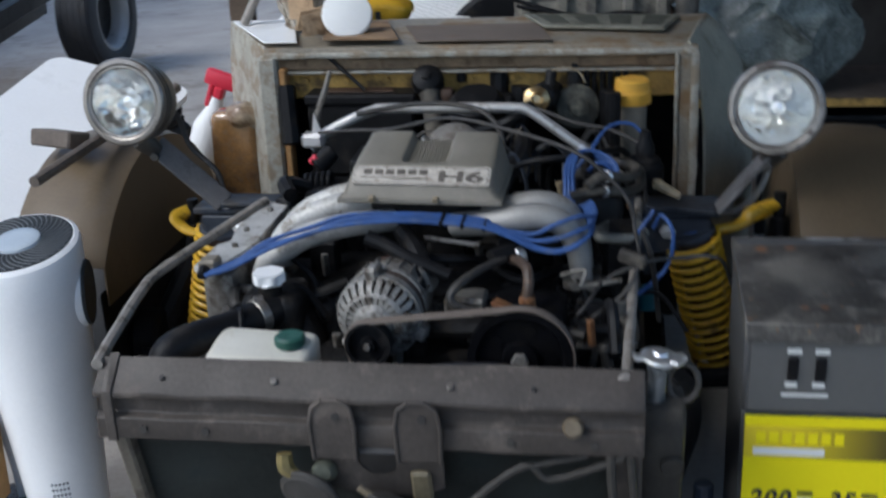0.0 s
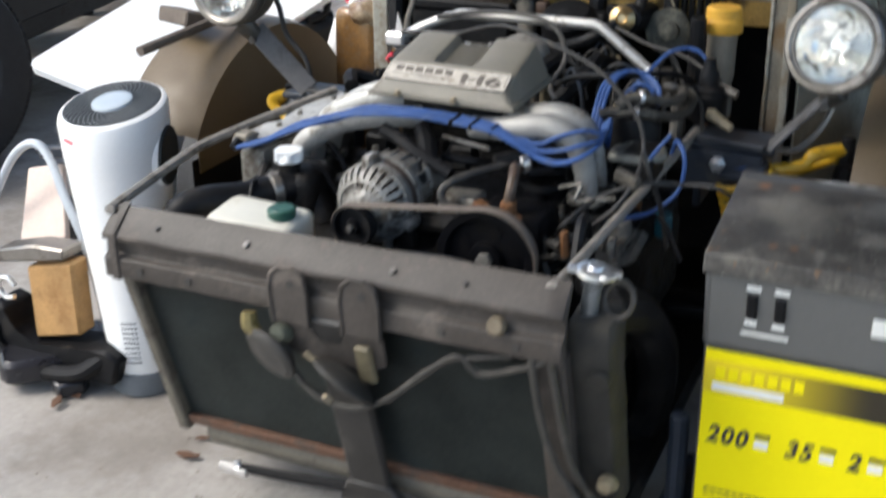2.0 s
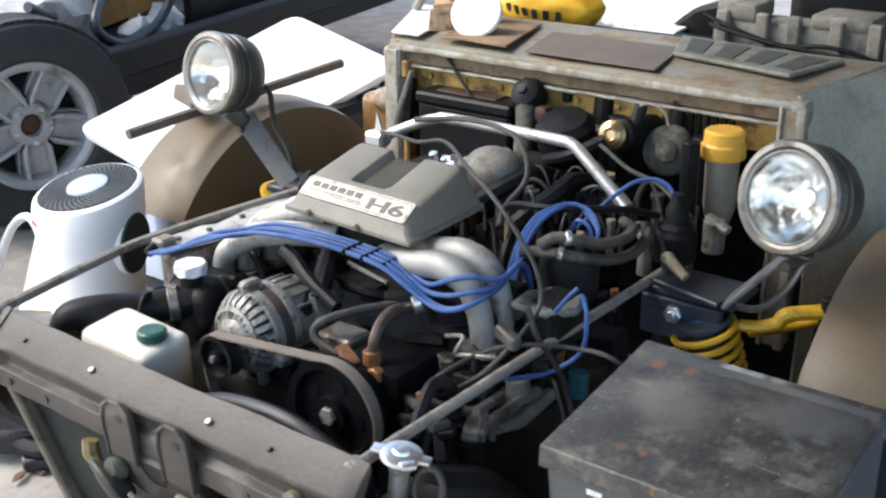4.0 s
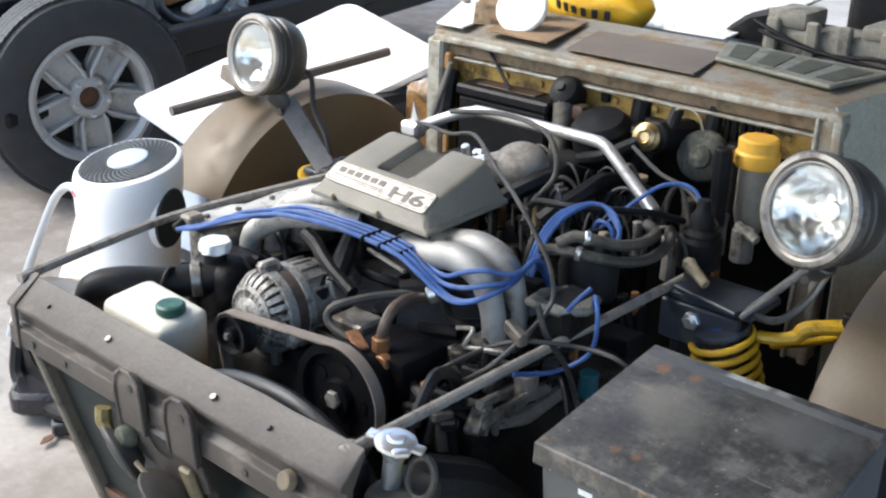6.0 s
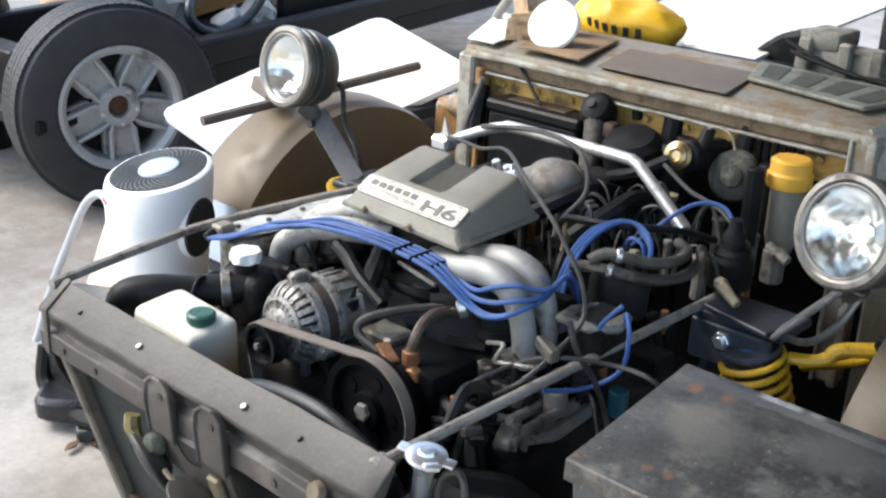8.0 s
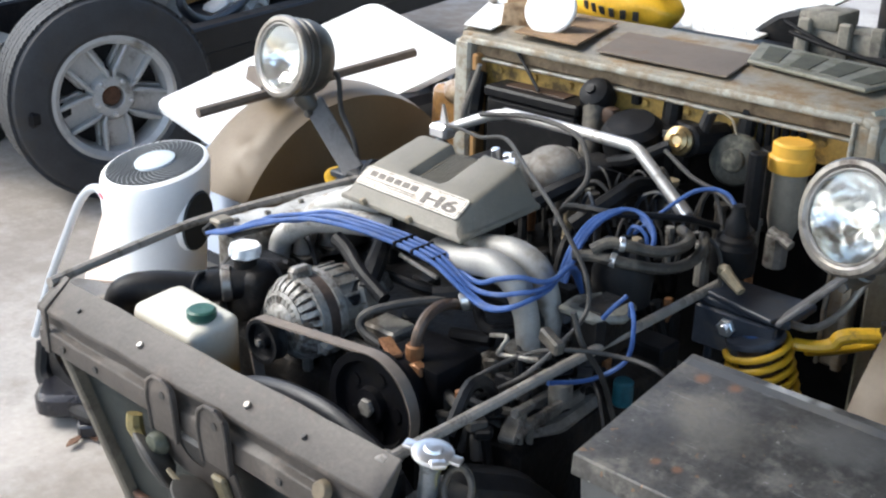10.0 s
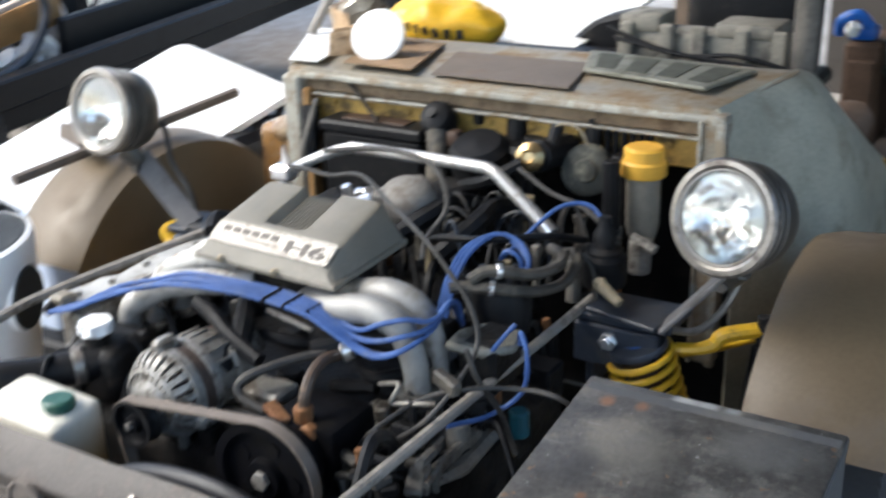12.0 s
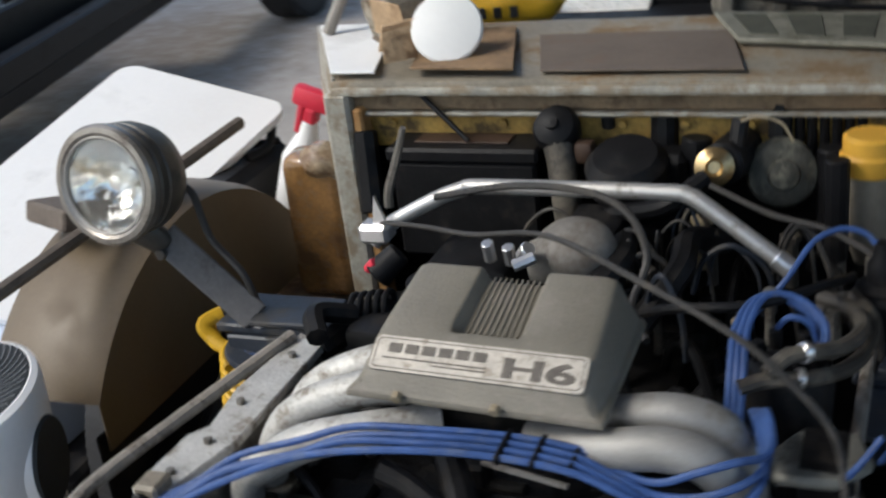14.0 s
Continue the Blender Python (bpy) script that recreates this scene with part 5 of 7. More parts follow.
part("end_frame", bm, cage_alloy, alt, "slotted bright alternator end frame")
bm = B()
lathe(bm, [(0.058, 0.076), (0.062, 0.078), (0.062, 0.105), (0.058, 0.122), (0.046, 0.136), (0.0, 0.140)], AM, 36)
rear = part("rear_housing", bm, alt_alloy, alt, "dirty grey ribbed rear housing")
bm = B()
for k in range(20):
    box(bm, 0.058, 0.0650, -0.0024, 0.0024, 0.080, 0.112, 0.001, m=AM @ Matrix.Rotation(2 * math.pi * k / 20, 4, "Z"))
tagged(part("cooling_ribs", bm, alt_alloy, alt), kind="stuff")
bm = B()
box(bm, -0.02, 0.03, 0.040, 0.066, 0.100, 0.150, 0.008, m=AM @ Matrix.Rotation(radians(-110), 4, "Z"))
part("terminal_block", bm, alt_alloy, alt, "dirty grey terminal block")
bm = B()
lathe(bm, [(0.061, 0.046), (0.0635, 0.048), (0.0635, 0.064), (0.061, 0.066)], AM, 32, cap=False)
part("stator", bm, surf("brown stator", (0.06, 0.04, 0.03), 0.7, var=0.3, scale=60), alt)
for a in (1.2, 2.0, 5.6):
    mm = AM @ Matrix.Rotation(a, 4, "Z")
    part("terminal_cover", box(B(), 0.03, 0.06, -0.016, 0.016, 0.14, 0.165, 0.004, m=mm), alt_alloy, alt)
bm = B()
rod(bm, AM @ Vector((0.03, 0.05, 0.14)), AM @ Vector((0.06, 0.05, 0.19)), 0.012, seg=8)
part("terminal_stud", bm, dull_alloy, alt)
# pulleys and belt
def pulley(c, r, w, label, material, spokes=0):
    m = Matrix.Translation(c) @ Matrix.Rotation(radians(90), 4, "X")
    bm = B()
    lathe(bm, [(r * 0.2, 0), (r * 0.22, w * 0.2), (r * 0.72, w * 0.25), (r * 0.80, w * 0.1), (r, 0.0), (r, w * 0.12), (r * 0.93, w * 0.3), (r * 0.93, w * 0.7), (r, w * 0.88), (r, w), (r * 0.84, w), (r * 0.78, w * 0.62), (r * 0.35, w * 0.62), (r * 0.32, w * 1.05), (0, w * 1.05)], m, 36)
    p = part("pulley", bm, material, car, label)
    # dark discs on the web, painted for the shade in its holes
    for k in range(spokes):
        bm = B()
        a = 2 * math.pi * k / spokes
        lathe(bm, [(0, 0), (r * 0.13, 0), (r * 0.13, 0.002), (0, 0.002)], m @ Matrix.Translation((r * 0.56 * math.cos(a), r * 0.56 * math.sin(a), w * 0.62)), 12)
        part("hole", bm, oily_bay_shade, p)
    bm = B()
    rod(bm, m @ Vector((0, 0, w)), m @ Vector((0, 0, w * 1.3)), r * 0.17, seg=6)
    part("nut", bm, alt_alloy, p)
    return p


pulley((-0.042, 0.172, 0.548), 0.034, 0.024, "grey alternator pulley", rubber)
pulley((0.180, 0.176, 0.530), 0.077, 0.026, "black steering pump pulley", oily_bay_shade, 5)
pulley((0.060, 0.200, 0.345), 0.085, 0.028, "black crankshaft pulley", oily_bay_shade, 6)
pulley((-0.10, 0.200, 0.36), 0.05, 0.026, "black idler pulley", oily_bay_shade)
def belt(wheels, y, w):
    """A flat belt pulled tight round wheels of (x, z, radius)."""
    pts = sorted({(round(x + r * math.cos(a), 5), round(z + r * math.sin(a), 5)) for x, z, r in wheels for a in (2 * math.pi * k / 48 for k in range(48))})
    hull = []
    for run in (pts, pts[::-1]):
        side = []
        for p in run:
            while len(side) > 1 and (side[-1][0] - side[-2][0]) * (p[1] - side[-2][1]) - (side[-1][1] - side[-2][1]) * (p[0] - side[-2][0]) <= 0:
                side.pop()
            side.append(p)
        hull += side[:-1]
    mid = Vector((sum(p[0] for p in hull) / len(hull), sum(p[1] for p in hull) / len(hull)))
    bm = B()
    rings = []
    for p in hull:
        p = Vector(p)
        q = p + (p - mid).normalized() * 0.004
        rings.append([bm.verts.new((p.x, y, p.y)), bm.verts.new((q.x, y, q.y)), bm.verts.new((q.x, y + w, q.y)), bm.verts.new((p.x, y + w, p.y))])
    for r1, r2 in zip(rings, rings[1:] + rings[:1]):
        for k in range(4):
            bm.faces.new((r1[k], r1[(k + 1) % 4], r2[(k + 1) % 4], r2[k]))
    return bm


part("drive_belt", belt(((-0.042, 0.548, 0.032), (0.180, 0.530, 0.075), (0.060, 0.345, 0.083)), 0.150, 0.018), belt_mat, car, "worn brown grey drive belt")
bm = B()
rod(bm, (0.18, 0.18, 0.53), (0.18, 0.30, 0.53), 0.045, seg=16)
box(bm, 0.13, 0.24, 0.22, 0.32, 0.48, 0.575, 0.012, 2)
part("steering_pump", bm, oily_bay_shade, car, "oily steering pump blackened for the bay shade")
bm = B()
tube(bm, [(0.140, 0.345, 0.612), (0.105, 0.30, 0.609), (0.078, 0.255, 0.602), (0.068, 0.243, 0.588), (0.078, 0.240, 0.574), (0.11, 0.245, 0.562)], 0.0068, 8)
part("pump_pipe", bm, grey_rubber, car, "grey steel pump pipe")
bm = B()
tube(bm, [(0.12, 0.34, 0.613), (0.18, 0.39, 0.62), (0.235, 0.42, 0.60), (0.27, 0.46, 0.56)], 0.014, 10)
part("pump_hose", bm, rubber, car, "black pump hose")
bm = B()
tube(bm, [(0.183, 0.235, 0.585), (0.186, 0.24, 0.612), (0.182, 0.262, 0.628), (0.165, 0.31, 0.622), (0.15, 0.37, 0.60)], 0.0082, 10)
part("return_hose", bm, surf("brown stained hose", (0.075, 0.05, 0.035), 0.5, var=0.35, scale=40, dirt=(0.17, 0.10, 0.05), amount=0.3, dscale=40), car, "brown stained pump hose")
bm = B()
rod(bm, (0.155, 0.36, 0.609), (0.165, 0.37, 0.613), 0.016, seg=12)
part("hose_clip", bm, chrome, car)
bm = B()
rod(bm, (0.184, 0.234, 0.565), (0.184, 0.235, 0.594), 0.013, seg=10)
cm, ch_ = axes_to((0.135, 0.225, 0.590), (0.172, 0.212, 0.578))
box(bm, -0.010, 0.010, -0.004, 0.004, 0.0, ch_, 0.002, m=cm)
rod(bm, (0.20, 0.232, 0.563), (0.20, 0.215, 0.563), 0.014, seg=8)
part("pump_fitting", bm, copper, car, "rusty orange pump fittings")
# coolant tank, intake duct
bm = B()
box(bm, -0.268, -0.116, 0.078, 0.172, 0.38, 0.560, 0.014, 3)
for v in bm.verts:
    if v.co.z > 0.5:
        v.co.z += 0.10 * (v.co.y - 0.125) - 0.05 * (v.co.x + 0.19)
tank = part("coolant_tank", bm, milky, car, "milky aged coolant tank with amber stains")
bm = B()
lathe(bm, [(0.018, -0.006), (0.0225, 0.0), (0.0225, 0.010), (0.019, 0.013), (0.004, 0.013), (0, 0.012)], Matrix.Translation((-0.150, 0.125, 0.561)), 24)
part("tank_cap", bm, green_cap, tank, "dark green screw cap")
bm = B()
tube(bm, [(-0.335, 0.10, 0.505), (-0.33, 0.108, 0.545), (-0.30, 0.14, 0.556), (-0.262, 0.188, 0.552), (-0.232, 0.23, 0.554), (-0.205, 0.262, 0.556)], 0.0265, 16)
part("intake_duct", bm, rubber, car, "black rubber intake duct")
bm = B()
rod(bm, (-0.236, 0.226, 0.5535), (-0.224, 0.241, 0.5545), 0.0285, seg=24)
rod(bm, (-0.236, 0.230, 0.583), (-0.222, 0.236, 0.583), 0.005, seg=6)
part("duct_clamp", bm, bezel_mat, car)
bm = B()
tube(bm, [(-0.208, 0.262, 0.540), (-0.18, 0.28, 0.525), (-0.16, 0.27, 0.49)], 0.029, 12)
part("duct_elbow", bm, block_mat, car)
bm = B()
tube(bm, [(-0.09, 0.098, 0.44), (-0.014, 0.098, 0.50), (0.06, 0.096, 0.526), (0.145, 0.096, 0.532), (0.21, 0.096, 0.520), (0.265, 0.098, 0.495), (0.33, 0.10, 0.43)], 0.015, 12, flat=1.3)
part("fan_shroud", bm, surf("satin black shroud", (0.014, 0.015, 0.019), 0.42, var=0.25, scale=16, spec=0.35), car, "black rounded top of the fan shroud")
for p in ([(-0.29, 0.30, 0.57), (-0.27, 0.26, 0.555), (-0.22, 0.30, 0.56), (-0.17, 0.33, 0.545)], [(-0.30, 0.28, 0.545), (-0.26, 0.25, 0.535), (-0.20, 0.30, 0.545), (-0.12, 0.36, 0.56)], [(-0.30, 0.33, 0.56), (-0.24, 0.29, 0.575), (-0.18, 0.32, 0.575)]):
    part("coolant_pipe", tube(B(), p, 0.009, 8), grey_rubber, car)
bm = B()
tube(bm, [(0.02, 0.30, 0.60), (0.0, 0.34, 0.625), (-0.03, 0.385, 0.64)], [0.016, 0.017, 0.014], 10)
rod(bm, (0.012, 0.268, 0.585), (-0.01, 0.33, 0.618), 0.017, seg=12)
part("breather_pipe", bm, black_steel, car)

# ---- plug leads ----
for k in range(4):
    o = (k - 1.5) * 0.0118
    low = 0.022 * max(0, k - 1.2)
    pts = [(-0.325, 0.275 + o * 0.4, 0.606), (-0.285, 0.297 + o, 0.615), (-0.24, 0.316 + o * 1.2, 0.635 + 0.004 * (k % 2)), (-0.17, 0.330 + o, 0.660 - 0.004 * (k % 3)), (-0.11, 0.338 + o * 1.1, 0.674 + 0.003 * (k % 2)), (-0.03, 0.347 + o, 0.678), (0.042, 0.360 + o, 0.671), (0.109, 0.362 + o, 0.663), (0.150, 0.358 + o * 0.8, 0.648), (0.185, 0.356 + o * 0.6, 0.630 + low * 0.4), (0.222, 0.354 + o * 0.6, 0.624 + low), (0.255, 0.362 + o * 0.6, 0.634 + low), (0.274, 0.388 + o * 0.4, 0.646 + low * 0.5), (0.275 + o * 0.25, 0.420, 0.656 + o * 0.5), (0.266 + o * 0.3, 0.462, 0.662 + o * 0.3), (0.256 + o * 0.3, 0.50, 0.645), (0.250, 0.53, 0.60)]
    bm = B()
    tube(bm, pts, 0.0039, 8, n=5)
    part("plug_lead", bm, blue_wire, car, "blue silicone ignition lead")
for x, y, z in ((0.042, 0.360, 0.671), (0.075, 0.363, 0.667), (0.109, 0.366, 0.661)):
    bm = B()
    box(bm, x - 0.0028, x + 0.0028, y - 0.025, y + 0.025, z - 0.0055, z + 0.0055, 0.002)
    part("lead_comb", bm, rubber, car)
for k in range(3):
    o = -0.010 + 0.0065 * k
    bm = B()
    tube(bm, [(0.236 + o, 0.50, 0.62), (0.236 + o, 0.53, 0.668), (0.235 + o, 0.58, 0.695), (0.248 + o * 0.8, 0.63, 0.707 - abs(o) * 0.4), (0.278 + o * 0.6, 0.64 - 0.3 * o, 0.700 + o * 0.5), (0.308 + 0.2 * o, 0.625 - 0.4 * o, 0.682 + o * 0.8), (0.312 + o * 0.4, 0.61 - 0.3 * o, 0.655)], 0.0038, 8)
    part("plug_lead", bm, blue_wire, car, "blue silicone ignition lead")
for p in ([(0.262, 0.625, 0.672), (0.275, 0.62, 0.688), (0.295, 0.62, 0.682), (0.303, 0.62, 0.660)],
          [(0.225, 0.70, 0.64), (0.261, 0.72, 0.681), (0.286, 0.76, 0.710), (0.312, 0.78, 0.719), (0.338, 0.785, 0.715), (0.356, 0.782, 0.700)],
          [(0.372, 0.462, 0.655), (0.356, 0.452, 0.633), (0.334, 0.450, 0.600), (0.318, 0.450, 0.565)],
          [(0.372, 0.475, 0.62), (0.384, 0.455, 0.648), (0.402, 0.438, 0.625), (0.396, 0.435, 0.572), (0.36, 0.405, 0.541), (0.332, 0.345, 0.548)]):
    bm = B()
    tube(bm, p, 0.0035, 8)
    part("plug_lead", bm, blue_wire, car, "blue silicone ignition lead")
# distributor with its hoses
bm = B()
lathe(bm, [(0.045, -0.05), (0.048, 0.0), (0.040, 0.02), (0.03, 0.026), (0.0, 0.03)], Matrix.Translation((0.275, 0.60, 0.622)), 20)
dist = part("distributor", bm, rubber, car, "black distributor cap")
for k in range(6):
    a = k * math.pi / 3
    bm = B()
    rod(bm, (0.275 + 0.028 * math.cos(a), 0.60 + 0.028 * math.sin(a), 0.64), (0.275 + 0.03 * math.cos(a), 0.60 + 0.03 * math.sin(a), 0.668), 0.008, seg=8)
    part("terminal", bm, rubber, dist)
for p in ([(0.262, 0.53, 0.672), (0.280, 0.545, 0.684), (0.302, 0.562, 0.681), (0.329, 0.60, 0.668), (0.346, 0.64, 0.668), (0.334, 0.69, 0.665), (0.299, 0.72, 0.662)], [(0.235, 0.52, 0.658), (0.262, 0.535, 0.661), (0.298, 0.545, 0.660), (0.332, 0.60, 0.642), (0.351, 0.655, 0.638), (0.352, 0.70, 0.65), (0.33, 0.74, 0.655)]):
    bm = B()
    tube(bm, p, 0.0088, 10)
    part("coolant_hose", bm, hose_tan, car, "dusty tan grey coolant hose")
for a, b in (((0.292, 0.555, 0.683), (0.299, 0.561, 0.682)), ((0.288, 0.542, 0.661), (0.296, 0.545, 0.660))):
    bm = B()
    rod(bm, a, b, 0.0112, seg=12)
    part("hose_clip", bm, chrome, car)
bm = B()
prism(bm, [(0.285, 0.425), (0.345, 0.43), (0.375, 0.47), (0.36, 0.52), (0.30, 0.51), (0.28, 0.47)], Matrix.Translation((-0.008, 0.006, 0.622)) @ Matrix.Rotation(radians(3), 4, "Y"), 0.014, 0.005)
part("right_bracket", bm, surf("greenish cast bracket", (0.18, 0.175, 0.15), 0.5, metal=0.2, var=0.25, scale=24, dirt=(0.10, 0.09, 0.07), amount=0.35, dscale=22), car, "dull grey cast bracket")
bm = B()
box(bm, 0.29, 0.35, 0.44, 0.53, 0.54, 0.620, 0.01)
part("right_manifold", bm, block_mat, car)
bm = B()
cm, ch_ = axes_to((0.318, 0.345, 0.622), (0.358, 0.332, 0.612))
box(bm, -0.008, 0.008, -0.010, 0.010, 0.0, ch_, 0.003, m=cm)
part("connector", bm, hose_tan, car, "tan wiring connector")
part("spark_plug_body", rod(B(), (0.364, 0.487, 0.47), (0.364, 0.487, 0.51), 0.015, seg=12), teal, car, "teal rubber sleeve")
part("loose_wire", tube(B(), [(0.352, 0.365, 0.655), (0.366, 0.37, 0.612), (0.375, 0.41, 0.55), (0.383, 0.44, 0.47)], 0.0042, 8), grey_rubber, car, "dusty grey cable")
part("bracket_rod", rod(B(), (0.007, 0.386, 0.631), (0.097, 0.373, 0.624), 0.0035, seg=8), stay_steel, car)
part("dipstick_tube", tube(B(), [(-0.075, 0.33, 0.650), (-0.045, 0.325, 0.640), (0.0, 0.31, 0.622), (0.06, 0.30, 0.600)], [0.0125, 0.0115, 0.0105, 0.0105], 10), black_steel, car, "black dipstick tube")
# ignition coil
bm = B()
lathe(bm, [(0.034, 0.0), (0.036, 0.005), (0.036, 0.045), (0.030, 0.052), (0.030, 0.058), (0.025, 0.062), (0.018, 0.064), (0.018, 0.085), (0.012, 0.095), (0.010, 0.112), (0, 0.113)], Matrix.Translation((0.362, 0.782, 0.592)), 24)
part("ignition_coil", bm, rubber, car, "black ignition coil")
bm = B()
rod(bm, (0.388, 0.71, 0.620), (0.425, 0.698, 0.602), 0.0105, 0.0075, seg=8)
box(bm, 0.375, 0.394, 0.705, 0.722, 0.612, 0.630, 0.004)
part("tan_plug", bm, plug_tan, car)
# alloy tube over the bell housing
bm = B()
tube(bm, [(-0.285, 0.79, 0.668), (-0.262, 0.803, 0.692), (-0.20, 0.822, 0.722), (-0.165, 0.832, 0.733), (-0.13, 0.836, 0.737), (0.10, 0.83, 0.738), (0.135, 0.828, 0.735), (0.16, 0.823, 0.722), (0.257, 0.803, 0.656)], 0.0105, 12)
bar = part("strut_tube", bm, tube_alloy, car, "bent polished aluminium tube")
bm = B()
rod(bm, (0.240, 0.806, 0.668), (0.262, 0.802, 0.652), 0.0125, seg=12)
part("tube_ferrule", bm, chrome, bar)
bm = B()
box(bm, -0.30, -0.255, 0.775, 0.81, 0.672, 0.70, 0.006)
prism(bm, [(-0.28, 0.69), (-0.255, 0.69), (-0.272, 0.74)], Matrix(((1, 0, 0, 0), (0, 0, 1, 0.785), (0, 1, 0, 0), (0, 0, 0, 1))), 0.006)
part("tube_mount", bm, chrome, bar)
# cables
for p, r in (([(-0.27, 0.79, 0.70), (-0.19, 0.75, 0.715), (-0.103, 0.70, 0.730), (0.018, 0.62, 0.770), (0.14, 0.52, 0.772), (0.243, 0.45, 0.757), (0.292, 0.43, 0.726), (0.33, 0.42, 0.685), (0.342, 0.41, 0.637), (0.348, 0.34, 0.612), (0.328, 0.30, 0.578), (0.290, 0.295, 0.545), (0.252, 0.290, 0.518), (0.236, 0.278, 0.520), (0.250, 0.270, 0.542), (0.270, 0.275, 0.565), (0.296, 0.335, 0.582), (0.356, 0.345, 0.608), (0.408, 0.40, 0.596), (0.472, 0.40, 0.596), (0.50, 0.45, 0.53)], 0.0035),
             ([(-0.19, 0.80, 0.735), (-0.08, 0.805, 0.752), (0.02, 0.79, 0.752), (0.075, 0.765, 0.735), (0.10, 0.74, 0.69), (0.09, 0.69, 0.65), (0.12, 0.63, 0.64)], 0.005),
             ([(0.11, 0.66, 0.66), (0.16, 0.62, 0.69), (0.24, 0.62, 0.70), (0.31, 0.70, 0.69), (0.33, 0.78, 0.66)], 0.006),
             ([(0.15, 0.90, 0.72), (0.23, 0.86, 0.70), (0.30, 0.84, 0.69), (0.38, 0.80, 0.66)], 0.004),
             ([(-0.06, 1.0, 0.62), (0.02, 0.94, 0.66), (0.09, 0.90, 0.69), (0.14, 0.93, 0.72)], 0.012),
             ([(0.02, 0.70, 0.64), (0.06, 0.76, 0.67), (0.05, 0.85, 0.66), (0.06, 0.95, 0.62)], 0.017),
             ([(0.09, 0.72, 0.61), (0.13, 0.78, 0.655), (0.13, 0.86, 0.66), (0.16, 0.95, 0.62)], 0.017),
             ([(0.10, 0.46, 0.56), (0.16, 0.42, 0.545), (0.22, 0.46, 0.55), (0.27, 0.50, 0.53)], 0.009),
             ([(0.22, 0.22, 0.47), (0.27, 0.27, 0.50), (0.31, 0.32, 0.50), (0.33, 0.40, 0.48)], 0.007),
             ([(-0.10, 0.30, 0.58), (-0.02, 0.36, 0.60), (0.06, 0.37, 0.60), (0.12, 0.42, 0.58)], 0.008)):
    bm = B()
    tube(bm, p, r, 8)
    part("cable" if r < 0.007 else "hose", bm, grey_rubber if r < 0.0056 else rubber, car, "dusty grey cable" if r < 0.007 else "black rubber hose")
random.seed(33)
for k in range(34):
    x, y, z = random.uniform(-0.28, 0.33), random.uniform(0.22, 1.0), random.uniform(0.50, 0.575)
    if -0.15 < x < 0.15 and 0.36 < y < 0.62:
        continue
    a = random.uniform(0, 6.28)
    L_ = random.uniform(0.06, 0.16)
    d = Vector((math.cos(a), math.sin(a), 0)) * L_
    pts = [Vector((x, y, z - 0.05)), Vector((x, y, z)) + d * 0.2, Vector((x, y, z + 0.02)) + d * 0.6, Vector((x, y, z - 0.03)) + d]
    r = random.choice((0.004, 0.005, 0.006, 0.007, 0.009))
    part("hose", tube(B(), pts, r, 7, n=5), random.choice((rubber, rubber, rubber, black_steel)), car)
for k in range(22):
    x, y, z = random.uniform(-0.26, 0.34), random.uniform(0.20, 0.98), random.uniform(0.52, 0.58)
    if -0.15 < x < 0.15 and 0.36 < y < 0.62:
        continue
    part("bolt", rod(B(), (x, y, z - 0.04), (x + random.uniform(-0.004, 0.004), y, z), random.uniform(0.005, 0.009), seg=6), random.choice((dull_alloy, copper, dull_alloy)), car)
# oily casting below the right bank
bm = B()
prism(bm, [(0.19, 0.30), (0.33, 0.29), (0.352, 0.36), (0.345, 0.47), (0.22, 0.46)], Matrix.Translation((0, 0, 0.42)), 0.065, 0.008)
for k in range(5):
    box(bm, 0.20 + k * 0.030, 0.212 + k * 0.030, 0.30, 0.44, 0.482, 0.502, 0.003)
rod(bm, (0.25, 0.345, 0.47), (0.25, 0.345, 0.515), 0.022, seg=14)
rod(bm, (0.315, 0.40, 0.47), (0.315, 0.40, 0.525), 0.018, seg=14)
part("lower_casting", bm, alt_alloy, car, "dirty grey ribbed casting")
# dark caps on the stubs, painted for the shade inside the ports
for c in ((0.25, 0.345, 0.5155), (0.315, 0.40, 0.5255)):
    part("port", rod(B(), c, (c[0], c[1], c[2] + 0.0015), 0.012, seg=14), oily_bay_shade, car)
# bent strip and small fittings beside the right runners
part("bent_strip", tube(B(), [(0.228, 0.345, 0.585), (0.265, 0.335, 0.598), (0.262, 0.325, 0.582), (0.262, 0.325, 0.574), (0.30, 0.33, 0.580), (0.322, 0.335, 0.583)], 0.0036, 8), dull_alloy, car, "bent grey steel strip")
random.seed(71)
for k in range(26):
    x, y, z = random.uniform(0.20, 0.345), random.uniform(0.22, 0.52), random.uniform(0.495, 0.545)
    m = Matrix.Translation((x, y, z)) @ Matrix.Rotation(random.uniform(0, 3.1), 4, "Z") @ Matrix.Rotation(random.uniform(-0.5, 0.5), 4, "X")
    bm = B()
    if k % 2:
        a, b, c = random.uniform(0.006, 0.016), random.uniform(0.008, 0.022), random.uniform(0.005, 0.012)
        box(bm, -a, a, -b, b, -c, c, 0.003, m=m)
        rod(bm, m @ Vector((0, 0, -0.05)), m @ Vector((0, 0, c)), a * 0.7, seg=8)
    else:
        rod(bm, m @ Vector((0, -0.03, 0)), m @ Vector((0, 0.03, 0)), random.uniform(0.004, 0.009), seg=8)
        rod(bm, m @ Vector((0, 0.0, -0.05)), m @ Vector((0, 0.0, 0.006)), 0.006, seg=8)
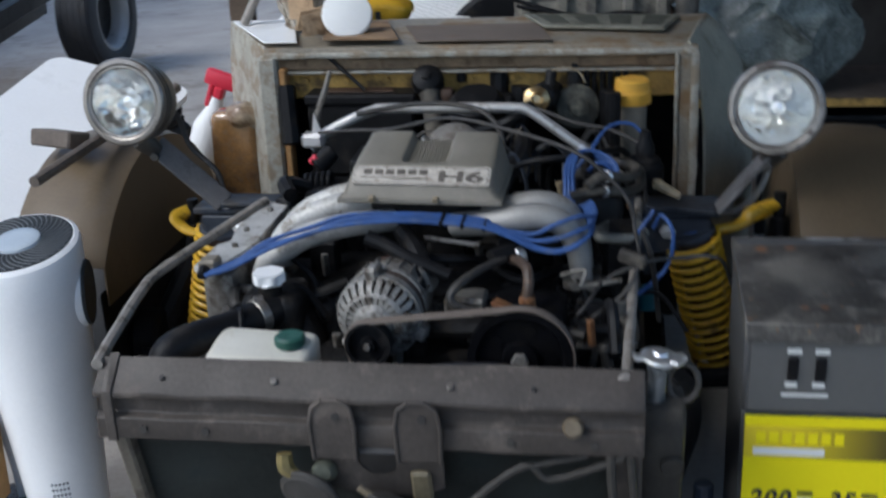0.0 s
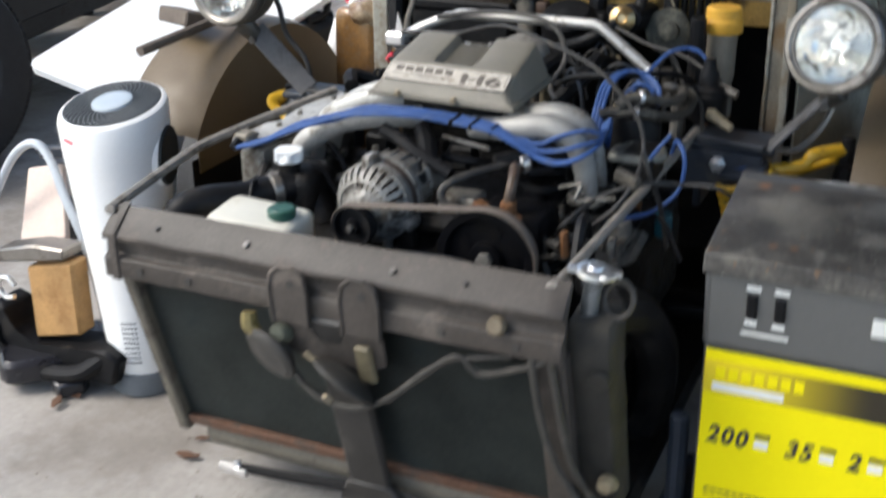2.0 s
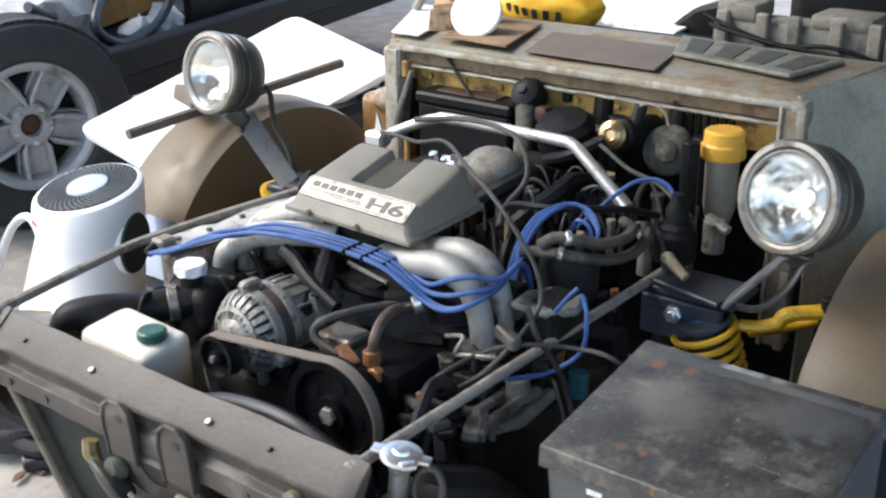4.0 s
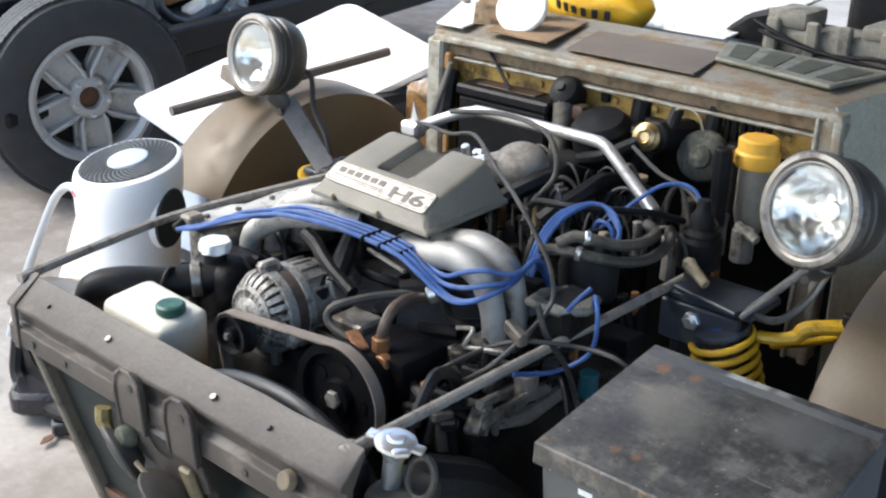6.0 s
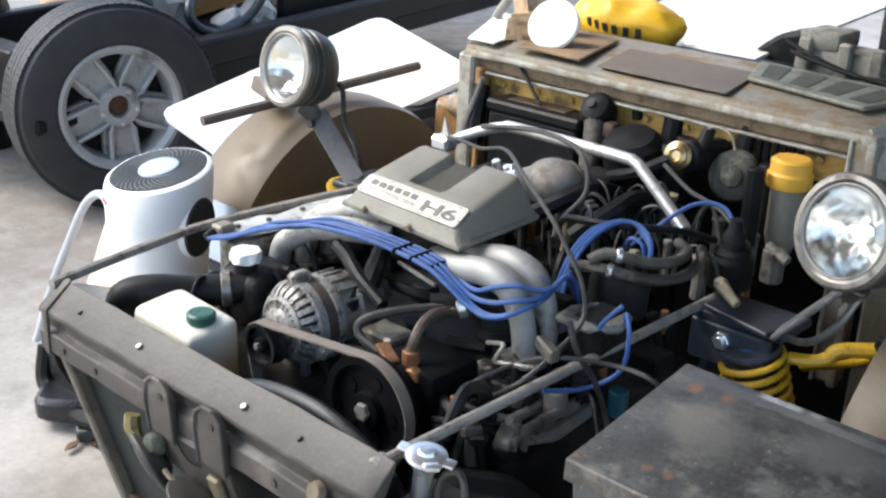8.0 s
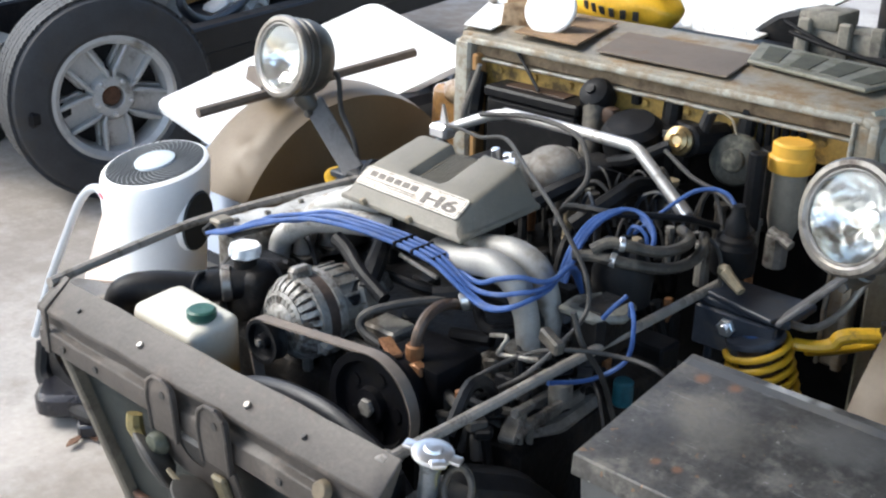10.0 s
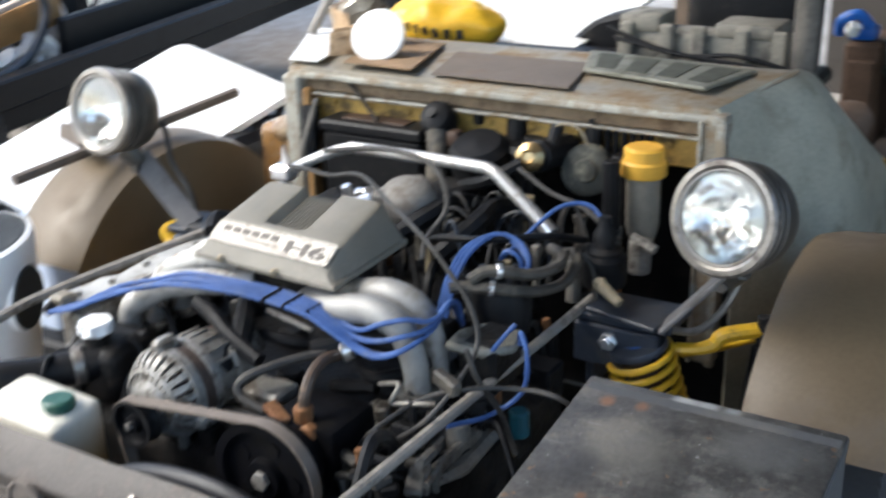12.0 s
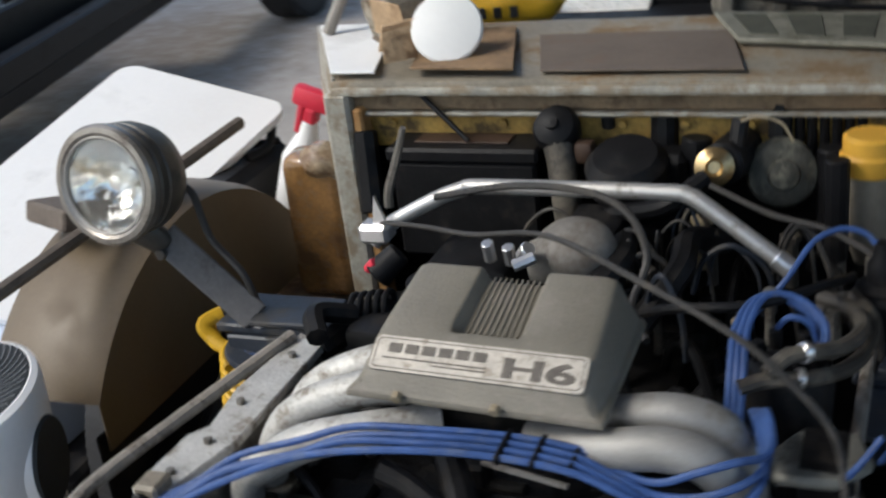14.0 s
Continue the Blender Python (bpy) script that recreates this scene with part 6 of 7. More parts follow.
    part("fitting", bm, random.choice((alt_alloy, dull_alloy, grey_rubber, rubber)), car)
# thin wires and fittings before the firewall
random.seed(83)
for k in range(18):
    x, y = random.uniform(-0.10, 0.30), random.uniform(0.70, 0.98)
    a, rise, L_ = random.uniform(0, 6.28), random.uniform(0.02, 0.055), random.uniform(0.05, 0.13)
    d = Vector((math.cos(a), math.sin(a) * 0.5, 0)) * L_
    base = Vector((x, y, 0.60))
    top = base + Vector((0, 0, 0.035 + rise))
    part("thin_wire", tube(B(), [base, base + d * 0.15 + Vector((0, 0, 0.03 + rise * 0.6)), top + d * 0.5, base + d * 0.9 + Vector((0, 0, 0.03)), base + d + Vector((0, 0, -0.03))], random.choice((0.0022, 0.003, 0.0038)), 6, n=5), random.choice((grey_rubber, hose_tan, grey_rubber, blue_steel)), car)
for k in range(14):
    x, y, z = random.uniform(-0.08, 0.31), random.uniform(0.70, 0.98), random.uniform(0.60, 0.655)
    bm = B()
    r = random.uniform(0.006, 0.013)
    rod(bm, (x, y, z - 0.07), (x, y, z), r, r * 0.9, seg=10)
    rod(bm, (x, y, z - 0.004), (x, y, z + 0.006), r * 1.35, seg=6)
    part("fitting", bm, random.choice((alt_alloy, hose_tan, dull_alloy, plug_tan)), car)
# throttle dome behind the cover
bm = B()
lathe(bm, [(0.030, -0.045), (0.036, -0.040), (0.044, -0.020), (0.046, 0.0), (0.043, 0.018), (0.034, 0.032), (0.020, 0.040), (0.0, 0.043)], Matrix.Translation((0.004, 0.772, 0.680)) @ Matrix.Rotation(radians(25), 4, "X") @ Matrix.Diagonal((1.15, 1.0, 0.85, 1)), 28)
rod(bm, (-0.055, 0.755, 0.668), (-0.02, 0.765, 0.672), 0.026, 0.034, seg=18)
part("throttle_dome", bm, surf("grey throttle casting", (0.19, 0.178, 0.16), 0.6, metal=0.2, var=0.2, scale=22, dirt=(0.14, 0.12, 0.10), amount=0.35, dscale=18), car, "dull grey throttle housing")
for p, q, r in (((-0.100, 0.745, 0.675), (-0.100, 0.738, 0.702), 0.0085), ((-0.073, 0.745, 0.672), (-0.073, 0.738, 0.698), 0.0085), ((-0.052, 0.728, 0.690), (-0.040, 0.720, 0.706), 0.010), ((-0.055, 0.700, 0.690), (-0.030, 0.712, 0.698), 0.008)):
    bm = B()
    rod(bm, p, q, r, seg=8)
    part("throttle_fitting", bm, chrome, car, "bright throttle fitting")
for c in ((-0.20, -0.08, 0.74, 0.86, 0.58, 0.66), (-0.26, -0.16, 0.62, 0.74, 0.56, 0.63), (-0.05, 0.03, 0.86, 0.98, 0.56, 0.66)):
    part("control_box", box(B(), *c, 0.012, 2), rubber, car)
# firewall kit
bm = B()
box(bm, -0.345, -0.115, 1.00, 1.15, 0.55, 0.705, 0.006)
batt = part("battery", bm, rubber, car, "black battery under the cowl")
bm = B()
box(bm, -0.35, -0.11, 0.995, 1.155, 0.705, 0.728, 0.005)
part("battery_lid", bm, black_steel, batt)
bm = B()
box(bm, -0.31, -0.16, 1.02, 1.06, 0.728, 0.731, 0.001)
part("battery_label", bm, boot_brown, batt)
bm = B()
rod(bm, (-0.30, 1.04, 0.80), (-0.22, 1.015, 0.735), 0.004, seg=6)
rod(bm, (-0.40, 1.04, 0.74), (-0.385, 1.0, 0.62), 0.02, seg=8)
part("hold_down", bm, black_steel, batt)
bm = B()
tube(bm, [(-0.062, 0.975, 0.60), (-0.068, 0.985, 0.655), (-0.076, 1.005, 0.705), (-0.082, 1.015, 0.735)], [0.020, 0.021, 0.022, 0.024], 14)
part("elbow_pipe", bm, hose_tan, car, "dusty tan grey pipe")
bm = B()
lathe(bm, [(0.020, -0.036), (0.031, -0.028), (0.0345, -0.012), (0.0345, 0.004), (0.029, 0.016), (0.016, 0.023), (0.010, 0.024), (0.009, 0.030), (0.0, 0.031)], Matrix.Translation((-0.086, 1.022, 0.752)) @ Matrix.Rotation(radians(52), 4, "X"), 26)
part("elbow_hose", bm, rubber, car, "black rubber elbow boot")
bm = B()
box(bm, -0.058, -0.030, 1.0, 1.03, 0.705, 0.738, 0.008, 2)
part("boot_clamp", bm, boot_brown, car, "brown boot clamp")
bm = B()
lathe(bm, [(0.05, 0.0), (0.058, 0.01), (0.058, 0.045), (0.045, 0.06), (0.0, 0.064)], Matrix.Translation((0.020, 1.005, 0.672)) @ Matrix.Rotation(radians(20), 4, "X"), 24)
part("air_valve", bm, rubber, car, "black round valve body")
bm = B()
lathe(bm, [(0.02, -0.05), (0.045, -0.045), (0.0475, -0.034), (0.0475, -0.022), (0.044, -0.014), (0.034, -0.008), (0.022, -0.006), (0.019, 0.001), (0.012, 0.004), (0.0, 0.005)], Matrix.Translation((0.232, 0.99, 0.700)) @ Matrix.Rotation(radians(78), 4, "X") @ Matrix.Rotation(radians(12), 4, "Y"), 28)
part("vacuum_booster", bm, rubber_green, car, "dusty grey vacuum canister")
bm = B()
M = Matrix.Translation((0.148, 0.945, 0.728)) @ Matrix.Rotation(radians(72), 4, "X") @ Matrix.Rotation(radians(8), 4, "Y")
lathe(bm, [(0.016, -0.04), (0.020, -0.03), (0.022, -0.012), (0.026, -0.008), (0.026, 0.002), (0.020, 0.006), (0.020, 0.012), (0.012, 0.016), (0.008, 0.010), (0.0, 0.010)], M, 24)
part("brass_cap", bm, brass, car, "bright brass pressure switch")
for p, q, r in (((0.155, 0.955, 0.726), (0.17, 1.06, 0.715), 0.030), ((0.17, 0.98, 0.73), (0.175, 1.0, 0.775), 0.012), ((0.22, 1.05, 0.73), (0.22, 1.06, 0.78), 0.016), ((-0.02, 1.062, 0.74), (-0.02, 1.062, 0.775), 0.010), ((0.06, 1.06, 0.70), (0.06, 1.07, 0.76), 0.02), ((0.30, 0.95, 0.60), (0.30, 0.95, 0.74), 0.016), ((0.29, 1.02, 0.58), (0.29, 1.02, 0.73), 0.02), ((0.10, 1.03, 0.62), (0.11, 1.04, 0.735), 0.022)):
    part("valve", rod(B(), p, q, r, seg=10), black_steel, car)
for k in range(6):
    part("fuse", rod(B(), (0.245 + k * 0.016, 1.058, 0.70), (0.245 + k * 0.016, 1.058, 0.765), 0.0065, seg=8), black_steel, car)
part("fuse_box", box(B(), 0.02, 0.10, 1.0, 1.06, 0.60, 0.72, 0.01), black_steel, car)
bm = B()
tube(bm, [(0.175, 0.99, 0.775), (0.20, 0.98, 0.785), (0.23, 0.975, 0.778), (0.245, 0.97, 0.755)], 0.0022, 6)
part("thin_wire", bm, plug_tan, car)
RM = Matrix.Translation((0.338, 1.0, -0.022))
bm = B()
lathe(bm, [(0.018, 0.60), (0.024, 0.62), (0.029, 0.64), (0.0295, 0.735), (0.026, 0.74)], RM, 24)
res = part("fluid_reservoir", bm, res_grey, car, "grey translucent fluid reservoir")
bm = B()
lathe(bm, [(0.0375, 0.728), (0.039, 0.731), (0.039, 0.752), (0.035, 0.756), (0.035, 0.775), (0.030, 0.779), (0.0, 0.779)], RM, 28)
part("reservoir_cap", bm, orange_plastic, res, "orange yellow screw cap")
bm = B()
rod(bm, (0.357, 0.945, 0.55), (0.357, 0.945, 0.61), 0.02, seg=10)
rod(bm, (0.345, 0.94, 0.615), (0.39, 0.93, 0.60), 0.009, seg=8)
part("cylinder_body", bm, alt_alloy, res)

# ---- things on and behind the cowl ----
bm = B()
prism(bm, [(-0.31, 1.04), (-0.145, 1.03), (-0.215, 1.27), (-0.36, 1.25)], Matrix.Translation((0, 0, 0.836)), 0.004, 0.001)
single("cardboard_sheet", bm, cardboard, "flat brown cardboard sheet lying on the cowl", "cardboard")
bowl = thing("clip_lamp", (-0.295, 1.14, 0.842), "white bowl reflector lamp lying on the cowl", "lamp")
BM2 = Matrix.Translation((-0.268, 1.10, 0.884)) @ Vector((0.30, -1.0, 0.62)).normalized().to_track_quat("Z", "Y").to_matrix().to_4x4()
bm = B()
lathe(bm, [(0.0, 0.006), (0.030, 0.005), (0.052, 0.0), (0.055, -0.004), (0.054, -0.012), (0.035, -0.04), (0.02, -0.05), (0.0, -0.052)], BM2, 32)
part("bowl", bm, lamp_white, bowl, "glossy white bowl")
sack = B()
bmesh.ops.create_icosphere(sack, subdivisions=4, radius=1.0)
bmesh.ops.transform(sack, matrix=Matrix.Translation((-0.385, 1.20, 0.905)) @ Matrix.Rotation(0.4, 4, "Z") @ Matrix.Rotation(0.3, 4, "Y") @ Matrix.Diagonal((0.048, 0.042, 0.082, 1)), verts=sack.verts[:])
rough_up(sack, 0.030, 26.0, 3.0)
rough_up(sack, 0.010, 70.0, 5.0)
for v in sack.verts:
    v.co.z = max(v.co.z, 0.838)
single("paper_bag", sack, bag_brown, "crumpled brown and clear bag on the cowl", "bag", angle=25)
bm = B()
for k, (x, y, z, w, a) in enumerate(((-0.345, 1.10, 0.862, 0.045, 0.3), (-0.375, 1.13, 0.875, 0.05, -0.5), (-0.335, 1.075, 0.850, 0.035, 0.6))):
    box(bm, -w * 0.7, w * 0.7, -0.0015, 0.0015, -0.026, 0.026, 0.001, m=Matrix.Translation((x, y, z + 0.012)) @ Matrix.Rotation(a, 4, "Z") @ Matrix.Rotation(0.5 - 0.3 * k, 4, "X"))
rough_up(bm, 0.016, 34, 1.0)
for v in bm.verts:
    v.co.z = max(v.co.z, 0.842)
single("torn_cardboard", bm, scrap_tan, "torn tan cardboard scraps around the lamp", "cardboard")
bm = B()
rod(bm, (-0.552, 1.255, 0.838), (-0.42, 1.36, 1.12), 0.011, seg=10)
single("steel_rod", bm, stay_steel, "grey steel rod leaning up from the cowl", "rod")
sack = B()
bmesh.ops.create_icosphere(sack, subdivisions=4, radius=1.0)
bmesh.ops.transform(sack, matrix=Matrix.Translation((-0.352, 1.50, 0.832)) @ Matrix.Rotation(-0.08, 4, "Z") @ Matrix.Diagonal((0.150, 0.10, 0.072, 1)), verts=sack.verts[:])
rough_up(sack, 0.018, 14.0, 8.0)
rough_up(sack, 0.006, 45.0, 2.0)
for v in sack.verts:
    v.co.z = max(v.co.z, 0.777)
ybag = single("plastic_sack", sack, bag_yellow, "yellow plastic sack with dark printed marks", "bag", angle=60)
from mathutils.bvhtree import BVHTree
tree = BVHTree.FromPolygons([v.co for v in ybag.data.vertices], [p.vertices[:] for p in ybag.data.polygons])
for k in range(6):
    hit, nrm, _, _ = tree.ray_cast(Vector((-0.40 + k * 0.026, 1.2, 0.836 - 0.002 * k)), Vector((0, 1, 0)))
    bm = B()
    box(bm, -0.007, 0.007, -0.011, 0.011, -0.001, 0.0025, 0.001, m=Matrix.Translation(hit) @ nrm.to_track_quat("Z", "Y").to_matrix().to_4x4())
    part("printed_bar", bm, ink, ybag)
# white embossed sheet leaning behind
qs = thing("embossed_sheet", (-0.36, 1.62, 0.77), "white embossed sheet with raised dots lying in the cabin", "sheet")
qa, qb, qd = Vector((-0.60, 1.60, 0.776)), Vector((-0.075, 1.62, 0.778)), Vector((-0.20, 2.9, 0.80)) - Vector((-0.075, 1.62, 0.778))
qu, qv = (qb - qa).normalized(), qd.normalized()
qn = qu.cross(qv).normalized()
QM = Matrix(((qu.x, qv.x, qn.x, qa.x), (qu.y, qv.y, qn.y, qa.y), (qu.z, qv.z, qn.z, qa.z), (0, 0, 0, 1)))
bm = B()
box(bm, 0.0, (qb - qa).length, 0.0, qd.length, -0.008, 0.0, 0.002, m=QM)
part("sheet_panel", bm, quilt_mat, qs)
bm = B()
random.seed(9)
for i in range(18):
    for j in range(44):
        x, y = 0.012 + i * 0.0285 + (0.014 if j % 2 else 0), 0.015 + j * 0.028
        x, y = x + random.uniform(-0.004, 0.004), y + random.uniform(-0.004, 0.004)
        lathe(bm, [(0.0085, 0.0), (0.0055, 0.0022), (0.0, 0.003)], QM @ Matrix.Translation((x, y, 0)), 6, cap=False)
tagged(part("raised_dots", bm, quilt_mat, qs), kind="stuff")
bm = B()
box(bm, -0.60, -0.20, 1.67, 2.3, 0.34, 0.765, 0.03, 2)
rough_up(bm, 0.01, 6, 1.0)
for v in bm.verts:
    v.co.z = min(v.co.z, 0.766)
part("seat", bm, rubber, car, "black seat base in the cabin")
bm = B()
box(bm, 0.05, 0.36, 1.96, 2.08, 0.34, 1.25, 0.05, 3)
part("seat_back", bm, rubber, car, "black seat back in the cabin")
bm = B()
prism(bm, [(-0.165, 0.715), (-0.155, 0.742), (-0.115, 0.790), (-0.065, 0.828), (0.0, 0.846), (0.075, 0.850), (0.085, 0.715)], Matrix(((1, 0, 0, 0), (0, 0, 1, 1.70), (0, 1, 0, 0), (0, 0, 0, 1))), 0.10, 0.012)
part("seat_bolster", bm, rubber, car, "black rounded seat bolster")
# gear case behind the cowl
gear = thing("gear_case", (0.22, 1.60, 0.775), "beige grey cast gear case with dark cables", "machinery")
bm = B()
box(bm, 0.05, 0.43, 1.545, 1.645, 0.775, 0.842, 0.012, 2)
box(bm, 0.06, 0.15, 1.54, 1.65, 0.838, 0.875, 0.008, 2)
box(bm, 0.27, 0.40, 1.54, 1.65, 0.838, 0.868, 0.008, 2)
part("case_body", bm, beige_cast, gear)
for x in (0.08, 0.17, 0.24, 0.33, 0.41):
    bm = B()
    box(bm, x - 0.014, x + 0.014, 1.528, 1.548, 0.785, 0.86, 0.004)
    part("lug", bm, beige_cast, gear)
bm = B()
tube(bm, [(0.04, 1.52, 0.85), (0.12, 1.51, 0.825), (0.22, 1.52, 0.80), (0.33, 1.51, 0.81), (0.45, 1.52, 0.785)], 0.005, 8)
tube(bm, [(0.06, 1.51, 0.83), (0.2, 1.50, 0.808), (0.4, 1.50, 0.79)], 0.005, 8)
part("case_cable", bm, rubber, gear)
bm = B()
rod(bm, (0.468, 1.50, 0.775), (0.473, 1.54, 1.35), 0.028, seg=18)
single("cabin_post", bm, housing_mat, "dusty grey round cabin post", "post")
# shelf with clutter to the side
sh = thing("side_shelf", (1.05, 2.2, 0.0), "low timber shelf beside the vehicle", "shelf")
bm = B()
box(bm, 0.475, 1.35, 2.13, 2.6, 0.425, 0.452, 0.004)
part("board", bm, dark_wood, sh, "dark stained plywood board")
bm = B()
box(bm, 0.475, 1.35, 2.122, 2.1295, 0.427, 0.452, 0.002)
part("edge_strip", bm, ochre, sh, "yellowed front edge of the board")
for x in (0.70, 1.31):
    for y in (2.17, 2.56):
        bm = B()
        box(bm, x - 0.025, x + 0.025, y - 0.025, y + 0.025, 0, 0.425, 0.003)
        part("leg", bm, dark_wood, sh)
bm = B()
bmesh.ops.create_icosphere(bm, subdivisions=4, radius=1.0)
bmesh.ops.transform(bm, matrix=Matrix.Translation((0.745, 2.31, 0.66)) @ Matrix.Diagonal((0.27, 0.16, 0.25, 1)), verts=bm.verts[:])
rough_up(bm, 0.07, 9.0, 5.0)
rough_up(bm, 0.02, 30.0, 1.0)
for v in bm.verts:
    v.co.z = max(v.co.z, 0.454)
single("parts_bag", bm, glass_pile, "grey green bagged parts piled on the shelf", "bag", angle=50)
bm = B()
box(bm, 0.374, 0.446, 2.30, 2.36, 0.702, 0.740, 0.012, 2)
tube(bm, [(0.35, 2.32, 0.715), (0.358, 2.30, 0.752), (0.40, 2.30, 0.770), (0.43, 2.31, 0.738)], 0.014, 8)
clamp = single("blue_clamp", bm, blue_clamp, "blue plastic clamp on a brown carton", "clamp")
part("clamp_pad", rod(B(), (0.385, 2.285, 0.722), (0.40, 2.278, 0.748), 0.018, seg=12), label_white, clamp, "white clamp pad")
bm = B()
box(bm, 0.372, 0.468, 2.29, 2.50, 0.0, 0.70, 0.01)
box(bm, 0.380, 0.460, 2.28, 2.295, 0.4, 0.66, 0.01)
single("crate", bm, surf("dark brown carton", (0.12, 0.072, 0.045), 0.85, var=0.25, scale=14), "tall brown carton behind the vehicle", "carton")
bm = B()
bmesh.ops.create_icosphere(bm, subdivisions=3, radius=1.0)
bmesh.ops.transform(bm, matrix=Matrix.Translation((0.478, 1.80, 0.585)) @ Matrix.Rotation(0.5, 4, "Y") @ Matrix.Diagonal((0.055, 0.05, 0.09, 1)), verts=bm.verts[:])
rough_up(bm, 0.02, 18.0, 6.0)
for v in bm.verts:
    v.co.z = max(v.co.z, 0.342) if v.co.z > 0.45 else v.co.z
box(bm, 0.44, 0.52, 1.76, 1.84, 0.341, 0.56, 0.01)
single("wrapped_parcel", bm, surf("brown wrapping", (0.15, 0.10, 0.07), 0.7, var=0.25, scale=18), "brown wrapped parcel standing in the cabin", "parcel")
# made-up black box that fills the deep shade below the shelf board
under = thing("storage_crate", (0.92, 2.38, 0.0), "black block added to stand for the shade under the shelf", "crate")
bm = B()
box(bm, 0.50, 1.32, 2.20, 2.58, 0.0, 0.36, 0.012, 2)
part("crate_body", bm, rubber, under)
bm = B()
box(bm, 0.49, 1.33, 2.19, 2.59, 0.361, 0.385, 0.008, 2)
part("crate_lid", bm, rubber, under)

# ---- battery charger on its trolley ----
ch = thing("battery_charger", (0.655, 0.32, 0.0), "yellow and charcoal wheeled battery charger", "charger")
bm = B()
box(bm, 0.498, 0.815, 0.212, 0.43, 0.115, 0.43, 0.006)
part("case", bm, charger_grey, ch, "charcoal steel case")
bm = B()
prism(bm, [(0.205, 0.43), (0.188, 0.572), (0.43, 0.62), (0.43, 0.43)], Matrix(((0, 0, 1, 0.496), (1, 0, 0, 0), (0, 1, 0, 0), (0, 0, 0, 1))), 0.321, 0.005)
part("upper_case", bm, charger_grey, ch)
bm = B()
prism(bm, [(0.176, 0.555), (0.178, 0.584), (0.438, 0.620), (0.442, 0.616), (0.442, 0.597), (0.43, 0.60), (0.19, 0.56)], Matrix(((0, 0, 1, 0.494), (1, 0, 0, 0), (0, 1, 0, 0), (0, 0, 0, 1))), 0.322, 0.002)
part("lid", bm, charger_lid, ch, "scuffed black sheet lid")
bm = B()
box(bm, 0.503, 0.811, 0.207, 0.211, 0.122, 0.424, 0.001)
lab = part("front_label", bm, charger_yellow, ch, "bright yellow front label")
def face(x0, x1, z0, z1, material, name="print", up=0.001):
    bm = B()
    box(bm, x0, x1, 0.2065 - up, 0.2065, z0, z1, 0)
    return part(name, bm, material, lab)


band_print = surf("printed band", (0.80, 0.62, 0.012), 0.4, var=0.03, bump=0.02)
nb, lb = band_print.node_tree.nodes, band_print.node_tree.links
tcb, sxb, rb = nb.new("ShaderNodeTexCoord"), nb.new("ShaderNodeSeparateXYZ"), nb.new("ShaderNodeMapRange")
lb.new(tcb.outputs["Object"], sxb.inputs[0])
rb.interpolation_type = "SMOOTHSTEP"
rb.inputs["From Min"].default_value, rb.inputs["From Max"].default_value = 0.55, 0.74
lb.new(sxb.outputs["X"], rb.inputs["Value"])
blend_in(band_print, rb.outputs[0], (0.035, 0.028, 0.015))
face(0.503, 0.811, 0.356, 0.408, band_print, "band_strip")
bm = B()
face(0.516, 0.618, 0.361, 0.373, label_white, up=0.002)
for k in range(7):
    face(0.520 + k * 0.0185, 0.533 + k * 0.0185, 0.380, 0.399, charger_yellow, up=0.002)
def txt(s, x, z, size, sq=1.0):
    for k, c in enumerate(s):
        digit(c, x + k * size * 0.60 * sq, z, size, sq)


def digit(s, x, z, size, sq):
    words(s, size, Matrix(((1, 0.2, 0, x), (0, 0, -1, 0.2062), (0, 1, 0, z), (0, 0, 0, 1))), ink, lab, "number", 0.0006, sq, 0.0012)


txt("200", 0.514, 0.273, 0.040, 0.86)
txt("35", 0.627, 0.273, 0.040, 0.86)
txt("2", 0.714, 0.273, 0.040, 0.86)
for x in (0.584, 0.676, 0.742):
    face(x, x + 0.022, 0.294, 0.300, ink, up=0.0012)
    face(x, x + 0.02, 0.277, 0.289, label_white, up=0.0012)
for k in range(9):
    face(0.517 + k * 0.0105, 0.5255 + k * 0.0105, 0.1875, 0.1910, ink, up=0.0012)
for k in range(14):
    face(0.517 + k * 0.0105, 0.5255 + k * 0.0105, 0.1785, 0.1805, label_brown, up=0.0012)
# sloping control panel with two switches
pn = Vector((0, 0.188 - 0.205, 0.572 - 0.43)).normalized()
PM = Matrix(((1, 0, 0, 0.50), (0, pn.y, -pn.z, 0.2045), (0, pn.z, pn.y, 0.432), (0, 0, 0, 1)))
bm = B()
box(bm, 0.004, 0.312, 0.004, 0.134, 0.0, 0.002, 0.001, m=PM)
panel = part("control_panel", bm, charger_panel, ch, "slate grey control panel")
for x in (0.056, 0.094):
    bm = B()
    box(bm, x, x + 0.015, 0.058, 0.098, 0.002, 0.009, 0.003, m=PM)
    part("switch", bm, rubber, panel, "black rocker switch")
    bm = B()
    part("print", box(B(), x - 0.002, x + 0.018, 0.102, 0.110, 0.002, 0.0028, 0, m=PM), label_white, panel)
    part("print", box(B(), x - 0.002, x + 0.015, 0.046, 0.054, 0.002, 0.0028, 0, m=PM), label_white, panel)
bm = B()
box(bm, 0.05, 0.115, 0.030, 0.035, 0.002, 0.0028, 0, m=PM)
part("print", bm, label_white, panel)
bm = B()
box(bm, 0.221, 0.262, 0.063, 0.089, 0.002, 0.006, 0.001, m=PM)
part("meter", bm, label_white, panel, "white gauge window")
bm = B()
box(bm, 0.496, 0.818, 0.205, 0.432, 0.088, 0.114, 0.004)
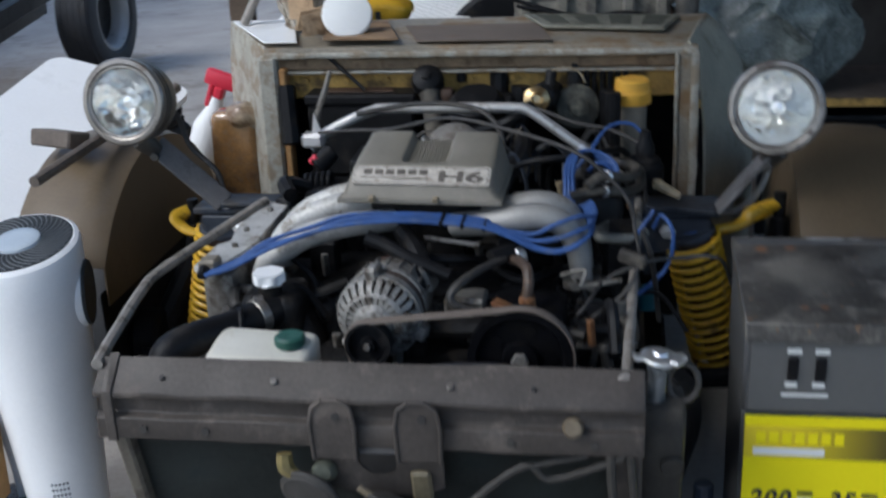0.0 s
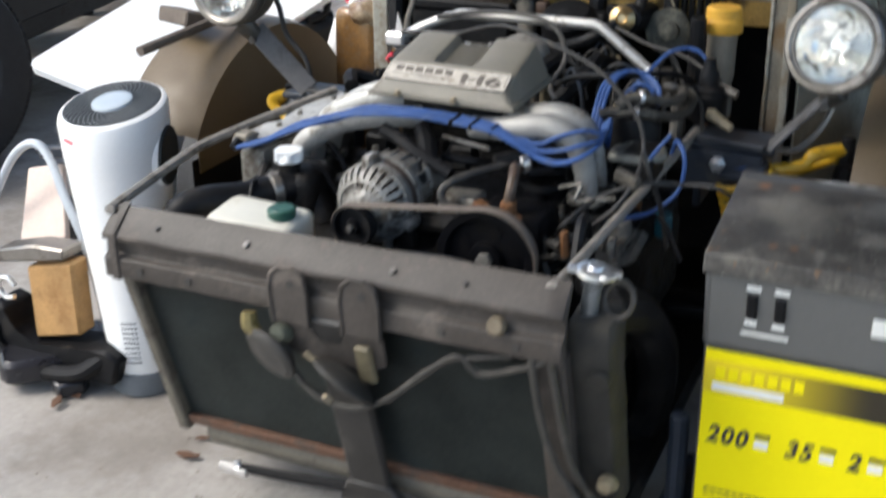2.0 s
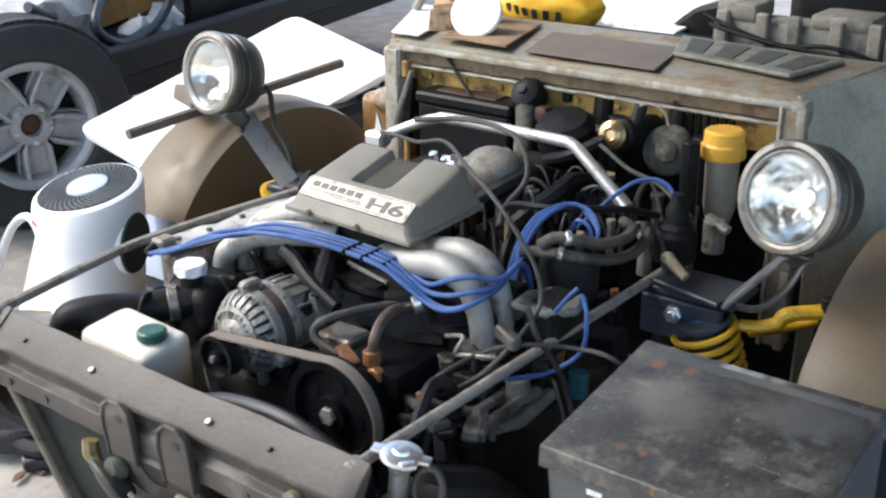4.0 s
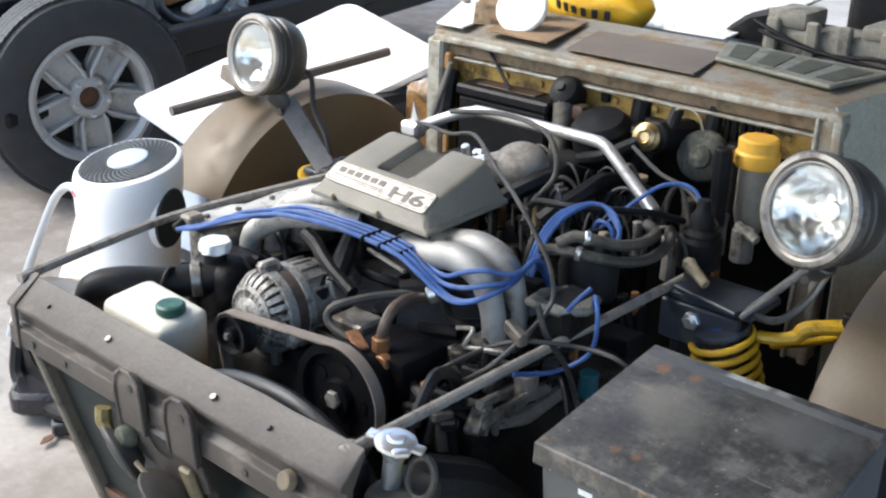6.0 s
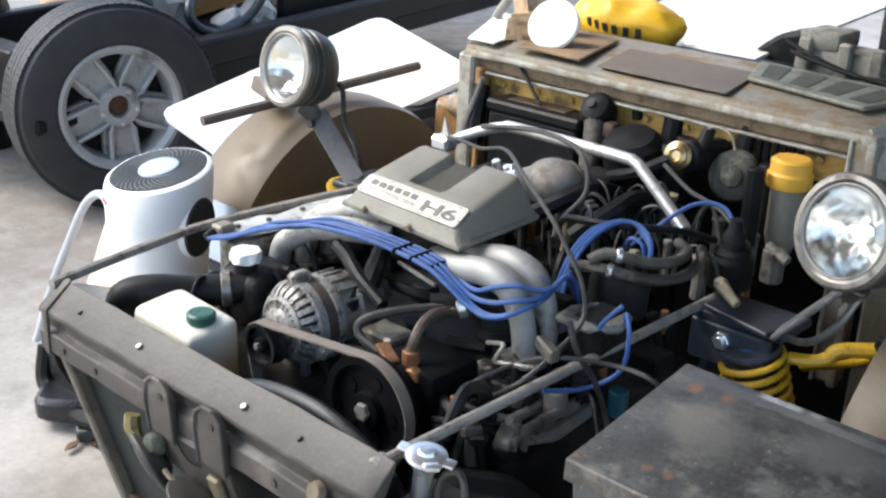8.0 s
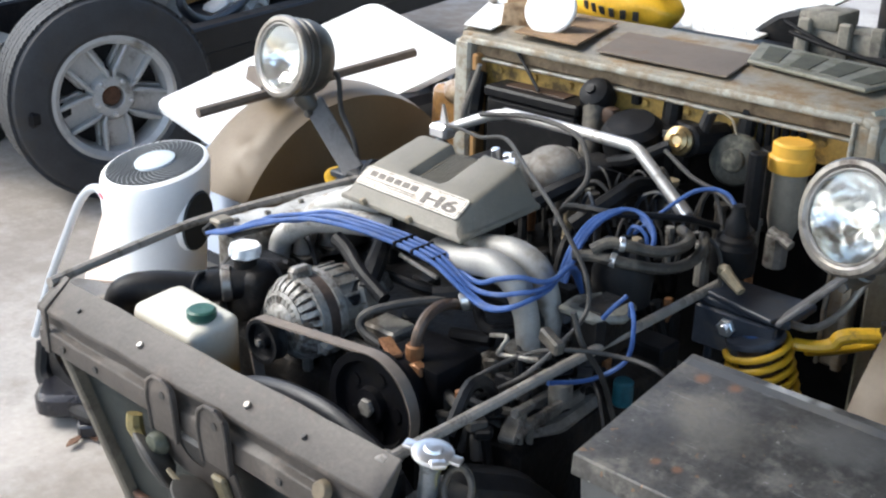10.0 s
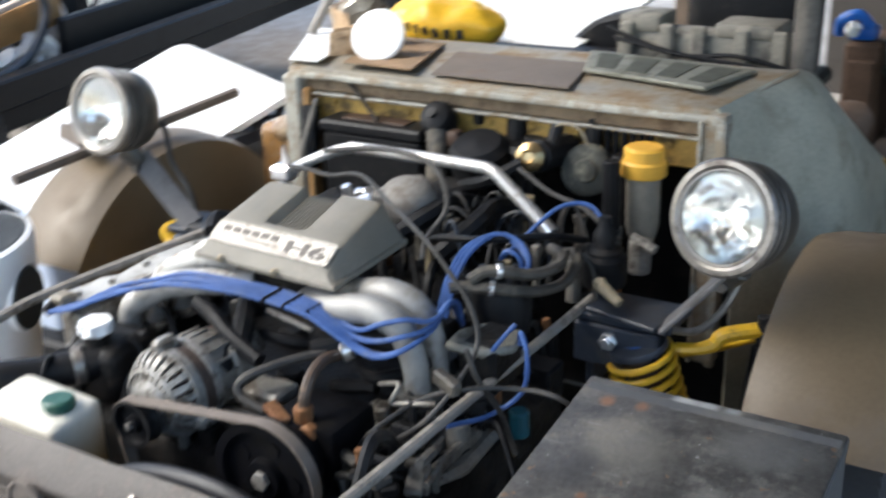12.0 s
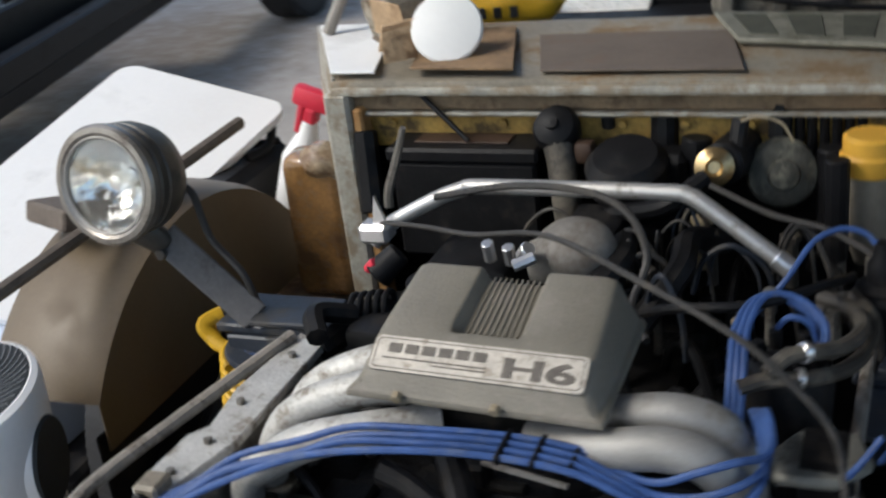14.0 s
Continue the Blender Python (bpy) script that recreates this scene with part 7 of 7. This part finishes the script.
part("base_strip", bm, label_cream, ch, "cream base strip")
bm = B()
box(bm, 0.43, 0.80, 0.26, 0.44, 0.055, 0.087, 0.006)
rod(bm, (0.455, 0.30, 0.087), (0.455, 0.30, 0.25), 0.016, seg=10)
trolley = part("trolley", bm, navy_plastic, ch, "dark navy trolley base")
for x, y in ((0.47, 0.235), (0.79, 0.24), (0.47, 0.42), (0.79, 0.42)):
    bm = B()
    rod(bm, (x - 0.011, y, 0.026), (x + 0.011, y, 0.026), 0.026, seg=16)
    box(bm, x - 0.014, x + 0.014, y - 0.012, y + 0.02, 0.03, 0.066, 0.003)
    box(bm, x - 0.03, x + 0.03, y - 0.03, y + 0.05, 0.062, 0.074, 0.003)
    part("caster", bm, rubber, trolley)
bm = B()
rod(bm, (0.819, 0.30, 0.545), (0.826, 0.30, 0.545), 0.006, seg=8)
part("screw", bm, chrome, ch)

# ---- air purifier ----
pur = thing("air_purifier", (-0.722, 0.44, 0), "white tower air purifier with dark slotted top", "air purifier")
PX = Matrix.Translation((-0.739, 0.451, 0))
bm = B()
lathe(bm, [(0.066, 0.045), (0.069, 0.05), (0.075, 0.13), (0.086, 0.27), (0.095, 0.38), (0.102, 0.46), (0.107, 0.52), (0.109, 0.572), (0.106, 0.583), (0.099, 0.588)], PX, 48)
part("tower_shell", bm, white_plastic, pur)
bm = B()
lathe(bm, [(0.072, 0.0), (0.074, 0.004), (0.071, 0.044), (0.06, 0.046)], PX, 40)
part("base", bm, grey_plastic, pur, "grey plastic base")
bm = B()
lathe(bm, [(0.097, 0.588), (0.093, 0.5895), (0.0, 0.5895)], PX, 40)
grille = part("top_grille", bm, fan_dark, pur, "dark radial slotted grille")
bm = B()
for k in range(40):
    mm = PX @ Matrix.Translation((0, 0, 0.5893)) @ Matrix.Rotation(2 * math.pi * k / 40, 4, "Z")
    for q in range(6):
        r0, r1 = 0.041 + q * 0.0087, 0.041 + (q + 1) * 0.0087
        a0, a1 = 0.055 * q + 0.006 * q * q, 0.055 * (q + 1) + 0.006 * (q + 1) ** 2
        w0, w1 = 0.0006 + 0.00008 * q, 0.0006 + 0.00008 * (q + 1)
        p0, p1 = Vector((r0 * math.cos(a0), r0 * math.sin(a0), 0)), Vector((r1 * math.cos(a1), r1 * math.sin(a1), 0))
        side = Vector((-(p1 - p0).y, (p1 - p0).x, 0)).normalized()
        up = Vector((0, 0, 0.0016))
        lo4 = [p0 - side * w0, p0 + side * w0, p1 + side * w1, p1 - side * w1]
        v8 = [bm.verts.new(mm @ p) for p in lo4] + [bm.verts.new(mm @ (p + up)) for p in lo4]
        for f in ((4, 5, 6, 7), (0, 1, 5, 4), (2, 3, 7, 6), (1, 2, 6, 5), (3, 0, 4, 7)):
            bm.faces.new([v8[i] for i in f])
tagged(part("slats", bm, surf("grey slats", (0.13, 0.135, 0.14), 0.5, var=0.04), grille), kind="stuff")
bm = B()
lathe(bm, [(0.041, 0.5895), (0.040, 0.594), (0.036, 0.596), (0.022, 0.5965), (0.0, 0.5965)], PX, 36)
dial = part("control_dial", bm, fan_hub, grille, "pale round control dial")
bm = B()
OM = PX @ Matrix.Rotation(radians(12), 4, "Z") @ Matrix.Translation((0.074, 0, 0.488)) @ Matrix.Rotation(radians(92), 4, "Y") @ Matrix.Diagonal((0.86, 0.66, 1, 1))
lathe(bm, [(0.085, -0.03), (0.078, 0.005), (0.070, 0.024), (0.062, 0.032), (0.0, 0.034)], OM, 32)
part("handle_bulge", bm, white_plastic, pur)
bm = B()
lathe(bm, [(0.062, 0.028), (0.066, 0.032), (0.063, 0.0365), (0.0, 0.036)], OM, 32)
part("handle_recess", bm, fan_dark, pur, "dark grey oval grip")
bm = B()
for i in range(5):
    for j in range(9):
        a = radians(-78 + i * 5)
        z = 0.075 + j * 0.011
        r = 0.0895
        lathe(bm, [(0.0022, 0.0), (0.0022, 0.002), (0.0, 0.002)], PX @ Matrix.Rotation(a, 4, "Z") @ Matrix.Translation((0.0645 + z * 0.075, 0, z)) @ Matrix.Rotation(radians(90), 4, "Y"), 6)
tagged(part("vent_dots", bm, fan_dark, pur), kind="stuff")
bm = B()
box(bm, 0.0, 0.03, -0.001, 0.001, 0, 0.004, 0, m=PX @ Matrix.Rotation(radians(-20), 4, "Z") @ Matrix.Translation((-0.0, -0.112, 0.560)))
part("print", bm, red_plastic, pur)

for ob in pur.children_recursive:
    for v in ob.data.vertices:
        k = min(1.0, max(0.0, (v.co.z - 0.30) / 0.25))
        v.co.z += 0.20 * (v.co.y - 0.44) * k
        v.co.x += 0.043 * (1.0 - v.co.z / 0.59)
        v.co.y -= 0.047 * (1.0 - v.co.z / 0.59)

# ---- small cart beside it ----
cart = thing("hand_cart", (-0.915, 0.345, 0), "small black hand cart with tube handle carrying wood blocks", "cart")
def upright(y):
    """Places a flat (x, z) outline in the plane at y, its depth running back."""
    return Matrix(((1, 0, 0, 0), (0, 0, 1, y), (0, 1, 0, 0), (0, 0, 0, 1)))


bm = B()
prism(bm, [(-1.03, 0.012), (-0.72, 0.03), (-0.70, 0.10), (-0.74, 0.12), (-0.79, 0.11), (-0.93, 0.09), (-0.975, 0.12), (-0.985, 0.17), (-1.02, 0.18), (-1.04, 0.14)], upright(0.31), 0.085, 0.008)
tube(bm, [(-1.03, 0.32, 0.15), (-1.01, 0.30, 0.07), (-0.90, 0.295, 0.045), (-0.80, 0.30, 0.055), (-0.745, 0.33, 0.095)], 0.020, 10)
part("base", bm, rubber, cart, "black moulded base")
bm = B()
prism(bm, [(-1.04, 0.315), (-0.95, 0.235), (-0.92, 0.24), (-0.795, 0.36), (-0.77, 0.40), (-0.79, 0.47), (-0.86, 0.50), (-1.02, 0.45)], Matrix.Translation((0, 0, 0.018)), 0.062, 0.012)
part("tray", bm, tray_black, cart, "glossy black plastic tray")
bm = B()
prism(bm, [(-0.86, 0.28), (-0.825, 0.262), (-0.79, 0.30), (-0.80, 0.33)], Matrix.Translation((0, 0, 0.0)), 0.035, 0.005)
part("tray_foot", bm, tray_black, cart)
bm = B()
prism(bm, [(-0.938, 0.095), (-0.812, 0.125), (-0.808, 0.292), (-0.933, 0.262)], upright(0.335), 0.05, 0.006)
part("wood_block", bm, tan_wood, cart, "tan wooden block")
bm = B()
leaf4 = [Vector(p) for p in ((-1.037, 0.43, 0.262), (-0.905, 0.43, 0.295), (-0.962, 0.51, 0.430), (-1.060, 0.51, 0.405))]
back4 = [bm.verts.new(p + Vector((0, 0.015, -0.009))) for p in leaf4]
front4 = [bm.verts.new(p) for p in leaf4]
for q in ((front4), (back4[::-1])):
    bm.faces.new(q)
for i in range(4):
    bm.faces.new((front4[i], back4[i], back4[(i + 1) % 4], front4[(i + 1) % 4]))
bmesh.ops.recalc_face_normals(bm, faces=bm.faces[:])
bmesh.ops.bevel(bm, geom=bm.edges[:], offset=0.003, segments=1, affect="EDGES", profile=0.5)
part("pale_board", bm, pale_wood, cart, "pale pinkish board")
bm = B()
prism(bm, [(-1.012, 0.262), (-0.822, 0.296), (-0.820, 0.320), (-0.90, 0.318), (-1.010, 0.290)], upright(0.328), 0.06, 0.004)
part("steel_band", bm, bezel_mat, cart, "bright steel band")
bm = B()
prism(bm, [(-1.005, 0.440), (-0.90, 0.452), (-0.93, 0.474), (-1.0, 0.466)], upright(0.490), 0.025, 0.003)
rod(bm, (-0.99, 0.492, 0.462), (-0.99, 0.48, 0.462), 0.012, seg=10)
part("end_clip", bm, blue_steel, cart)
bm = B()
tube(bm, [(-1.205, 0.385, 0.075), (-1.162, 0.415, 0.223), (-1.087, 0.43, 0.36), (-1.027, 0.44, 0.455), (-0.972, 0.445, 0.492), (-0.927, 0.44, 0.47), (-0.879, 0.42, 0.388), (-0.841, 0.415, 0.303), (-0.812, 0.41, 0.175), (-0.807, 0.41, 0.05)], 0.0095, 10)
part("tube_handle", bm, surf("pale blue grey tube", (0.50, 0.53, 0.56), 0.35, metal=0.2, var=0.08, scale=12), cart, "pale bent tube handle")
bm = B()
tube(bm, [(-0.975 + 0.024 * math.cos(a), 0.318, 0.215 + 0.024 * math.sin(a)) for a in (0.4, 1.4, 2.4, 3.4, 4.4, 5.4)], 0.0055, 8)
part("chrome_hook", bm, chrome, cart)
for x in (-0.99, -0.87):
    part("foot", box(B(), x - 0.014, x + 0.014, 0.32, 0.38, 0.0, 0.03, 0.004), rubber, cart)
for ob in cart.children_recursive:
    for v in ob.data.vertices:
        v.co.x += 0.012
        v.co.z -= 0.010 * min(1.0, max(0.0, v.co.z / 0.1))

# ---- white board, bin, stick ----
P0, P1, P2 = Vector((-1.358, 0.879, 0.512)), Vector((-1.125, 1.438, 0.736)), Vector((-0.791, 1.466, 0.640))
ux, uy = P1 - P0, P2 - P1
un = uy.cross(ux).normalized()
un = un if un.z > 0 else -un
SM = Matrix(((ux.x, uy.x, un.x, P0.x), (ux.y, uy.y, un.y, P0.y), (ux.z, uy.z, un.z, P0.z), (0, 0, 0, 1)))
bm = B()
prism(bm, [(x / ux.length + 0.5, y / uy.length + 0.5) for x, y in rounded(ux.length / 2 + 0.008, uy.length / 2 + 0.008, 0.035)], SM @ Matrix.Translation((0, 0, -0.022)), 0.022)
single("white_board", bm, board_mat, "white plastic board with rounded corners lying at a slope", "board")
bm = B()
rim_pts = rounded(0.10, 0.13, 0.03)
for z0, z1, s0, s1 in ((0.0, 0.27, 0.82, 1.0), (0.27, 0.285, 1.08, 1.08)):
    lo_ = [bm.verts.new((-1.12 + x * s0, 0.96 + y * s0, z0 * 0.85 + 0.17)) for x, y in rim_pts]
    hi_ = [bm.verts.new((-1.12 + x * s1, 0.96 + y * s1, z1 * 0.85 + 0.17)) for x, y in rim_pts]
    k = len(lo_)
    for i in range(k):
        bm.faces.new((lo_[i], lo_[(i + 1) % k], hi_[(i + 1) % k], hi_[i]))
    bm.faces.new(lo_[::-1])
bm.faces.new(hi_)
single("storage_bin", bm, bin_plastic, "bluish translucent storage bin under the white board", "bin")
bm = B()
box(bm, -1.30, -0.96, 0.80, 1.20, 0.0, 0.168, 0.01)
single("black_case", bm, rubber, "low black case under the bin", "case")
bm = B()
box(bm, -0.97, -0.80, 1.1, 1.5, 0.0, 0.56, 0.02)
single("dark_stand", bm, rubber, "dark stand under the white board", "stand")
bm = B()
tube(bm, [(-0.758, 0.575, 0.664), (-0.722, 0.85, 0.690), (-0.690, 1.145, 0.716)], 0.0115, 8, straight=True)
single("wooden_stick", bm, dark_wood, "dark weathered stick lying on the fender", "stick")
bm = B()
box(bm, -0.055, 0.055, -0.03, 0.03, 0.0, 0.034, 0.004, m=Matrix.Translation((-0.815, 0.80, 0.670)) @ Matrix.Rotation(radians(-20), 4, "Z") @ Matrix.Rotation(radians(-14), 4, "X"))
single("wood_offcut", bm, dark_wood, "dark brown wood offcut on the fender", "wood")
bm = B()
tube(bm, [(-0.955, 1.38, 0.566), (-0.92, 1.44, 0.60), (-0.87, 1.47, 0.625), (-0.825, 1.46, 0.615), (-0.812, 1.42, 0.575), (-0.83, 1.36, 0.567)], 0.010, 8)
tube(bm, [(-0.94, 1.30, 0.568), (-0.90, 1.36, 0.568), (-0.86, 1.42, 0.57), (-0.81, 1.46, 0.568)], 0.008, 8)
single("black_cable", bm, rubber, "looped black cable lying on the dark stand", "cable")
jug = thing("amber_jug", (-0.560, 1.16, 0.40), "amber jug wrapped in clear film beside the cowl", "jug")
bm = B()
box(bm, -0.618, -0.50, 1.115, 1.20, 0.402, 0.662, 0.02, 3)
rough_up(bm, 0.008, 18, 5.0)
part("bottle", bm, jug_mat, jug)
bm = B()
bmesh.ops.create_icosphere(bm, subdivisions=3, radius=1.0)
bmesh.ops.transform(bm, matrix=Matrix.Translation((-0.535, 1.14, 0.650)) @ Matrix.Diagonal((0.040, 0.036, 0.032, 1)), verts=bm.verts[:])
rough_up(bm, 0.009, 45, 4.0)
part("film_wrap", bm, surf("brownish clear film", (0.40, 0.31, 0.21), 0.15, var=0.35, scale=30, dirt=(0.16, 0.085, 0.035), amount=0.45, dscale=24, coat=0.4), jug, "crumpled clear film", angle=30)
bm = B()
box(bm, -0.70, -0.54, 1.06, 1.30, 0.0, 0.40, 0.01)
single("carton", bm, cardboard, "brown carton standing by the fender", "carton")
spray = thing("spray_bottle", (-0.69, 1.36, 0.42), "white spray bottle with red trigger", "bottle")
bm = B()
lathe(bm, [(0.04, 0.0), (0.042, 0.01), (0.042, 0.15), (0.02, 0.20), (0.016, 0.23)], Matrix.Translation((-0.69, 1.36, 0.42)), 20)
part("bottle", bm, white_plastic, spray)
bm = B()
box(bm, -0.73, -0.63, 1.345, 1.375, 0.675, 0.715, 0.008, 2)
box(bm, -0.715, -0.70, 1.345, 1.375, 0.62, 0.68, 0.004)
box(bm, -0.70, -0.675, 1.343, 1.377, 0.645, 0.68, 0.006)
part("trigger_head", bm, red_plastic, spray, "red trigger head")
# the bottle leans over to its side
lean = Matrix.Translation((-0.725, 1.36, 0.42)) @ Matrix.Rotation(radians(20), 4, "Y") @ Matrix.Translation((0.660, -1.36, -0.42))
for ob in spray.children_recursive:
    ob.data.transform(lean)
bm = B()
box(bm, -0.78, -0.62, 1.31, 1.45, 0.0, 0.42, 0.01)
single("carton", bm, cardboard, "brown carton under the spray bottle", "carton")

# ---- second chassis alongside ----
ch2 = thing("bare_chassis", (-2.15, 2.2, 0), "black bare vehicle chassis on silver alloy wheels", "vehicle")
for at in ((-2.12, 1.20, 0.335),):
    wh = new("road_wheel")
    wh.location = at
    wh.parent = ch2
    wh.matrix_parent_inverse = Matrix.Translation(-spot(ch2))
    road_wheel(at, 0.335, 0.20, 0.199, wh, spoke=True)
    # the wheel is steered a little
    steer = Matrix.Translation(at) @ Matrix.Rotation(radians(-14), 4, "Z") @ Matrix.Translation(-Vector(at))
    for ob in wh.children_recursive:
        ob.data.transform(steer)
for x in (-2.9, -3.0):
    part("axle_stand", rod(B(), (x, 3.4 if x > -2.95 else 1.2, 0.0), (x, 3.4 if x > -2.95 else 1.2, 0.29), 0.05, 0.03, seg=8), black_steel, ch2, "black axle stand")
spare = thing("loose_wheel", (-2.66, 4.95, 0), "black tyre standing on the far floor", "wheel")
road_wheel((-2.66, 4.95, 0.335), 0.335, 0.22, 0.21, spare, spoke=False)
bm = B()
box(bm, -2.14, -2.06, 1.45, 5.2, 0.40, 0.50, 0.008)
part("side_rail", bm, black_steel, ch2, "long black chassis rail")
bm = B()
box(bm, -2.20, -2.145, 1.5, 5.2, 0.30, 0.42, 0.008)
part("side_rail", bm, black_steel, ch2, "long black chassis rail")
bm = B()
box(bm, -3.0, -2.2, 0.9, 3.9, 0.28, 0.33, 0.01)
part("floor_pan", bm, black_steel, ch2)
part("side_rail", box(B(), -3.05, -2.98, 0.7, 4.0, 0.30, 0.50, 0.008), black_steel, ch2, "long black chassis rail")
part("cross_member", box(B(), -2.98, -2.5, 1.0, 1.1, 0.33, 0.48, 0.008), black_steel, ch2)
part("cross_member", box(B(), -2.98, -2.2, 3.5, 3.6, 0.33, 0.48, 0.008), black_steel, ch2)
bm = B()
tube(bm, [(-2.2, 1.60, 0.56), (-2.22, 1.75, 0.47), (-2.25, 1.98, 0.50), (-2.28, 2.13, 0.62), (-2.3, 2.10, 0.75), (-2.3, 1.92, 0.72), (-2.26, 1.72, 0.65)], 0.02, 10, closed=True)
tube(bm, [(-2.2, 1.3, 0.68), (-2.3, 1.5, 0.60), (-2.5, 1.65, 0.62), (-2.6, 1.9, 0.70)], 0.018, 10)
part("seat_tube", bm, blue_steel, ch2, "black bent tube frame")
bm = B()
box(bm, -0.27, 0.27, -0.05, 0.05, -0.06, 0.06, 0.012, 2, m=Matrix.Translation((-2.40, 2.0, 0.585)) @ Matrix.Rotation(radians(78), 4, "Z") @ Matrix.Rotation(radians(-8), 4, "Y"))
part("wood_panel", bm, tan_wood, ch2, "tan wooden seat base")
bm = B()
bmesh.ops.create_icosphere(bm, subdivisions=3, radius=1.0)
bmesh.ops.transform(bm, matrix=Matrix.Translation((-2.30, 2.02, 0.46)) @ Matrix.Diagonal((0.06, 0.20, 0.09, 1)), verts=bm.verts[:])
rough_up(bm, 0.05, 12, 9.0)
part("film_bag", bm, cling, ch2, "crumpled clear bag", angle=20)
bm = B()
box(bm, -0.22, 0.22, -0.02, 0.02, -0.01, 0.01, 0.004, m=Matrix.Translation((-2.33, 1.92, 0.66)) @ Matrix.Rotation(radians(70), 4, "Z") @ Matrix.Rotation(radians(-12), 4, "Y"))
part("pale_slat", bm, pale_wood, ch2)
bm = B()
bmesh.ops.create_icosphere(bm, subdivisions=3, radius=1.0)
bmesh.ops.transform(bm, matrix=Matrix.Translation((-2.45, 1.55, 0.55)) @ Matrix.Diagonal((0.22, 0.2, 0.16, 1)), verts=bm.verts[:])
rough_up(bm, 0.06, 9, 2.0)
part("cloth", bm, surf("grey cloth", (0.35, 0.34, 0.33), 0.9, var=0.2), ch2, "crumpled grey cloth", angle=25)
bm = B()
tube(bm, [(-2.6 , 2.72 + 0.14 * math.cos(a * math.pi / 8), 0.64 + 0.17 * math.sin(a * math.pi / 8)) for a in range(16)], 0.014, 8, closed=True, n=2)
for a in (0.5, 2.6, 4.7):
    rod(bm, (-2.6, 2.72, 0.64), (-2.6, 2.72 + 0.14 * math.cos(a), 0.64 + 0.17 * math.sin(a)), 0.012, seg=6)
part("steering_wheel", bm, rubber, ch2, "black three spoke steering wheel")
bm = B()
lathe(bm, [(0.10, 0.0), (0.105, 0.01), (0.12, 0.22), (0.122, 0.24), (0.11, 0.24), (0.105, 0.22)], Matrix.Translation((-3.02, 3.0, 0.33)), 24)
single("bucket", bm, white_plastic, "white plastic bucket standing on the chassis", "bucket")
part("tub_side", box(B(), -2.26, -2.215, 2.15, 4.9, 0.33, 0.60, 0.01), black_steel, ch2, "black inner side of the tub")
for q, (x, y, z, w, mat, name, text) in enumerate(((-3.25, 1.9, 0.0, 0.30, surf("tan cloth", (0.40, 0.28, 0.19), 0.9, var=0.3, scale=8), "crumpled_cloth", "crumpled tan cloth heap beside the chassis"), (-3.35, 2.7, 0.0, 0.28, surf("pale cloth", (0.62, 0.58, 0.54), 0.9, var=0.25, scale=8), "crumpled_cloth", "crumpled pale cloth heap beside the chassis"), (-3.1, 1.1, 0.0, 0.26, rubber, "black_bag", "black plastic bag beside the chassis"))):
    bm = B()
    bmesh.ops.create_icosphere(bm, subdivisions=4, radius=1.0)
    bmesh.ops.transform(bm, matrix=Matrix.Translation((x, y, 0.34)) @ Matrix.Diagonal((w * 0.7, w, 0.36, 1)), verts=bm.verts[:])
    rough_up(bm, 0.11, 6.0, 3.0 + q)
    rough_up(bm, 0.02, 25.0, 1.0 + q)
    for v in bm.verts:
        v.co.z = max(v.co.z, 0.0)
    single(name, bm, mat, text, "cloth" if q < 2 else "bag", angle=30)
bm = B()
box(bm, -2.9, -2.35, 2.5, 3.2, 0.33, 0.44, 0.03, 2)
box(bm, -2.5, -2.24, 2.9, 3.4, 0.33, 0.50, 0.03, 2)
rough_up(bm, 0.02, 7, 1.0)
part("floor_cover", bm, rubber, ch2, "black rubber floor cover")
# the chassis stands a little askew
for ob in ch2.children:
    if ob.data is not None:
        for v in ob.data.vertices:
            v.co.x += -0.05 - 0.25 * (v.co.y - 1.6)

# ---- leaves and grit on the floor ----
random.seed(21)
for k in range(12):
    if k < 8:
        x, y = ((-0.79, 0.285), (-0.805, 0.245), (-0.73, 0.355), (-0.595, 0.385), (-0.452, 0.252), (0.35, -0.30), (-0.44, 0.19), (0.44, 0.02))[k]
    else:
        x, y = random.uniform(-1.4, 1.0), random.uniform(-1.0, 0.25)
    s = random.uniform(0.014, 0.026) if k < 8 else 0.009
    bm = B()
    pts = [(math.cos(a) * s * random.uniform(0.85, 1.15), math.sin(a) * s * 0.42 * random.uniform(0.6, 1.2)) for a in (i * math.pi / 6 for i in range(12))]
    prism(bm, pts, Matrix.Identity(4), 0.0012)
    for v in bm.verts:
        v.co.z += 0.9 * abs(v.co.y) * random.uniform(0.4, 1.0) + 9.0 * v.co.x * v.co.x
    ob = single("dry_leaf", bm, leaf_mat, "curled dry brown leaf on the concrete", "leaf", group="dry leaves")
    ob.matrix_world = Matrix.Translation((x, y, 0.001)) @ Matrix.Rotation(random.uniform(0, 6.28), 4, "Z")
bm = B()
for k in range(420):
    x, y = random.gauss(0.2, 0.32), random.gauss(0.06, 0.12)
    s = random.uniform(0.0006, 0.0021)
    box(bm, x - s, x + s, y - s, y + s, 0.0, s * 1.2, 0)
single("grit", bm, surf("dark floor grit", (0.20, 0.175, 0.145), 0.9, var=0.4, scale=60), "fine grit and crumbs on the concrete floor", "grit", kind="stuff")
